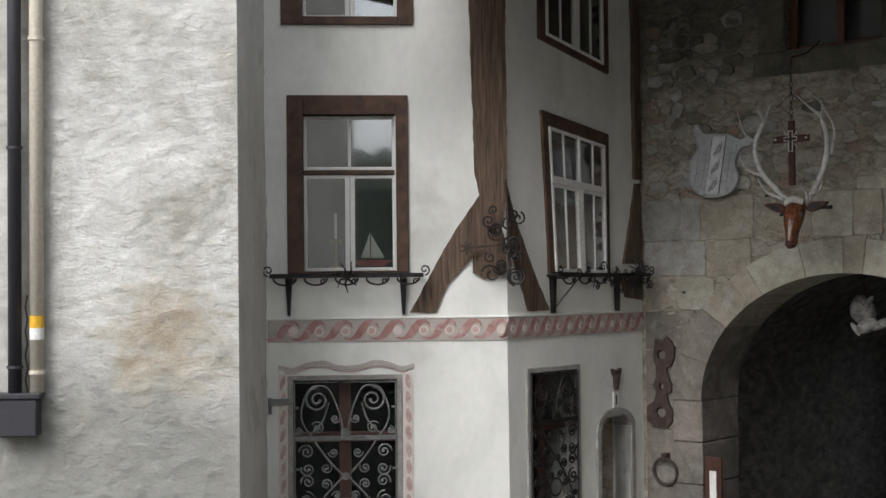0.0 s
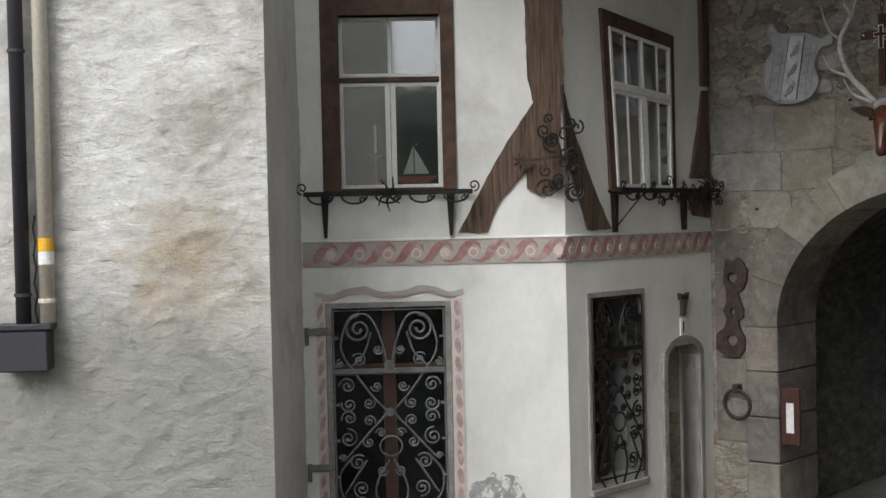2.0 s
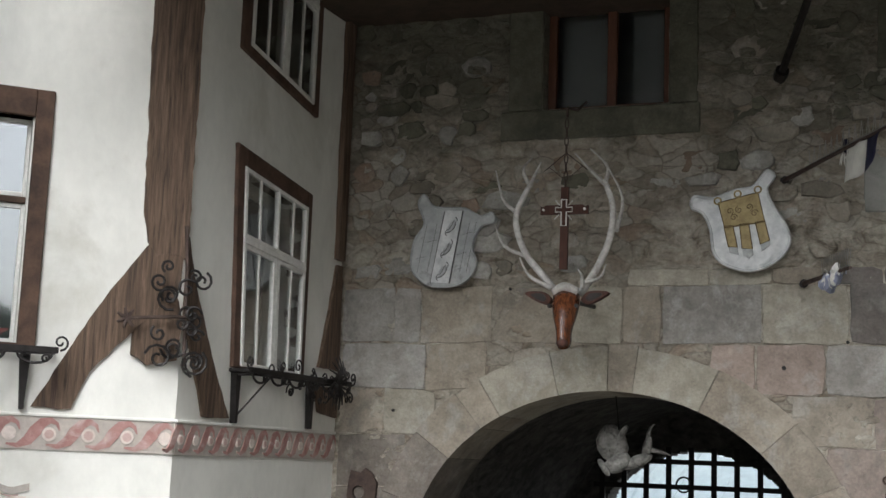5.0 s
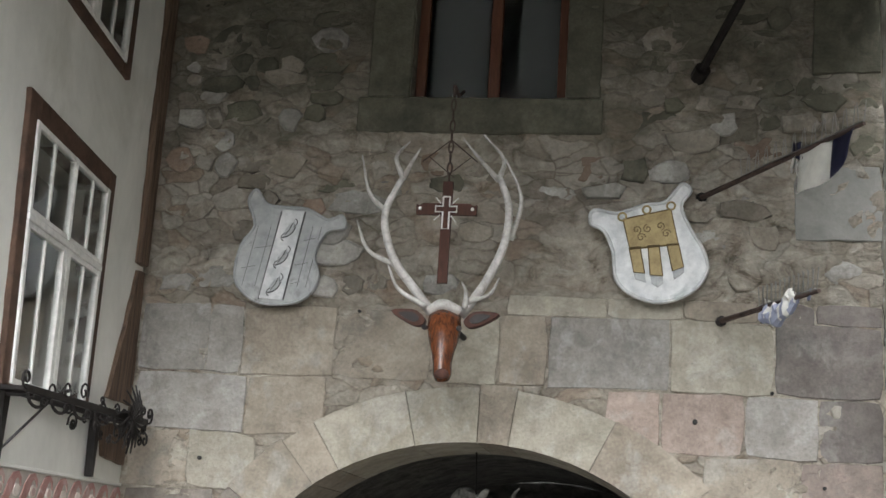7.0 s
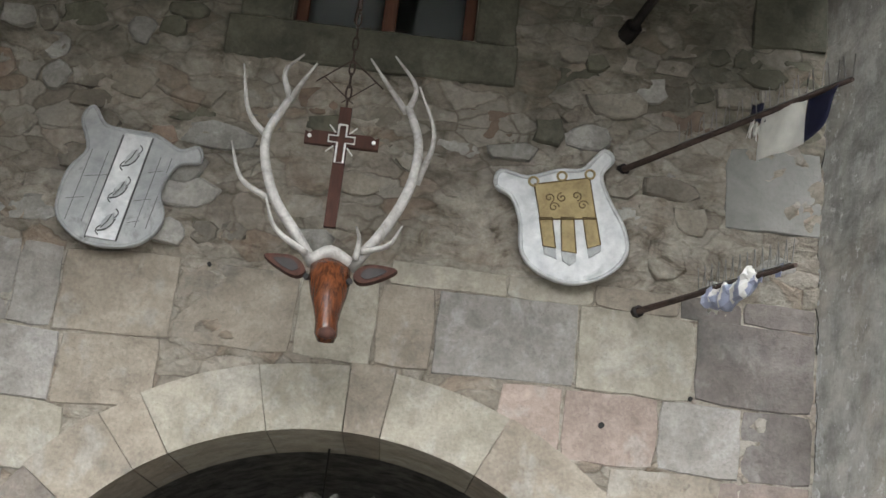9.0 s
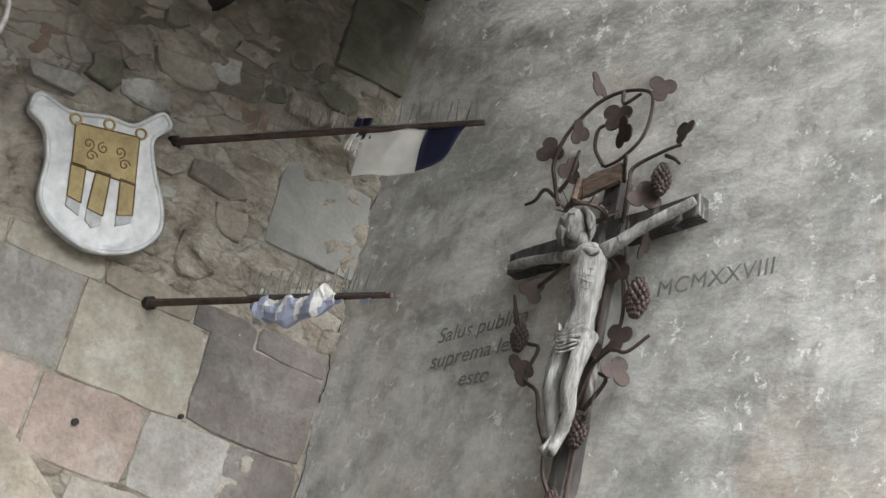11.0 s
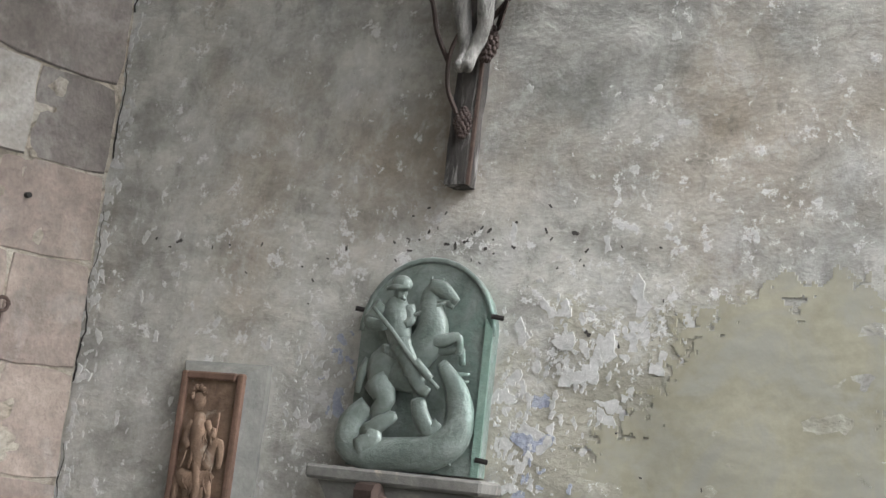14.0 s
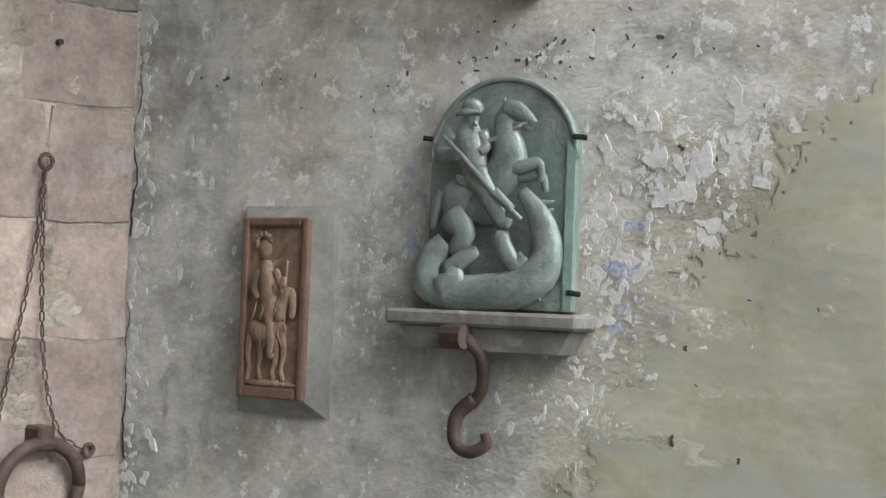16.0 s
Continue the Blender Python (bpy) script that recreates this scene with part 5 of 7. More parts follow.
part("antler", antler([(2.42, 3.90), (2.57, 4.10), (2.67, 4.32), (2.69, 4.53), (2.64, 4.69), (2.61, 4.75)],
                      [[(2.61, 4.73), (2.51, 4.83), (2.40, 4.95)], [(2.61, 4.73), (2.64, 4.85), (2.52, 4.98)], [(2.70, 4.36), (2.76, 4.60), (2.66, 4.83)],
                       [(2.47, 3.98), (2.60, 4.01), (2.66, 4.10)], [(2.45, 3.94), (2.46, 4.02), (2.44, 4.07)]], 1), ANTLER, stag, smooth=True)
part("antler", antler([(2.25, 3.90), (2.14, 4.04), (2.02, 4.19), (1.95, 4.37), (1.94, 4.51), (1.99, 4.65), (2.02, 4.74)],
                      [[(2.02, 4.73), (1.98, 4.85), (2.07, 4.93)], [(2.02, 4.73), (2.08, 4.82), (2.14, 4.89)], [(1.94, 4.51), (1.83, 4.62), (1.78, 4.84)],
                       [(2.03, 4.18), (1.85, 4.26), (1.78, 4.43)], [(2.21, 3.94), (2.05, 4.03), (1.99, 4.16)]], -1), ANTLER, stag, smooth=True)


def lathe_head():
    """Head seen from the front: wide brow, narrowing to the muzzle, leaning out."""
    bm = bmesh.new()
    rows = [(3.93, 0.02, 0.07, 0.10), (3.88, -0.02, 0.11, 0.13), (3.80, -0.06, 0.115, 0.13), (3.72, -0.10, 0.10, 0.12), (3.64, -0.14, 0.075, 0.10), (3.57, -0.17, 0.06, 0.09), (3.51, -0.19, 0.062, 0.085), (3.475, -0.19, 0.045, 0.06)]
    rings = []
    for z, y, w, d in rows:
        cx = 2.335 + (3.9 - z) * 0.09
        rings.append([bm.verts.new((cx + 0.88 * w * math.cos(a) * (1.0 if abs(math.cos(a)) > 0.4 else 0.95), y + d * math.sin(a), z + 0.02 * math.sin(a))) for a in np.linspace(0, 2 * math.pi, 14, endpoint=False)])
    for r0, r1 in zip(rings, rings[1:]):
        for s in range(14):
            bm.faces.new((r0[s], r0[(s + 1) % 14], r1[(s + 1) % 14], r1[s]))
    bm.faces.new(rings[0])
    bm.faces.new(rings[-1][::-1])
    bmesh.ops.recalc_face_normals(bm, faces=bm.faces[:])
    return bm


head = part("head", lathe_head(), STAG, stag, smooth=True)
part("wall_bar", tube([(2.33, 0.06, 3.85), (2.33, 0.45, 3.88), (2.33, 0.86, 3.9)], 0.02, sides=8), IRON, stag, "dark iron wall bar")
part("skull_cap", tube(curve([(2.25, -0.03, 3.905), (2.33, -0.07, 3.94), (2.42, -0.03, 3.905)]), 0.035, sides=8), ANTLER, stag, smooth=True)
for s, c in ((-1, 2.22), (1, 2.45)):
    ear = rounded([(c, 3.85), (c + s * 0.05, 3.905), (c + s * 0.13, 3.915), (c + s * 0.21, 3.90), (c + s * 0.12, 3.84), (c + s * 0.04, 3.815)], 3)
    part("ear", prism(ear, -0.03, 0.03), CROSS, head, "dark pointed ear")
    part("ear_hollow", prism(shrunk(ear, 0.6), -0.036, -0.03), IRON, head)
    part("eye", tube([(2.34 + s * 0.098, -0.12, 3.79), (2.34 + s * 0.105, -0.14, 3.79)], 0.016, sides=8), IRON, head)
part("nose", lump(bmesh.new(), (2.378, -0.262, 3.50), 0.04, (1.1, 0.45, 0.75), 0.0, 0.1), CROSS, head, "dark brown nose", smooth=True)
cross = thing("hanging_cross", TROPHY, "brown wooden cross with a white outlined inner cross", "cross")
part("upright", prism([(2.275, 4.71), (2.335, 4.71), (2.335, 4.08), (2.275, 4.08)], -0.03, 0.0), CROSS, cross)
part("crossbar", prism([(2.12, 4.565), (2.14, 4.555), (2.16, 4.57), (2.45, 4.57), (2.47, 4.555), (2.49, 4.565), (2.49, 4.50), (2.12, 4.50)], -0.034, -0.004), CROSS, cross)
inner = [(2.285, 4.61), (2.325, 4.61), (2.325, 4.55), (2.37, 4.55), (2.37, 4.515), (2.325, 4.515), (2.325, 4.41), (2.285, 4.41), (2.285, 4.515), (2.24, 4.515), (2.24, 4.55), (2.285, 4.55)]
part("outline", tube([(x, -0.042, z) for x, z in inner + inner[:1]], 0.006, sides=4), WHITE, cross, "white painted outline")
for a in (0.8, 2.3, 3.9, 5.4):
    part("ray", tube([(2.305 + 0.05 * math.cos(a), -0.04, 4.53 + 0.05 * math.sin(a)), (2.305 + 0.10 * math.cos(a), -0.04, 4.53 + 0.10 * math.sin(a))], 0.004, sides=4), WHITE, cross)
for x in (2.145, 2.465):
    part("stud", tube([(x, -0.045, 4.535), (x, -0.03, 4.535)], 0.010, sides=8), WHITE, cross)
hanger = thing("hanging_chain", TROPHY, "rusty iron chain and wire holding the cross", "chain")
for k in range(8):
    z = 4.73 + k * 0.068
    bm = tube([(2.305 + 0.014 * math.cos(a) * (k % 2), 0.014 * math.cos(a) * (1 - k % 2) - 0.01, z + 0.04 * math.sin(a)) for a in np.linspace(0, 2 * math.pi, 13)], 0.005, sides=4)
    part("link", bm, RUST, hanger)
for s in (-1, 1):
    part("wire", tube([(2.305, -0.01, 4.98), (2.305 + s * 0.17, -0.01, 4.84)], 0.004, sides=4), RUST, hanger)
    part("wire", tube([(2.305 + s * 0.13, -0.01, 4.87), (2.305 - s * 0.03, -0.01, 4.74)], 0.003, sides=4), RUST, hanger)
part("hook_bar", tube([(2.305, -0.01, 5.26), (2.30, 0.02, 5.34), (2.25, 0.5, 5.45), (2.22, 0.88, 5.62)], 0.012), RUST, hanger)

# flag poles with bird spikes
def thin_cloth(name, col):
    """Woven cloth that lets some daylight through."""
    m, n, l, b = material(name, 0.95)
    s = noise_tex(n, l, 14, 6)
    col_out = ramp(n, l, s, [(0.3, tuple(c * 0.85 for c in col)), (0.7, col)])
    l.new(col_out, b.inputs["Base Color"])
    through_light, mix = n.new("ShaderNodeBsdfTranslucent"), n.new("ShaderNodeMixShader")
    l.new(col_out, through_light.inputs["Color"])
    mix.inputs[0].default_value = 0.4
    l.new(b.outputs[0], mix.inputs[1])
    l.new(through_light.outputs[0], mix.inputs[2])
    l.new(mix.outputs[0], n["Material Output"].inputs["Surface"])
    bumped(n, l, b, [(s, 0.4, 0.006), (noise_tex(n, l, 300, 2), 0.3, 0.001)])
    return m


NAVY, FLAG_WHITE, STEEL = plain("navy_cloth", (0.012, 0.014, 0.045), 0.85), thin_cloth("white_flag_cloth", (0.86, 0.85, 0.80)), plain("steel_wire", (0.35, 0.34, 0.32), 0.4, 0.9)


def cloth(path, drop, folds, seed, slant=0.0):
    """Cloth hanging from a pole: path gives its upper edge, drop the fall at each point."""
    rnd = random.Random(seed)
    bm = bmesh.new()
    n = len(path)
    rows = []
    for j in range(9):
        t = j / 8
        rows.append([bm.verts.new(Vector(p) + Vector((slant * t, 0.02 * math.sin(i * folds + t * 3), -d * t))) for i, (p, d) in enumerate(zip(path, drop))])
    for r0, r1 in zip(rows, rows[1:]):
        for i in range(n - 1):
            bm.faces.new((r0[i], r0[i + 1], r1[i + 1], r1[i]))
    bmesh.ops.solidify(bm, geom=bm.faces[:], thickness=0.004)
    return bm


def flag_pole(base, tip, first, last, name, label):
    p = thing(name, HERE, label, "flag pole")
    b, t = Vector(base), Vector(tip)
    part("pole", tube([b, b.lerp(t, 0.5), t], 0.020, sides=8, tip=0.55), RUST, p)
    part("socket", tube([b + Vector((0, 0.02, 0)), b.lerp(t, 0.03)], 0.034, sides=8), IRON, p)
    strip = part("spike_strip", tube([b.lerp(t, first) + Vector((0, 0, 0.02)), b.lerp(t, last) + Vector((0, 0, 0.015))], 0.006, sides=4), STEEL, p)
    n = 26
    for k in range(n):
        q = b.lerp(t, first + (last - first) * k / (n - 1)) + Vector((0, 0, 0.015))
        part("bird_spike", tube([q, q + Vector((0.012 if k % 2 else -0.008, 0.006, 0.12))], 0.0030, sides=4), STEEL, strip)
    return b, t


b, t = flag_pole((3.82, 2.45, 4.88), (4.655, 0.95, 4.90), 0.3, 1.0, "flag_pole", "rusty iron flag pole with bird spikes, high on the gate wall")
flag = thing("flag", HERE, "white and dark blue cloth flag draped on the pole", "flag")
at = [b.lerp(t, 0.66 + 0.18 * k / 8) for k in range(9)]
part("white_cloth", cloth(at, [0.25] * 9, 0.9, 2, -0.02), FLAG_WHITE, flag, smooth=True)
at = [b.lerp(t, 0.842 + 0.11 * k / 6) for k in range(7)]
part("blue_cloth", cloth(at, [0.24, 0.235, 0.225, 0.21, 0.19, 0.15, 0.02], 0.8, 3, -0.02), NAVY, flag, "dark blue cloth", smooth=True)
part("blue_fold", cloth([b.lerp(t, 0.62 + 0.011 * k) + Vector((0, 0.01, 0.085 - 0.006 * k)) for k in range(6)], [0.10] * 6, 1.4, 6), NAVY, flag, "dark blue fold over the pole", smooth=True)
for k in range(3):
    bow = b.lerp(t, 0.615 + 0.012 * k)
    part("white_bow", cloth([bow + Vector((0.005 * i, -0.008 * i, -0.01 - 0.02 * k)) for i in range(4)], [0.10 - 0.02 * k, 0.07, 0.09, 0.11], 2.2, k, 0.02 * (k - 1)), FLAG_WHITE, flag, smooth=True)
b, t = flag_pole((3.97, 2.45, 4.07), (4.42, 0.95, 3.97), 0.45, 0.98, "flag_pole", "rusty iron flag pole with bird spikes, above the arch")
flag2 = thing("flag", HERE, "crumpled white and pale blue checked cloth on the pole", "flag")
PALE_BLUE = thin_cloth("pale_blue_cloth", (0.42, 0.45, 0.58))
def crumpled(b, t, s0, s1):
    """A cloth wound round its pole and creased, in a lozenge check of two colours."""
    me = bpy.data.meshes.new("cloth")
    verts, faces, tone = [], [], []
    n, m = 30, 14
    for i in range(n + 1):
        s = i / n
        p = b.lerp(t, s0 + (s1 - s0) * s)
        for j in range(m):
            a = 2 * math.pi * j / m
            fold = noise.cell(Vector((s * 9 + 0.35 * math.sin(a), j * 0.45, 1.5)))
            r = (0.046 + 0.030 * noise.noise(Vector((s * 5, math.cos(a) * 1.1, math.sin(a) * 1.1))) + 0.010 * fold) * min(1.0, 0.45 + 5 * s, 0.35 + 4 * (1 - s))
            verts.append(tuple(p + Vector((0.9 * r * math.cos(a), 0.5 * r * math.cos(a), 1.35 * r * math.sin(a) - 0.048 * math.sin(math.pi * min(1, 0.15 + s)) - 0.01))))
    for i in range(n):
        for j in range(m):
            faces.append((i * m + j, i * m + (j + 1) % m, (i + 1) * m + (j + 1) % m, (i + 1) * m + j))
            tone.append((i // 6 + (j + i) // 7) % 2)
    faces += [tuple(range(m))[::-1], tuple(range(n * m, n * m + m))]
    me.from_pydata(verts, [], faces)
    for p, k in zip(me.polygons, tone + [0, 0]):
        p.material_index = k
    me.materials.append(FLAG_WHITE)
    me.materials.append(PALE_BLUE)
    return me


part("crumpled_cloth", crumpled(b, t, 0.49, 0.80), FLAG_WHITE, flag2)
corner = b.lerp(t, 0.50)
part("cloth_corner", cloth([corner + (t - b) * (0.022 * k) + Vector((0, 0, 0.06 - 0.012 * k)) for k in range(6)], [0.17, 0.16, 0.13, 0.10, 0.07, 0.05], 1.9, 4, 0.01), FLAG_WHITE, flag2, smooth=True)
for k in (0.80, 0.90):
    part("cloth_tie", cloth([b.lerp(t, k + 0.008 * i) + Vector((0, 0, 0.025)) for i in range(5)], [0.06] * 5, 1.2, 5), PALE_BLUE, flag2)
spare = thing("flag_pole", HERE, "short dark iron pole stub high in the shade", "flag pole")
part("pole", tube([(3.80, 2.45, 5.72), (4.10, 1.6, 6.05), (4.4, 0.9, 6.35)], 0.03, sides=8), IRON, spare)
part("socket", tube([(3.79, 2.47, 5.71), (3.83, 2.36, 5.75)], 0.055, sides=10), IRON, spare)

# iron pieces beside the arch
lock = thing("lock_plate", GATE, "rusty cut-out iron plate fixed to the stones", "iron plate")


def cutout_plate():
    outline = [(0.27, 2.52), (0.36, 2.50), (0.40, 2.54), (0.46, 2.50), (0.51, 2.42), (0.50, 2.30), (0.46, 2.22), (0.40, 2.19), (0.44, 2.06), (0.47, 2.01), (0.46, 1.93), (0.40, 1.90), (0.43, 1.80), (0.48, 1.72),
               (0.47, 1.60), (0.40, 1.53), (0.24, 1.53), (0.15, 1.60), (0.15, 1.76), (0.24, 1.82), (0.27, 1.92), (0.23, 2.0), (0.27, 2.08), (0.27, 2.2), (0.24, 2.3), (0.25, 2.42)]
    bm = bmesh.new()
    edges = []
    for ring in (outline, [(0.345 + 0.055 * math.cos(a), 2.34 + 0.055 * math.sin(a)) for a in np.linspace(0, 2 * math.pi, 12, endpoint=False)],
                 [(0.33 + 0.06 * math.cos(a), 1.70 + 0.06 * math.sin(a)) for a in np.linspace(0, 2 * math.pi, 12, endpoint=False)],
                 [(0.34 + 0.03 * math.cos(a), 1.99 + 0.04 * math.sin(a)) for a in np.linspace(0, 2 * math.pi, 8, endpoint=False)]):
        vs = [bm.verts.new((x, -0.05, z)) for x, z in ring]
        edges += [bm.edges.new((vs[i], vs[(i + 1) % len(vs)])) for i in range(len(vs))]
    bmesh.ops.triangle_fill(bm, edges=edges, use_beauty=True)
    bmesh.ops.solidify(bm, geom=bm.faces[:], thickness=0.03)
    return bm


part("plate", cutout_plate(), RUST, lock)


def wall_ring(x, z, r, th, m, label):
    w = thing("wall_ring", m, label, "iron ring")
    part("ring", tube([(x + r * math.cos(a), -0.06 - 0.02 * math.sin(a), z + r * math.sin(a)) for a in np.linspace(0, 2 * math.pi, 33)], th, sides=8), RUST, w, smooth=True)
    part("staple", box(x - 0.035, x + 0.035, -0.10, 0.02, z + r - 0.03, z + r + 0.06, 0.01), RUST, w)
    return w


wall_ring(0.38, 1.05, 0.145, 0.018, GATE, "large rusty iron ring hung on the wall")
wall_ring(4.60, 1.42, 0.165, 0.026, GATE, "heavy rusty iron ring on the dressed stones")
notice = thing("notice_frame", GATE, "brown framed notice with white paper on the stones", "notice")
part("frame", box(0.86, 1.06, -0.05, -0.01, 0.68, 1.25, 0.008), CROSS, notice)
part("paper", box(0.92, 1.0, -0.054, -0.045, 0.80, 1.10), WHITE, notice)
chain = thing("wall_chain", GATE, "thin rusty iron chain hanging from a staple", "chain")
part("staple", tube(spiral(4.57, 2.60, 0.03, 0, 1.1, 12, -0.05, 0.8), 0.008), RUST, chain)


def chain_links(points):
    line = curve(points, 24)
    d = 0.0
    last = line[0]
    count = 0
    for p in line:
        if (p - last).length > 0.045:
            v = (p - last).normalized()
            w = Vector((v.z, 0, -v.x)) * 0.008 if count % 2 else Vector((0, 0.008, 0))
            part("link", tube([last, last + (p - last) * 0.25 + w, last + (p - last) * 0.8 + w, p, last + (p - last) * 0.8 - w, last + (p - last) * 0.25 - w, last], 0.0035, sides=3), RUST, chain)
            last, count = p, count + 1


chain_links([(4.57, -0.04, 2.57), (4.55, -0.04, 2.3), (4.48, -0.04, 1.9), (4.42, -0.04, 1.6)])
chain_links([(4.57, -0.04, 2.57), (4.58, -0.04, 2.2), (4.61, -0.04, 1.85), (4.68, -0.04, 1.62), (4.80, -0.04, 1.54)])
part("staple", tube(spiral(4.82, 1.54, 0.025, 0, 1.1, 12, -0.03, 0.8), 0.008), RUST, chain)

# beast hanging under the arch, and the portcullis
BEAST = surface("grey_carved_wood", (0.12, 0.115, 0.105), (0.42, 0.41, 0.38), 16, 60, 0.8, relief=0.012, stain=(0.07, 0.065, 0.06), stain_scale=12, stain_at=(0.54, 0.66))
bm = lump(bmesh.new(), (2.30, 3.3, 2.82), 0.14, (1.0, 0.8, 1.2), 0.4)
lump(bm, (2.40, 3.22, 2.90), 0.06, (0.5, 0.5, 1.6), -0.5)
lump(bm, (2.36, 3.25, 2.66), 0.10, (1.3, 0.7, 0.8), 0.5)
lump(bm, (2.52, 3.28, 2.68), 0.09, (1.6, 0.6, 0.6), 0.4)
lump(bm, (2.60, 3.3, 2.80), 0.06, (0.7, 0.5, 1.6), -0.2)
lump(bm, (2.25, 3.22, 2.62), 0.05, (0.6, 0.6, 1.8), 0.6)
tube(curve([(2.60, 3.3, 2.86), (2.62, 3.3, 2.95), (2.66, 3.3, 3.0)]), 0.02, bm, tip=0.3)
tube(curve([(2.64, 3.3, 2.78), (2.74, 3.3, 2.76), (2.80, 3.3, 2.74)]), 0.02, bm, tip=0.3)
solid("hanging_beast_carving", bm, BEAST, HERE, "grey carved wooden beast head hung under the arch", "carving", smooth=True)
hook = thing("ceiling_hook", HERE, "iron hook and wire under the arch crown", "hook")
part("wire", tube([(2.36, 3.28, 2.92), (2.37, 3.1, 3.22)], 0.006), IRON, hook)
port = thing("portcullis", HERE, "black iron portcullis grid closing the far arch", "portcullis")
for k in range(9):
    part("upright_bar", box(0.95 + k * 0.275 - 0.033, 0.95 + k * 0.275 + 0.033, 8.50, 8.53, -0.2, 2.9), IRON, port)
for k in range(9):
    part("cross_bar", box(0.85, 3.35, 8.47, 8.50, 2.72 - k * 0.30 - 0.03, 2.72 - k * 0.30 + 0.03), IRON, port)
part("ring", tube([(1.97 + 0.09 * math.cos(a), 8.45, 2.45 + 0.09 * math.sin(a)) for a in np.linspace(0, 2 * math.pi, 21)], 0.012), IRON, port)

# far houses and bushes beyond the gate
ROOF = surface("red_roof", (0.24, 0.13, 0.10), (0.34, 0.19, 0.15), 1, 6)


def far_house(x, y, w, d, h, wall, label):
    t = thing("house", Matrix.Translation((x, y, -13.0)), label, "house")
    part("wall", box(0, w, 0, d, 0, h), wall, t)
    part("roof", prism([(-0.4, h), (w + 0.4, h), (w / 2, h + w * 0.35)], -0.4, d + 0.4), ROOF, t)
    for k in range(3):
        for f in range(2):
            wx = w * (0.14 + 0.3 * k)
            part("window", box(wx, wx + w * 0.13, -0.05, 0.02, h * (0.18 + 0.42 * f), h * (0.42 + 0.42 * f)), IRON, t)


YELLOW_WALL, WHITE_WALL = plain("yellow_wall", (0.62, 0.45, 0.14), 0.9), plain("far_white_wall", (0.7, 0.69, 0.65), 0.9)
far_house(-4.5, 48, 9, 8, 10.2, YELLOW_WALL, "yellow plastered house with a red roof beyond the gate")
far_house(-17, 62, 11, 9, 9.6, WHITE_WALL, "white house with a red roof beyond the gate")
far_house(-34, 80, 12, 9, 10.5, WHITE_WALL, "white house with a red roof far beyond the gate")

# ---- the right wall: crucifix, vine, writing, reliefs ----
CROSS_DARK = surface("blackened_wood", (0.014, 0.013, 0.012), (0.075, 0.068, 0.062), 9, 50, 0.8, stretch=(3, 3, 0.7), relief=0.004, stain=(0.25, 0.24, 0.225), stain_scale=4, stain_at=(0.55, 0.66))
STATUE = surface("weathered_pale_wood", (0.09, 0.086, 0.08), (0.40, 0.39, 0.365), 13, 60, 0.8, stretch=(2.5, 2.5, 0.6), relief=0.012, stain=(0.08, 0.075, 0.07), stain_scale=9, stain_at=(0.58, 0.7))
crucifix = thing("wall_cross", RIGHT, "tall dark weathered wooden cross on the plaster wall", "cross")
part("upright", jagged([(1.685, 4.86), (1.768, 4.86), (1.750, 3.145), (1.670, 3.145)], -0.085, 0.02, 0.003, 31), CROSS_DARK, crucifix)
part("crossbar", jagged([(1.215, 4.55), (2.205, 4.68), (2.215, 4.57), (1.215, 4.445)], -0.10, -0.03, 0.004, 32), CROSS_DARK, crucifix)
TITLE = surface("split_brown_wood", (0.05, 0.035, 0.026), (0.24, 0.17, 0.125), 9, 50, 0.85, stretch=(1, 1, 6), relief=0.004)
part("title_board", jagged([(1.58, 4.83), (1.66, 4.855), (1.80, 4.88), (1.81, 4.79), (1.70, 4.765), (1.59, 4.74)], -0.15, -0.13, 0.006, 33), TITLE, crucifix, "small split brown board")
part("title_scroll", tube([(1.575, -0.15, 4.735), (1.585, -0.15, 4.84)], 0.016, sides=7), TITLE, crucifix)
part("side_strip", tube([(1.760, -0.07, 3.145), (1.775, -0.07, 4.4)], 0.009, sides=5), RUST, crucifix)


def limb(bm, pts, sides=10, slim=0.78):
    """A rounded limb through (u, y, z, radius)."""
    line = curve([(p[0], p[1], p[2]) for p in pts], 4)
    n = len(line)
    radii = np.interp(np.linspace(0, len(pts) - 1, n), range(len(pts)), [p[3] * slim for p in pts])
    rings = []
    for i, p in enumerate(line):
        d = (line[min(i + 1, n - 1)] - line[max(i - 1, 0)]).normalized()
        a = d.cross(Vector((0.05, 1, 0.1)))
        a = a.normalized() if a.length > 1e-3 else Vector((1, 0, 0))
        c = d.cross(a)
        rings.append([bm.verts.new(p + (a * math.cos(2 * math.pi * s / sides) + c * math.sin(2 * math.pi * s / sides)) * radii[i]) for s in range(sides)])
    for r0, r1 in zip(rings, rings[1:]):
        for s in range(sides):
            bm.faces.new((r0[s], r0[(s + 1) % sides], r1[(s + 1) % sides], r1[s]))
    bm.faces.new(rings[0][::-1])
    bm.faces.new(rings[-1])
    return bm


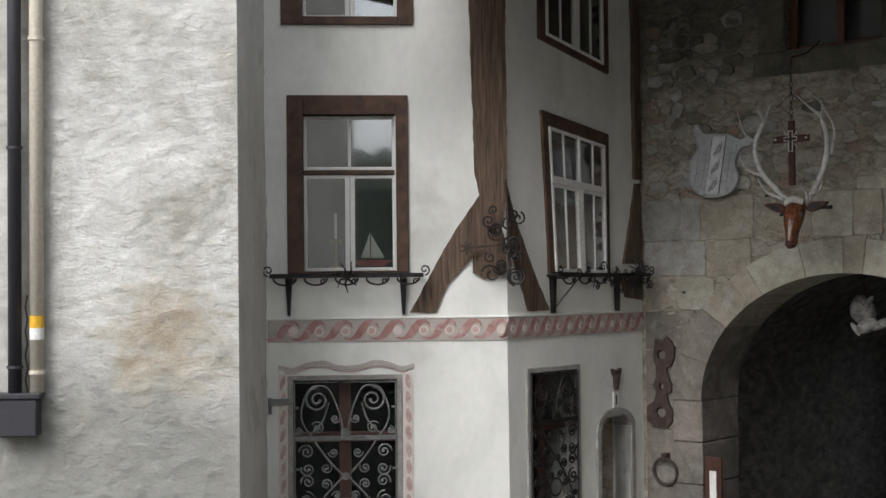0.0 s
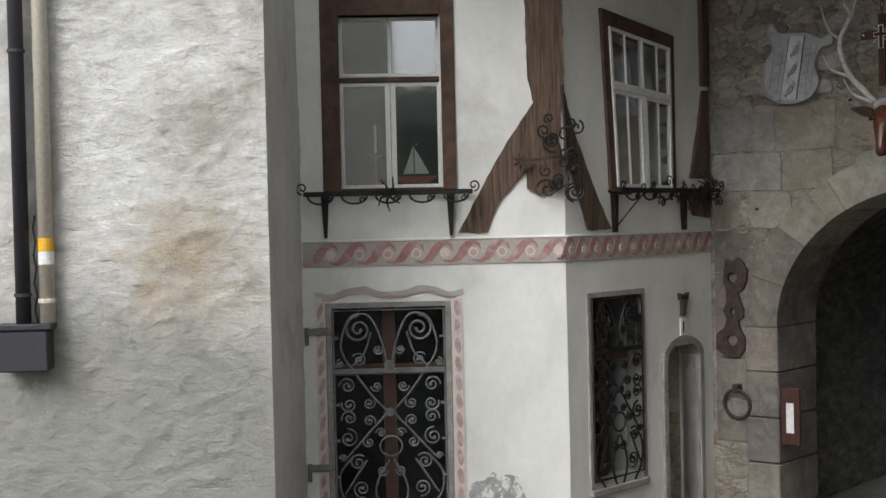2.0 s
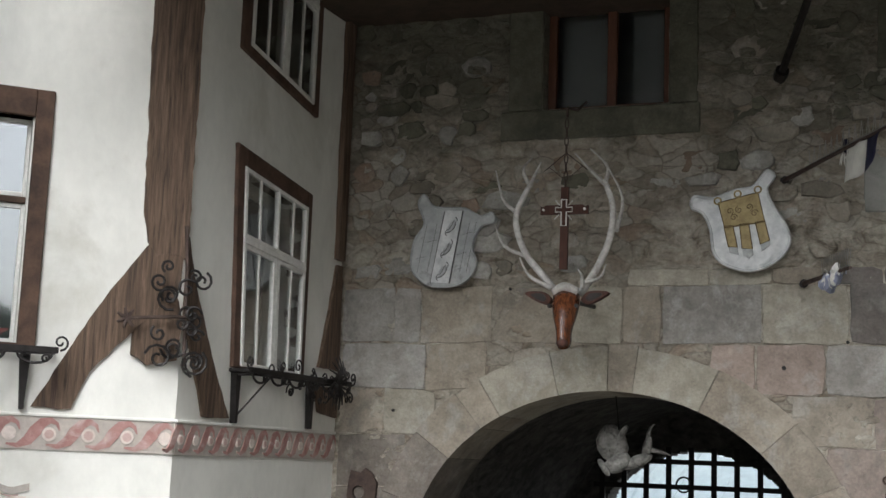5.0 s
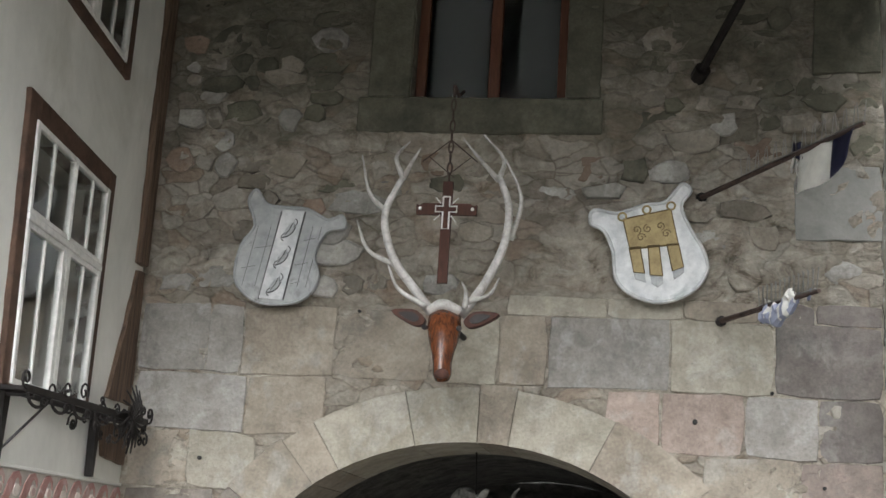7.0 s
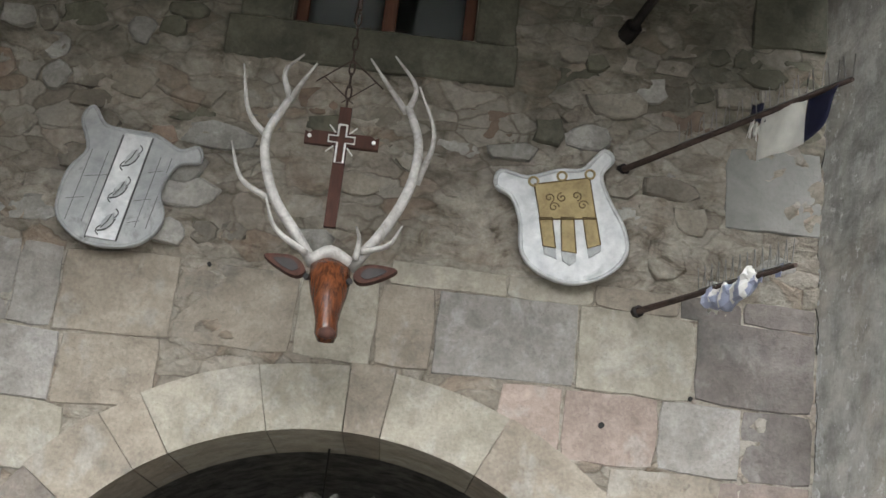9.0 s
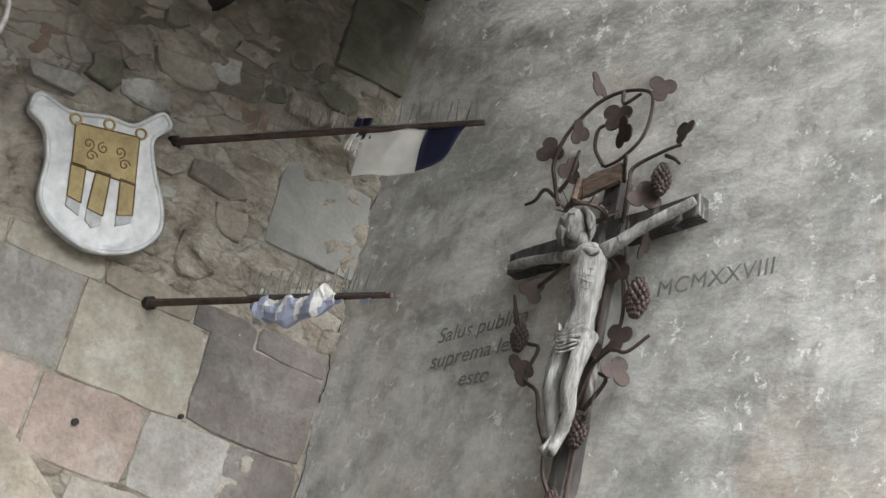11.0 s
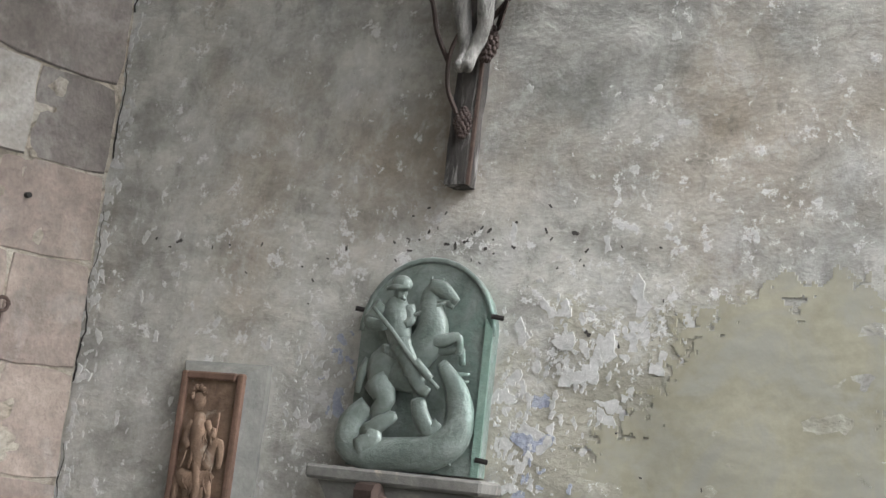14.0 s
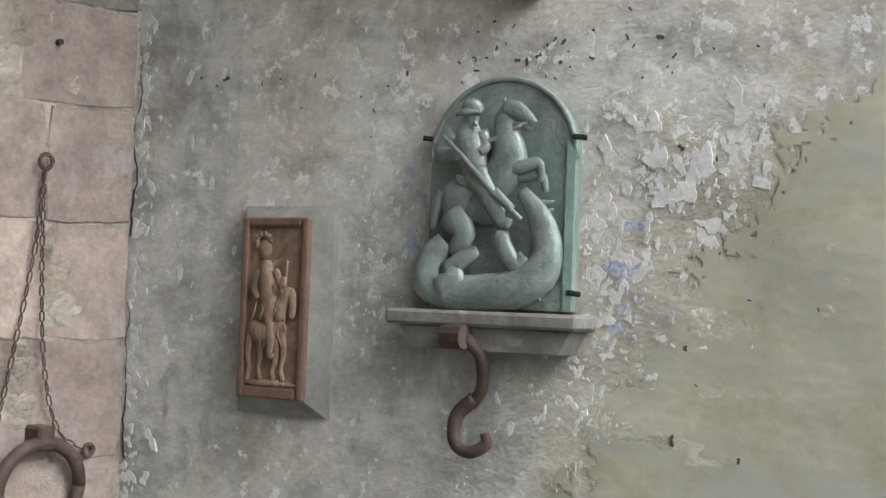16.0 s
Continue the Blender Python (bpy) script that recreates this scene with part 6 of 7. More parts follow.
def statue():
    bm = bmesh.new()
    limb(bm, [(1.80, -0.22, 4.43, 0.05), (1.82, -0.24, 4.38, 0.095), (1.83, -0.25, 4.28, 0.098), (1.845, -0.25, 4.18, 0.072), (1.845, -0.25, 4.10, 0.066), (1.835, -0.25, 4.02, 0.092), (1.83, -0.25, 3.96, 0.085)], 14)
    limb(bm, [(1.785, -0.24, 4.02, 0.058), (1.785, -0.29, 3.82, 0.044), (1.80, -0.27, 3.68, 0.04), (1.815, -0.25, 3.58, 0.03), (1.81, -0.29, 3.51, 0.028)], 10)
    limb(bm, [(1.885, -0.24, 4.02, 0.058), (1.895, -0.30, 3.82, 0.043), (1.885, -0.27, 3.67, 0.034), (1.84, -0.25, 3.58, 0.03), (1.845, -0.29, 3.51, 0.028)], 10)
    limb(bm, [(1.77, -0.23, 4.40, 0.045), (1.64, -0.22, 4.42, 0.034), (1.50, -0.20, 4.44, 0.028), (1.36, -0.18, 4.45, 0.03), (1.30, -0.17, 4.455, 0.022)], 9)
    limb(bm, [(1.87, -0.23, 4.40, 0.045), (1.98, -0.22, 4.46, 0.036), (2.10, -0.20, 4.53, 0.030), (2.20, -0.18, 4.58, 0.028), (2.25, -0.17, 4.61, 0.022)], 9)
    limb(bm, [(1.79, -0.24, 4.43, 0.04), (1.765, -0.27, 4.49, 0.04)], 9)
    lump(bm, (1.745, -0.29, 4.525), 0.068, (0.78, 0.85, 1.15), 0.25, 0.05)
    limb(bm, [(1.738, -0.345, 4.545, 0.010), (1.732, -0.362, 4.515, 0.013)], 6)
    for s in (-1, 1):
        limb(bm, [(1.738 + s * 0.012, -0.345, 4.552, 0.007), (1.74 + s * 0.035, -0.335, 4.55, 0.007)], 6)
        limb(bm, [(1.735 + s * 0.015, -0.335, 4.50, 0.014), (1.735 + s * 0.02, -0.33, 4.47, 0.010)], 6)
    limb(bm, [(1.732, -0.335, 4.485, 0.020), (1.728, -0.335, 4.435, 0.007)], 7)
    for k in range(4):
        limb(bm, [(1.775, -0.30, 4.05 - 0.02 * k, 0.013), (1.83, -0.322, 4.00 - 0.012 * k, 0.018), (1.90, -0.30, 4.06 - 0.03 * k, 0.013)], 7)
    for k in range(7):
        limb(bm, [(1.778 + 0.004 * k, -0.305 - 0.004 * (k % 2), 4.055 - 0.016 * k, 0.006), (1.82, -0.332 - 0.004 * (k % 2), 4.005 - 0.016 * k, 0.008), (1.895, -0.305, 4.055 - 0.020 * k, 0.006)], 6)
    for k in range(4):
        for s in (-1, 1):
            limb(bm, [(1.828 + s * 0.025, -0.316, 4.31 - 0.030 * k, 0.003), (1.828 + s * 0.05, -0.306, 4.295 - 0.030 * k, 0.0035), (1.828 + s * 0.07, -0.285, 4.295 - 0.030 * k, 0.003)], 6)
    for s in (-1, 1):
        limb(bm, [(1.825 + s * 0.015, -0.305, 4.385, 0.012), (1.825 + s * 0.05, -0.30, 4.37, 0.024), (1.825 + s * 0.075, -0.285, 4.385, 0.012)], 7)
    rnd = random.Random(8)
    for k in range(22):
        a = math.radians(-8 + 205 * k / 21)
        x, y = 1.75 + 0.062 * math.cos(a), -0.285 + 0.06 * math.sin(a)
        d = rnd.uniform(0.05, 0.12)
        limb(bm, [(1.75 + 0.02 * math.cos(a), -0.285 + 0.02 * math.sin(a), 4.60, 0.016), (x, y, 4.565, 0.018), (x + 0.015 * math.cos(a), y + 0.01 * math.sin(a), 4.56 - d * 0.6, 0.015), (x + rnd.uniform(-0.02, 0.02), y + 0.01, 4.56 - d, 0.007)], 6)
    for v in bm.verts:
        v.co += 0.006 * noise.noise_vector(v.co * 22)
    return bm


figure = solid("statue", statue(), STATUE, RIGHT @ Matrix.Translation((-0.03, 0.02, 0.0)), "weathered pale carved wooden figure on the cross", "statue", smooth=True)
crown = solid("thorn_crown", bmesh.new(), RUST, RIGHT, "rusty wire crown of thorns", "crown")
bm = bmesh.new()
rnd = random.Random(4)
for k in range(16):
    a = 2 * math.pi * k / 16
    p = Vector((1.765 + 0.085 * math.cos(a), -0.27 + 0.08 * math.sin(a), 4.575))
    tube([p, p + Vector((0.07 * math.cos(a) + rnd.uniform(-0.02, 0.02), 0.05 * math.sin(a), rnd.uniform(0.0, 0.07)))], 0.005, bm, 4, tip=0.4)
tube([(1.765 + 0.088 * math.cos(a), -0.27 + 0.082 * math.sin(a), 4.575) for a in np.linspace(0, 2 * math.pi, 17)], 0.012, bm, 6)
bm.to_mesh(crown.data)
bm.free()

# iron vine
VINE = surface("brown_sheet_iron", (0.03, 0.021, 0.018), (0.075, 0.052, 0.044), 16, 70, 0.75, 0.2, relief=0.002)
vine = thing("iron_vine", RIGHT, "brown wrought-iron hop vine winding round the cross", "vine")
for pts in ([(1.44, 4.76), (1.40, 4.90), (1.38, 4.99), (1.41, 5.14), (1.53, 5.28), (1.67, 5.32), (1.84, 5.27), (1.89, 5.16), (1.87, 5.01), (1.76, 4.93), (1.66, 4.92)], [(1.66, 4.92), (1.61, 5.01), (1.61, 5.11), (1.66, 5.14)],
            [(1.83, 4.60), (1.84, 4.78), (1.85, 4.86), (1.98, 4.92), (2.06, 4.95)], [(1.44, 4.78), (1.36, 4.85), (1.31, 4.80), (1.24, 4.80)],
            [(1.51, 4.69), (1.68, 4.50), (1.86, 4.38), (1.91, 4.22), (1.89, 4.08), (1.80, 3.97), (1.74, 3.75)], [(1.79, 3.94), (1.90, 4.00), (1.98, 3.98), (2.07, 4.05)],
            [(1.64, 3.60), (1.59, 3.71), (1.55, 3.84), (1.45, 3.92), (1.48, 4.06), (1.40, 4.10), (1.36, 4.20)], [(1.70, 3.40), (1.66, 3.50), (1.66, 3.64), (1.72, 3.78)],
            [(1.42, 4.35), (1.52, 4.40), (1.60, 4.46)], [(1.80, 3.75), (1.90, 3.86), (1.86, 3.90)], [(1.95, 4.24), (1.92, 4.32), (1.89, 4.45), (1.86, 4.6)], [(2.0, 4.90), (2.06, 4.86), (2.09, 4.83)],
            [(1.70, 5.30), (1.73, 5.22), (1.82, 5.25)], [(1.43, 4.83), (1.50, 4.90), (1.52, 5.02)]):
    part("tendril", tube(curve([(u, -0.10 - 0.02 * math.sin(i), z) for i, (u, z) in enumerate(pts)], 6), 0.0105, sides=6, tip=0.7), VINE, vine)


def leaf(u, z, r, turn, tilt):
    outline = []
    for k in range(24):
        a = 2 * math.pi * k / 24
        rr = r * (0.55 + 0.45 * abs(math.cos(1.5 * a)))
        outline.append((rr * math.cos(a), rr * math.sin(a)))
    bm = prism(outline, -0.003, 0.003)
    bmesh.ops.transform(bm, matrix=Matrix.Translation((u, -0.12, z)) @ Euler((tilt, 0.3 * math.sin(u * 9), turn)).to_matrix().to_4x4() @ Matrix.Rotation(turn, 4, "Y"), verts=bm.verts[:])
    return bm


for k, (u, z) in enumerate([(1.34, 5.06), (1.50, 5.12), (1.76, 5.06), (1.93, 5.25), (1.56, 5.36), (2.09, 4.99), (1.94, 4.70), (1.98, 4.46), (1.87, 4.36), (1.41, 4.33), (1.34, 4.23), (1.93, 4.05), (1.95, 3.90), (1.85, 3.75), (1.70, 5.16), (1.49, 4.92),
                            (1.80, 4.86), (1.78, 4.02), (1.44, 3.95), (1.53, 4.72)]):
    part("leaf", leaf(u, z, (0.072, 0.064, 0.08, 0.068)[k % 4], 0.5 + 1.1 * k, 0.25 * math.sin(k * 2.0)), VINE, vine)
for u, z, r in ((2.01, 4.77, 0.06), (1.99, 4.22, 0.07), (1.39, 4.11, 0.055), (1.80, 3.66, 0.06), (1.74, 3.36, 0.045)):
    cone = bmesh.new()
    for j in range(9):
        for i in range(8):
            a, h = 2 * math.pi * (i + 0.5 * (j % 2)) / 8, j / 8
            w = r * math.sin(math.pi * (0.12 + 0.8 * h)) * 0.75
            lump(cone, (u + 0.8 * w * math.cos(a), -0.12 + 0.8 * w * math.sin(a), z - r * 1.1 + 2.2 * r * h), r * 0.2, (1, 1, 1.2), 0, 0.0, 1)
    part("hop_cone", cone, VINE, vine, "ribbed hop cone")

# painted writing
LETTER = surface("faded_grey_paint", (0.12, 0.12, 0.11), (0.20, 0.195, 0.18), 14, 60, 0.9, stain=(0.32, 0.315, 0.29), stain_scale=9, stain_at=(0.58, 0.72))


def writing(text, u, z, size, rise, label, shear=0.22, space=1.0):
    c = bpy.data.curves.new("writing", "FONT")
    c.body, c.size, c.shear, c.extrude, c.space_character = text, size, shear, 0.001, space
    c.materials.append(LETTER)
    ob = new("wall_writing", c)
    y = -max(right_relief(u + 0.05 * k, z) for k in range(14)) - 0.009
    ob.matrix_world = RIGHT @ Matrix.Translation((u, y, z)) @ Matrix.Rotation(-rise, 4, "Y") @ Matrix.Rotation(math.pi / 2, 4, "X")
    return tagged(ob, label, "writing", "wall writing")


writing("Salus publica", 0.775, 4.185, 0.108, 0.10, "faded painted words Salus publica on the wall")
writing("suprema lex", 0.765, 4.055, 0.108, 0.10, "faded painted words suprema lex on the wall")
writing("esto", 0.965, 3.955, 0.108, 0.05, "faded painted word esto on the wall")
writing("MCMXXVIII", 2.0, 4.265, 0.105, 0.06, "faded painted Roman numerals on the wall", 0.1, 1.05)

# smooth ochre patch and flakes of lime
OCHRE = surface("ochre_plaster", (0.27, 0.255, 0.19), (0.42, 0.40, 0.305), 2.6, 34, relief=0.0016, stain=(0.31, 0.305, 0.26), stain_scale=3.4, stain_at=(0.46, 0.62), grain=0.25)


def in_poly(u, z, poly):
    inside = False
    for (x0, z0), (x1, z1) in zip(poly, poly[1:] + poly[:1]):
        if (z0 > z) != (z1 > z) and u < (x1 - x0) * (z - z0) / (z1 - z0) + x0:
            inside = not inside
    return inside


PATCH = [(1.95, 0.0), (1.92, 1.5), (2.0, 1.78), (2.16, 1.96), (2.24, 2.23), (2.5, 2.43), (2.58, 2.68), (2.75, 2.79), (3.06, 2.83), (3.25, 2.81), (3.24, 0.0)]
me = rough_wall(1.8, 3.4, 0.6, 2.9, 0.02, 0.009, lambda u, z: 0.7 * right_relief(u, z) + 0.3 * 0.018 * fbm(u, z, 0.9, 3, 9.1) - 0.45 * 0.009 * fbm(u * 0.55, z * 1.5, 5.0, 4, 4.4) + 0.0022,
                inside=lambda u, z: not in_poly(u + 0.10 * fbm(u, z, 9, 6) + 0.09 * fbm(u, z, 34, 4, 2), z + 0.10 * fbm(u, z, 9, 6, 3) + 0.09 * fbm(u, z, 34, 4, 5), PATCH))
patch = wall_object("trim_plaster_patch", me, OCHRE, RIGHT, "smooth ochre plaster patch on the wall")
LIME = surface("lime_flakes", (0.44, 0.44, 0.42), (0.66, 0.66, 0.64), 20, 80, relief=0.002)
BLUE = surface("old_blue_wash", (0.30, 0.33, 0.42), (0.42, 0.44, 0.50), 20, 80)


def flakes(spots, n, seed, mat, label, size=(0.008, 0.045)):
    rnd = random.Random(seed)
    verts, faces = [], []
    for _ in range(n):
        cu, cz, su, sz = rnd.choice(spots)
        u, z, r = rnd.gauss(cu, su), rnd.gauss(cz, sz), size[0] + (size[1] - size[0]) * rnd.random() ** 3
        m = 14
        y = -right_relief(u, z) - 0.0012 - 0.0015 * rnd.random()
        base = len(verts)
        turn, long = rnd.uniform(0, 6.28), rnd.uniform(0.25, 0.75)
        rr = [r * rnd.uniform(0.55, 1.15) * (1 + long * math.cos(2 * (2 * math.pi * k / m - turn))) for k in range(m)]
        for lift in (0.0, 0.010):
            verts += [(u + rr[k] * math.cos(2 * math.pi * k / m), y + lift, z + 1.15 * rr[k] * math.sin(2 * math.pi * k / m)) for k in range(m)]
        faces.append(list(range(base, base + m)))
        faces += [(base + k, base + m + k, base + m + (k + 1) % m, base + (k + 1) % m) for k in range(m)]
    me = bpy.data.meshes.new("flakes")
    me.from_pydata(verts, [], faces)
    me.materials.append(mat)
    ob = new("plaster_flakes", me)
    ob.matrix_world = RIGHT
    return tagged(ob, label, "flakes", kind="stuff")


flakes([(2.08, 2.55, 0.10, 0.12), (2.2, 2.45, 0.12, 0.10), (2.02, 2.3, 0.06, 0.12), (2.35, 2.6, 0.12, 0.08)], 150, 1, LIME, "white flakes of lime on the plaster", (0.005, 0.042))
flakes([(1.15, 2.5, 0.12, 0.12), (1.05, 2.2, 0.1, 0.2), (0.35, 2.6, 0.2, 0.5), (1.9, 1.9, 0.25, 0.15), (2.2, 3.3, 0.5, 0.3), (1.2, 1.5, 0.4, 0.2)], 260, 2, LIME, "small white flakes of lime on the plaster", (0.003, 0.024))
flakes([(0.06, 2.6, 0.03, 0.8), (0.05, 1.6, 0.03, 0.4), (0.03, 3.4, 0.02, 0.6)], 190, 3, LIME, "flaking lime along the wall corner", (0.008, 0.03))
flakes([(1.28, 2.42, 0.05, 0.08), (2.1, 2.2, 0.06, 0.1)], 26, 4, BLUE, "traces of blue wash on the plaster", (0.01, 0.045))
flakes([(2.05, 2.4, 0.09, 0.2), (2.0, 2.0, 0.12, 0.15), (2.25, 2.55, 0.16, 0.12), (1.2, 2.35, 0.08, 0.2)], 280, 6, LIME, "fine white crumbs of lime on the plaster", (0.003, 0.017))
# flat dark chips paint the shadow inside small pits
PIT = plain("pit_shadow", (0.06, 0.055, 0.05), 0.95)
flakes([(1.7, 2.98, 0.2, 0.05), (2.2, 2.95, 0.25, 0.06), (2.6, 2.2, 0.3, 0.35), (1.0, 2.9, 0.4, 0.1)], 70, 5, PIT, "small dark pits in the plaster", (0.004, 0.012))

# terracotta relief
TERRA = surface("terracotta", (0.12, 0.08, 0.055), (0.29, 0.195, 0.135), 12, 50, 0.85, relief=0.004, stain=(0.30, 0.25, 0.20), stain_scale=9, stain_at=(0.56, 0.70))
TERRA_DARK = surface("terracotta_frame", (0.09, 0.055, 0.04), (0.20, 0.12, 0.085), 10, 50, 0.8, relief=0.004)
CEMENT = surface("grey_cement", (0.15, 0.15, 0.14), (0.27, 0.27, 0.245), 6, 50, relief=0.004)
FLAT = RIGHT @ Matrix.Diagonal((1, 0.55, 1, 1))
tc = thing("terracotta_relief", FLAT @ Matrix.Translation((0.022, 0, -0.006)), "brown terracotta relief panel in a sloping cement frame", "relief")
bm = bmesh.new()
o, i = [(0.56, 1.73), (0.955, 1.73), (0.955, 2.475), (0.56, 2.475)], [(0.60, 1.79), (0.88, 1.79), (0.88, 2.43), (0.60, 2.43)]
ov, mv, iv = [bm.verts.new((x, 0.03, z)) for x, z in o], [bm.verts.new((x, -0.035, z)) for x, z in o], [bm.verts.new((x, -0.11, z)) for x, z in i]
for a, b in ((ov, mv), (mv, iv)):
    for k in range(4):
        bm.faces.new((a[k], a[(k + 1) % 4], b[(k + 1) % 4], b[k]))
bm.faces.new(iv)
bmesh.ops.recalc_face_normals(bm, faces=bm.faces[:])
part("cement_frame", bm, CEMENT, tc, "grey cement frame")
part("back_panel", box(0.61, 0.87, -0.118, -0.08, 1.80, 2.42), TERRA, tc)
for q in ((0.60, 0.627, 1.79, 2.43), (0.862, 0.89, 1.79, 2.43), (0.627, 0.855, 2.40, 2.43), (0.627, 0.855, 1.79, 1.83)):
    part("raised_edge", box(q[0], q[1], -0.15, -0.10, q[2], q[3], 0.006), TERRA_DARK, tc)
bm = lump(bmesh.new(), (0.70, -0.135, 2.315), 0.032, (0.9, 0.7, 1.2))
for a in np.linspace(0, 2 * math.pi, 11):
    lump(bm, (0.69 + 0.030 * math.cos(a), -0.14, 2.345 + 0.026 * math.sin(a)), 0.014, (1, 0.8, 1), a, 0.3, 1)
limb(bm, [(0.705, -0.13, 2.27, 0.03), (0.72, -0.145, 2.21, 0.052), (0.735, -0.145, 2.13, 0.050), (0.745, -0.14, 2.06, 0.044)], 10)
limb(bm, [(0.69, -0.15, 2.24, 0.024), (0.665, -0.155, 2.18, 0.02), (0.69, -0.165, 2.14, 0.016)], 8)
limb(bm, [(0.755, -0.15, 2.24, 0.022), (0.79, -0.165, 2.19, 0.018), (0.80, -0.17, 2.22, 0.014)], 8)
limb(bm, [(0.805, -0.15, 2.28, 0.008), (0.80, -0.16, 2.10, 0.008)], 6)
limb(bm, [(0.77, -0.14, 2.07, 0.04), (0.795, -0.15, 2.14, 0.034), (0.825, -0.15, 2.165, 0.026), (0.835, -0.15, 2.11, 0.020), (0.832, -0.15, 2.075, 0.015)], 9)
limb(bm, [(0.655, -0.135, 2.04, 0.040), (0.70, -0.14, 2.02, 0.050), (0.76, -0.14, 2.03, 0.046), (0.795, -0.135, 2.06, 0.036)], 10)
limb(bm, [(0.735, -0.155, 2.09, 0.03), (0.752, -0.165, 2.01, 0.024), (0.748, -0.165, 1.95, 0.018), (0.765, -0.165, 1.94, 0.014)], 8)
for pts in (((0.650, 2.03), (0.640, 1.95), (0.648, 1.90), (0.638, 1.855)), ((0.690, 2.0), (0.700, 1.94), (0.690, 1.90), (0.70, 1.855)), ((0.785, 2.03), (0.80, 1.95), (0.79, 1.90), (0.80, 1.855)), ((0.76, 2.0), (0.765, 1.93), (0.752, 1.89), (0.76, 1.855))):
    limb(bm, [(x, -0.138, z, r) for (x, z), r in zip(pts, (0.026, 0.017, 0.012, 0.014))], 7)
lump(bm, (0.74, -0.125, 1.842), 0.10, (1.1, 0.3, 0.16), 0, 0.4)
rnd = random.Random(21)
for k in range(18):
    q = rnd.random()
    x, z = 0.735 + rnd.gauss(0, 0.022), 2.02 + 0.24 * q
    limb(bm, [(x, -0.162, z, 0.004), (x + rnd.uniform(-0.01, 0.01), -0.175, z - 0.03, 0.006), (x + rnd.uniform(-0.02, 0.02), -0.165, z - 0.065, 0.003)], 5)
part("raised_figure", bm, TERRA, tc, "worn raised figure", smooth=True)

# bronze relief on its shelf
BRONZE = surface("green_bronze", (0.12, 0.15, 0.133), (0.28, 0.325, 0.30), 9, 60, 0.42, 0.25, relief=0.005, stain=(0.13, 0.22, 0.185), stain_scale=3, stain_at=(0.52, 0.75))
bronze = thing("bronze_relief", FLAT @ Matrix.Translation((0.024, 0, -0.008)), "green patinated bronze relief plaque with a rounded top", "relief")
top = [(1.36, 2.14), (1.36, 2.62)] + [(1.625 - 0.265 * math.cos(a), 2.62 + 0.265 * math.sin(a)) for a in np.linspace(0.1, math.pi - 0.1, 17)] + [(1.89, 2.62), (1.89, 2.14)]
part("plaque", prism(top, -0.09, 0.03), BRONZE, bronze)
part("rim", tube([(x, -0.094, z) for x, z in top[1:-1]], 0.010, sides=6), BRONZE, bronze, smooth=True)
part("edge_strip", prism([(1.86, 2.14), (1.89, 2.14), (1.89, 2.64), (1.86, 2.68)], -0.105, -0.085), surface("bright_verdigris", (0.15, 0.24, 0.20), (0.25, 0.34, 0.29), 8, 40, 0.6), bronze, "bright green worn edge")
bm = bmesh.new()
lump(bm, (1.486, -0.15, 2.499), 0.0912, (0.95, 0.75, 1.0), 0.0, 0.06)
limb(bm, [(1.53, -0.162, 2.49, 0.0816), (1.6, -0.169, 2.462, 0.0624), (1.64, -0.166, 2.449, 0.0384)], 10)
limb(bm, [(1.46, -0.183, 2.453, 0.072), (1.506, -0.197, 2.388, 0.0528), (1.47, -0.19, 2.339, 0.0312), (1.52, -0.183, 2.324, 0.0264)], 10)
limb(bm, [(1.41, -0.155, 2.526, 0.0288), (1.386, -0.162, 2.48, 0.024), (1.374, -0.155, 2.407, 0.0144)], 7)
limb(bm, [(1.59, -0.162, 2.526, 0.072), (1.63, -0.169, 2.582, 0.0864), (1.654, -0.172, 2.64, 0.0816), (1.642, -0.169, 2.707, 0.0648), (1.64, -0.169, 2.766, 0.0528), (1.66, -0.169, 2.797, 0.0408)], 12)
limb(bm, [(1.636, -0.183, 2.793, 0.036), (1.68, -0.19, 2.784, 0.0408), (1.718, -0.186, 2.76, 0.0288), (1.742, -0.183, 2.74, 0.0192)], 10)
limb(bm, [(1.706, -0.183, 2.736, 0.0168), (1.73, -0.183, 2.725, 0.0144)], 7)
limb(bm, [(1.634, -0.183, 2.806, 0.012), (1.63, -0.183, 2.83, 0.0048)], 6)
limb(bm, [(1.666, -0.19, 2.802, 0.012), (1.68, -0.183, 2.824, 0.0048)], 6)
limb(bm, [(1.64, -0.197, 2.609, 0.0384), (1.71, -0.204, 2.604, 0.0312), (1.76, -0.197, 2.618, 0.024), (1.774, -0.19, 2.585, 0.0168), (1.766, -0.183, 2.56, 0.0168)], 8)
limb(bm, [(1.65, -0.176, 2.585, 0.0312), (1.72, -0.176, 2.576, 0.0264), (1.77, -0.176, 2.582, 0.0192), (1.786, -0.172, 2.526, 0.0168)], 8)
limb(bm, [(1.616, -0.19, 2.756, 0.0144), (1.66, -0.197, 2.74, 0.0096), (1.72, -0.197, 2.744, 0.0096)], 5)
limb(bm, [(1.57, -0.211, 2.683, 0.012), (1.64, -0.204, 2.71, 0.0096), (1.7, -0.197, 2.74, 0.0096)], 5)
limb(bm, [(1.506, -0.183, 2.751, 0.0384), (1.506, -0.183, 2.714, 0.0672), (1.514, -0.19, 2.67, 0.072), (1.53, -0.19, 2.618, 0.0624), (1.542, -0.19, 2.585, 0.0576)], 12)
lump(bm, (1.516, -0.192, 2.766), 0.0323, (0.85, 0.9, 1.15), 0.0, 0.06)
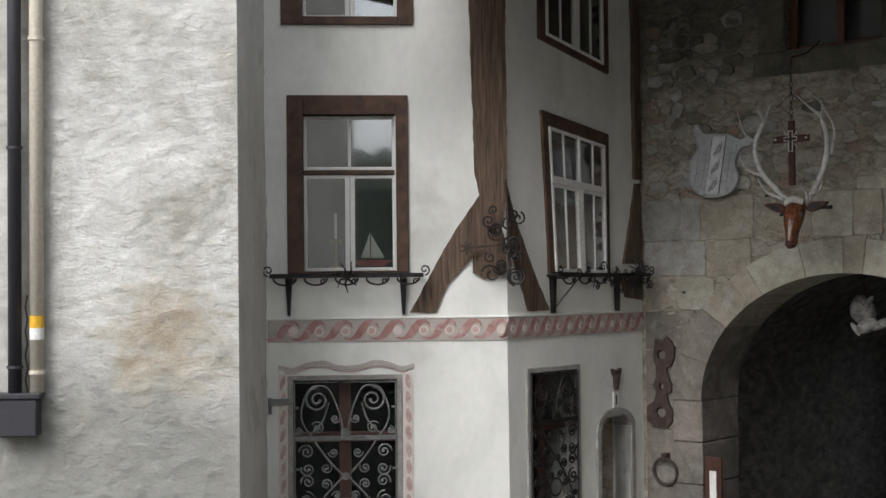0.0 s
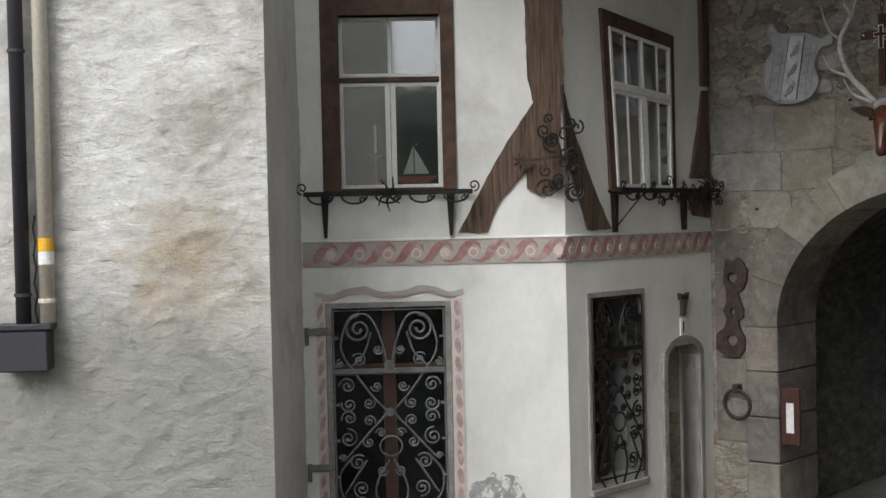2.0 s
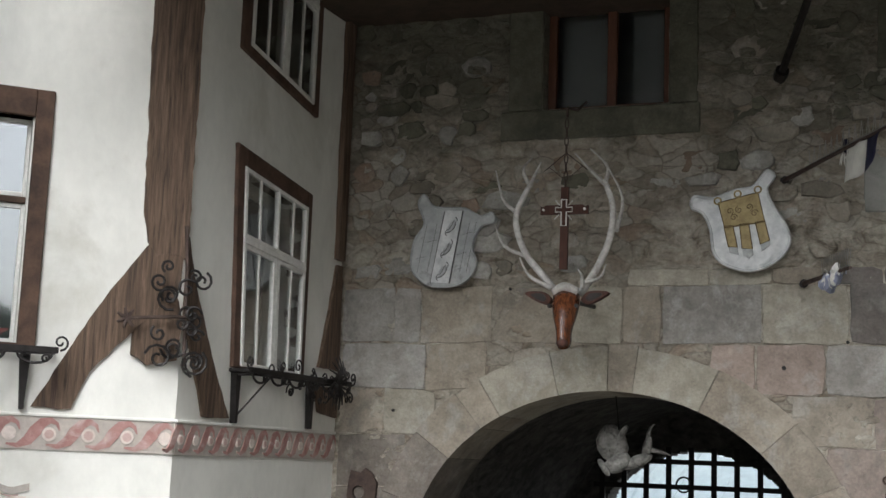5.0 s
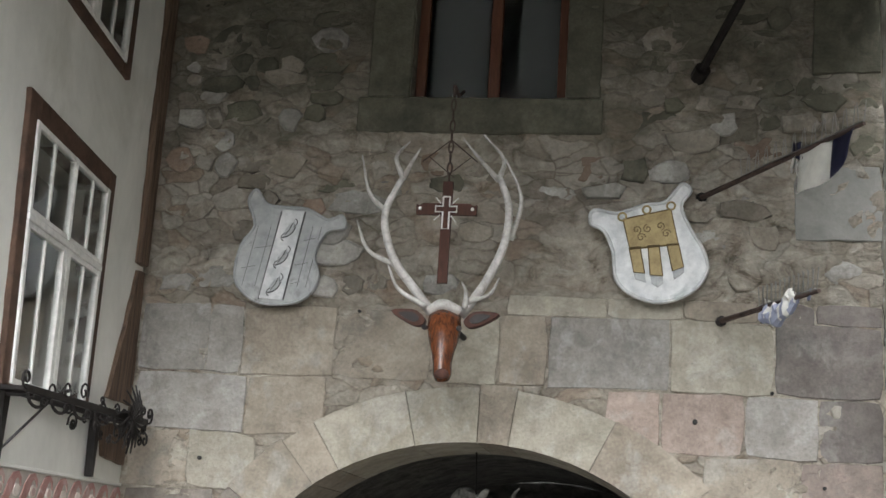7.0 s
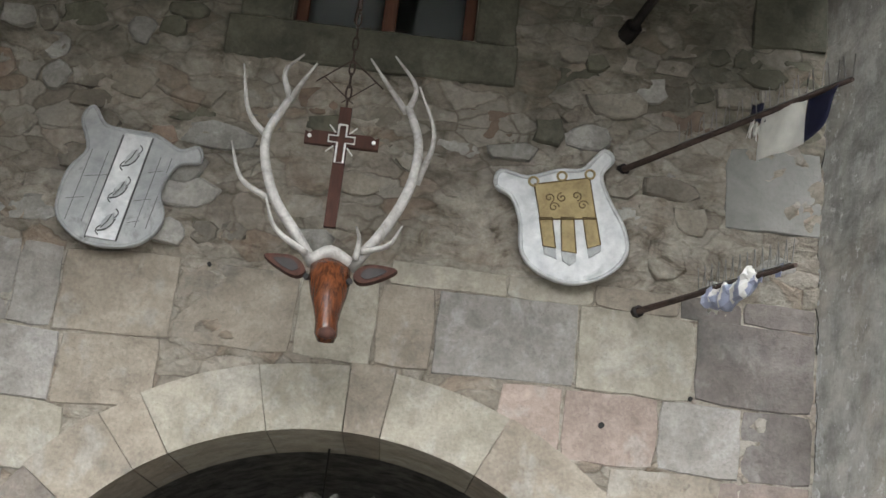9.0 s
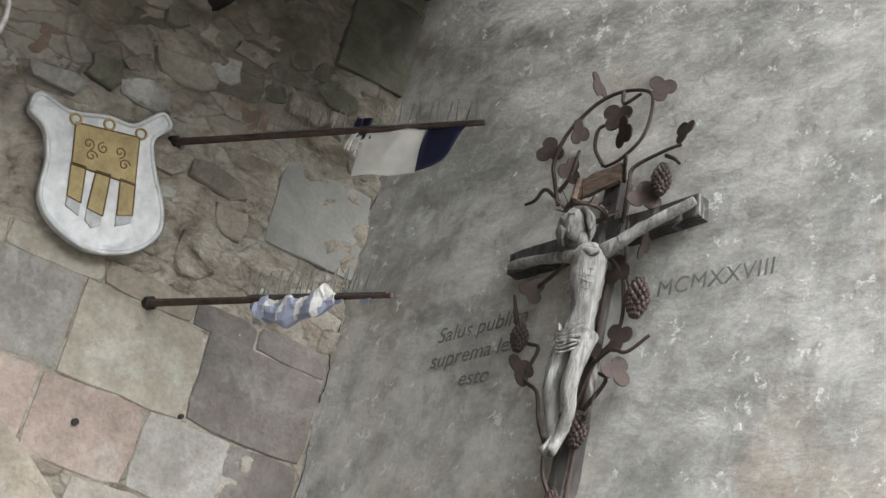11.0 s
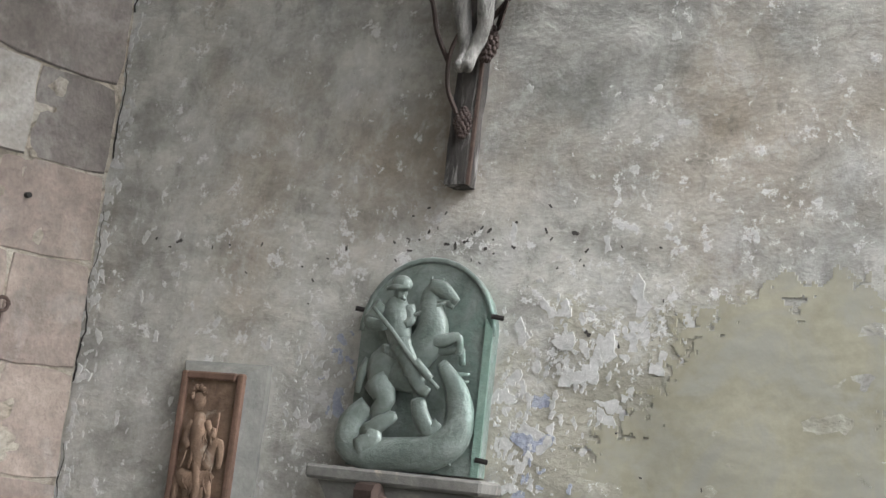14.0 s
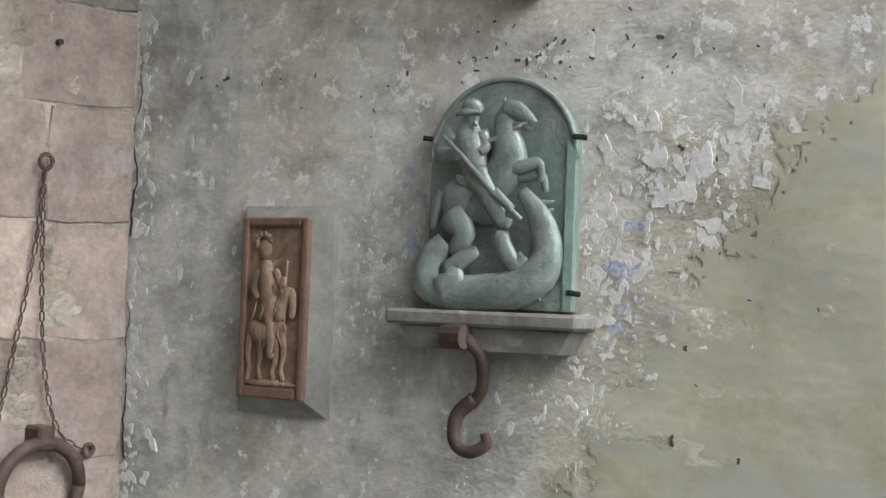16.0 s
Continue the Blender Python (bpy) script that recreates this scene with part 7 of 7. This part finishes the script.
lump(bm, (1.52, -0.2, 2.799), 0.044, (0.95, 0.95, 0.72), -0.1, 0.02)
limb(bm, [(1.466, -0.211, 2.78, 0.0096), (1.51, -0.239, 2.784, 0.0144), (1.558, -0.218, 2.784, 0.0096)], 7)
limb(bm, [(1.534, -0.225, 2.751, 0.0144), (1.546, -0.218, 2.74, 0.0072)], 5)
limb(bm, [(1.454, -0.19, 2.72, 0.0432), (1.406, -0.197, 2.67, 0.0336), (1.43, -0.218, 2.648, 0.0312), (1.486, -0.239, 2.648, 0.0264)], 9)
limb(bm, [(1.554, -0.19, 2.714, 0.036), (1.574, -0.204, 2.674, 0.0264), (1.554, -0.218, 2.652, 0.0216)], 8)
limb(bm, [(1.482, -0.211, 2.582, 0.0144), (1.486, -0.204, 2.552, 0.012)], 5)
limb(bm, [(1.494, -0.211, 2.578, 0.0144), (1.498, -0.204, 2.547, 0.012)], 5)
limb(bm, [(1.506, -0.211, 2.574, 0.0144), (1.51, -0.204, 2.541, 0.012)], 5)
limb(bm, [(1.518, -0.211, 2.571, 0.0144), (1.522, -0.204, 2.536, 0.012)], 5)
limb(bm, [(1.53, -0.211, 2.567, 0.0144), (1.534, -0.204, 2.53, 0.012)], 5)
limb(bm, [(1.542, -0.211, 2.563, 0.0144), (1.546, -0.204, 2.525, 0.012)], 5)
limb(bm, [(1.546, -0.204, 2.585, 0.0576), (1.582, -0.225, 2.536, 0.048), (1.614, -0.225, 2.49, 0.0384), (1.64, -0.218, 2.438, 0.0312), (1.68, -0.218, 2.42, 0.024)], 10)
limb(bm, [(1.59, -0.225, 2.508, 0.0456), (1.622, -0.225, 2.497, 0.0456)], 8)
limb(bm, [(1.43, -0.246, 2.707, 0.0096), (1.52, -0.267, 2.628, 0.012), (1.63, -0.26, 2.517, 0.012), (1.72, -0.232, 2.438, 0.0096)], 8)
limb(bm, [(1.626, -0.253, 2.526, 0.0216), (1.69, -0.246, 2.468, 0.0192)], 7)
limb(bm, [(1.43, -0.169, 2.364, 0.0528), (1.38, -0.183, 2.306, 0.0672), (1.38, -0.19, 2.232, 0.0768), (1.46, -0.197, 2.199, 0.0768), (1.57, -0.197, 2.204, 0.0768), (1.69, -0.197, 2.217, 0.0816), (1.78, -0.19, 2.269, 0.0816), (1.8, -0.183, 2.352, 0.0672), (1.78, -0.183, 2.425, 0.0576), (1.746, -0.183, 2.48, 0.0432), (1.706, -0.176, 2.526, 0.0288)], 14)
limb(bm, [(1.454, -0.211, 2.269, 0.0432), (1.51, -0.218, 2.309, 0.0384), (1.55, -0.211, 2.331, 0.024), (1.514, -0.197, 2.339, 0.0192)], 9)
limb(bm, [(1.43, -0.225, 2.214, 0.0528), (1.49, -0.225, 2.254, 0.0432), (1.44, -0.204, 2.284, 0.0384)], 9)
limb(bm, [(1.64, -0.204, 2.394, 0.0384), (1.66, -0.218, 2.342, 0.0432), (1.7, -0.211, 2.296, 0.0384), (1.73, -0.204, 2.324, 0.0288)], 9)
limb(bm, [(1.63, -0.204, 2.401, 0.0168), (1.614, -0.197, 2.425, 0.0072)], 6)
limb(bm, [(1.766, -0.176, 2.49, 0.0168), (1.814, -0.162, 2.497, 0.0048)], 5)
limb(bm, [(1.772, -0.176, 2.464, 0.0168), (1.814, -0.162, 2.471, 0.0048)], 5)
limb(bm, [(1.766, -0.176, 2.438, 0.0168), (1.814, -0.162, 2.445, 0.0048)], 5)
limb(bm, [(1.772, -0.176, 2.412, 0.0168), (1.814, -0.162, 2.42, 0.0048)], 5)
limb(bm, [(1.766, -0.176, 2.387, 0.0168), (1.814, -0.162, 2.394, 0.0048)], 5)
limb(bm, [(1.772, -0.176, 2.361, 0.0168), (1.814, -0.162, 2.368, 0.0048)], 5)
limb(bm, [(1.766, -0.176, 2.335, 0.0168), (1.814, -0.162, 2.342, 0.0048)], 5)
limb(bm, [(1.772, -0.176, 2.309, 0.0168), (1.814, -0.162, 2.317, 0.0048)], 5)
limb(bm, [(1.766, -0.176, 2.284, 0.0168), (1.814, -0.162, 2.291, 0.0048)], 5)
limb(bm, [(1.534, -0.225, 2.228, 0.0096), (1.546, -0.228, 2.219, 0.006)], 4)
limb(bm, [(1.556, -0.225, 2.228, 0.0096), (1.568, -0.228, 2.219, 0.006)], 4)
limb(bm, [(1.578, -0.225, 2.228, 0.0096), (1.59, -0.228, 2.219, 0.006)], 4)
limb(bm, [(1.6, -0.225, 2.228, 0.0096), (1.612, -0.228, 2.219, 0.006)], 4)
limb(bm, [(1.622, -0.225, 2.228, 0.0096), (1.634, -0.228, 2.219, 0.006)], 4)
limb(bm, [(1.644, -0.225, 2.228, 0.0096), (1.656, -0.228, 2.219, 0.006)], 4)
limb(bm, [(1.666, -0.225, 2.228, 0.0096), (1.678, -0.228, 2.219, 0.006)], 4)
limb(bm, [(1.688, -0.225, 2.228, 0.0096), (1.7, -0.228, 2.219, 0.006)], 4)
limb(bm, [(1.71, -0.225, 2.228, 0.0096), (1.722, -0.228, 2.219, 0.006)], 4)
limb(bm, [(1.732, -0.225, 2.228, 0.0096), (1.744, -0.228, 2.219, 0.006)], 4)
limb(bm, [(1.754, -0.225, 2.228, 0.0096), (1.766, -0.228, 2.219, 0.006)], 4)
limb(bm, [(1.776, -0.225, 2.228, 0.0096), (1.788, -0.228, 2.219, 0.006)], 4)
limb(bm, [(1.544, -0.211, 2.212, 0.0096), (1.556, -0.214, 2.203, 0.006)], 4)
limb(bm, [(1.566, -0.211, 2.212, 0.0096), (1.578, -0.214, 2.203, 0.006)], 4)
limb(bm, [(1.588, -0.211, 2.212, 0.0096), (1.6, -0.214, 2.203, 0.006)], 4)
limb(bm, [(1.61, -0.211, 2.212, 0.0096), (1.622, -0.214, 2.203, 0.006)], 4)
limb(bm, [(1.632, -0.211, 2.212, 0.0096), (1.644, -0.214, 2.203, 0.006)], 4)
limb(bm, [(1.654, -0.211, 2.212, 0.0096), (1.666, -0.214, 2.203, 0.006)], 4)
limb(bm, [(1.676, -0.211, 2.212, 0.0096), (1.688, -0.214, 2.203, 0.006)], 4)
limb(bm, [(1.698, -0.211, 2.212, 0.0096), (1.71, -0.214, 2.203, 0.006)], 4)
limb(bm, [(1.72, -0.211, 2.212, 0.0096), (1.732, -0.214, 2.203, 0.006)], 4)
limb(bm, [(1.742, -0.211, 2.212, 0.0096), (1.754, -0.214, 2.203, 0.006)], 4)
limb(bm, [(1.764, -0.211, 2.212, 0.0096), (1.776, -0.214, 2.203, 0.006)], 4)
limb(bm, [(1.786, -0.211, 2.212, 0.0096), (1.798, -0.214, 2.203, 0.006)], 4)
limb(bm, [(1.534, -0.197, 2.195, 0.0096), (1.546, -0.201, 2.186, 0.006)], 4)
limb(bm, [(1.556, -0.197, 2.195, 0.0096), (1.568, -0.201, 2.186, 0.006)], 4)
limb(bm, [(1.578, -0.197, 2.195, 0.0096), (1.59, -0.201, 2.186, 0.006)], 4)
limb(bm, [(1.6, -0.197, 2.195, 0.0096), (1.612, -0.201, 2.186, 0.006)], 4)
limb(bm, [(1.622, -0.197, 2.195, 0.0096), (1.634, -0.201, 2.186, 0.006)], 4)
limb(bm, [(1.644, -0.197, 2.195, 0.0096), (1.656, -0.201, 2.186, 0.006)], 4)
limb(bm, [(1.666, -0.197, 2.195, 0.0096), (1.678, -0.201, 2.186, 0.006)], 4)
limb(bm, [(1.688, -0.197, 2.195, 0.0096), (1.7, -0.201, 2.186, 0.006)], 4)
limb(bm, [(1.71, -0.197, 2.195, 0.0096), (1.722, -0.201, 2.186, 0.006)], 4)
limb(bm, [(1.732, -0.197, 2.195, 0.0096), (1.744, -0.201, 2.186, 0.006)], 4)
limb(bm, [(1.754, -0.197, 2.195, 0.0096), (1.766, -0.201, 2.186, 0.006)], 4)
limb(bm, [(1.776, -0.197, 2.195, 0.0096), (1.788, -0.201, 2.186, 0.006)], 4)
limb(bm, [(1.68, -0.211, 2.217, 0.0192), (1.7, -0.225, 2.192, 0.0048)], 5)
limb(bm, [(1.73, -0.211, 2.217, 0.0192), (1.75, -0.225, 2.192, 0.0048)], 5)
bmesh.ops.translate(bm, vec=(0.022, 0, -0.014), verts=bm.verts[:])
part("raised_figure", bm, BRONZE, bronze, "raised rider and beast shapes", smooth=True)
for u, z in ((1.90, 2.69), (1.895, 2.20), (1.35, 2.70)):
    part("bolt", tube([(u - 0.02, -0.11, z), (u + 0.022, -0.09, z - 0.005)], 0.009, sides=8), IRON, bronze)
SHELF_STONE = surface("stained_grey_stone", (0.09, 0.09, 0.082), (0.22, 0.215, 0.195), 5, 40, relief=0.005, stain=(0.30, 0.25, 0.21), stain_scale=7, stain_at=(0.60, 0.72))
shelf = thing("stone_shelf", RIGHT @ Matrix.Translation((0.052, 0, -0.012)) @ Matrix.Diagonal((1, 0.7, 1, 1)), "grey stone console shelf under the bronze plaque", "shelf")
part("slab", box(1.24, 1.93, -0.23, 0.03, 2.085, 2.135, 0.01), SHELF_STONE, shelf)
part("corbel", prism([(1.28, 2.083), (1.90, 2.083), (1.86, 2.01), (1.33, 2.01)], -0.19, 0.03), SHELF_STONE, shelf)
iron = thing("iron_hook", RIGHT @ Matrix.Translation((0.05, 0, -0.02)) @ Matrix.Diagonal((1, 0.75, 1, 1)), "heavy rusty iron hook hanging under the shelf", "hook")
part("socket", tube([(1.47, -0.20, 2.06), (1.55, -0.22, 2.06)], 0.04, sides=10), RUST, iron)
part("shank", tube(curve([(1.54, -0.20, 2.06), (1.585, -0.16, 2.0), (1.57, -0.10, 1.90), (1.53, -0.09, 1.84)]), 0.022, sides=8), RUST, iron, smooth=True)
part("hook", tube(curve([(1.54, -0.09, 1.86), (1.48, -0.10, 1.80), (1.48, -0.11, 1.72), (1.54, -0.12, 1.69), (1.60, -0.12, 1.72), (1.595, -0.12, 1.755)]), 0.026, sides=9, tip=0.7), RUST, iron, smooth=True)

# crack in the corner
rnd = random.Random(15)
crack = bmesh.new()
for z0, z1 in ((1.5, 2.1), (2.35, 3.1), (3.3, 3.75), (3.95, 4.75), (5.0, 5.4)):
    tube([(0.016 + 0.03 * fbm(0.0, z, 6.0, 5) + rnd.uniform(-0.004, 0.004), -right_relief(0.016, z) - 0.002, z) for z in np.arange(z0, z1, 0.03)], 0.006, crack, 5, 0.5, 0.3)
solid("trim_crack", crack, DARK, RIGHT, "dark settling crack where the two walls meet", "crack", kind="structure")

# two recessed stones
TABLET = dressed_stone("yellow_tablet", (0.22, 0.205, 0.15), (0.35, 0.33, 0.25), (0.42, 0.41, 0.37), (0.16, 0.15, 0.12))
for (a, b, c, d), mat, lab in (((3.27, 3.95, 4.24, 4.53), TABLET, "rough yellowish stone tablet in a recess"), ((3.36, 3.95, 3.44, 3.85), TABLET, "yellowish stone tablet with a carved mark in a recess")):
    nb = thing("stone_tablet", RIGHT, lab, "tablet")
    cut = jagged([(a + 0.014, c + 0.014), (b, c + 0.010), (b, d - 0.010), (a + 0.018, d - 0.014)], -0.004, 0.2, 0.010, int(c * 100))
    part("tablet", cut, mat, nb)
    rnd = random.Random(int(d * 100))
    for k in range(14):
        x, z = rnd.uniform(a + 0.06, b - 0.04), c + (d - c) * rnd.choice((0.08, 0.1, 0.15, 0.5, 0.9))
        part("chip", lump(bmesh.new(), (x, 0.0, z), rnd.uniform(0.012, 0.03), (1.5, 0.35, 0.7), rnd.uniform(-0.4, 0.4), 0.5, 1), mat, nb)
green = thing("green_ornament", RIGHT, "small green painted metal leaf ornament on the tablet", "ornament")
GREEN = plain("green_paint", (0.06, 0.15, 0.09), 0.6)
part("leaf", leaf(3.50, 3.60, 0.03, 0.5, 0.2), GREEN, green)
part("stem", tube([(3.44, 0.0, 3.60), (3.49, -0.05, 3.62), (3.55, -0.04, 3.65)], 0.010), GREEN, green)
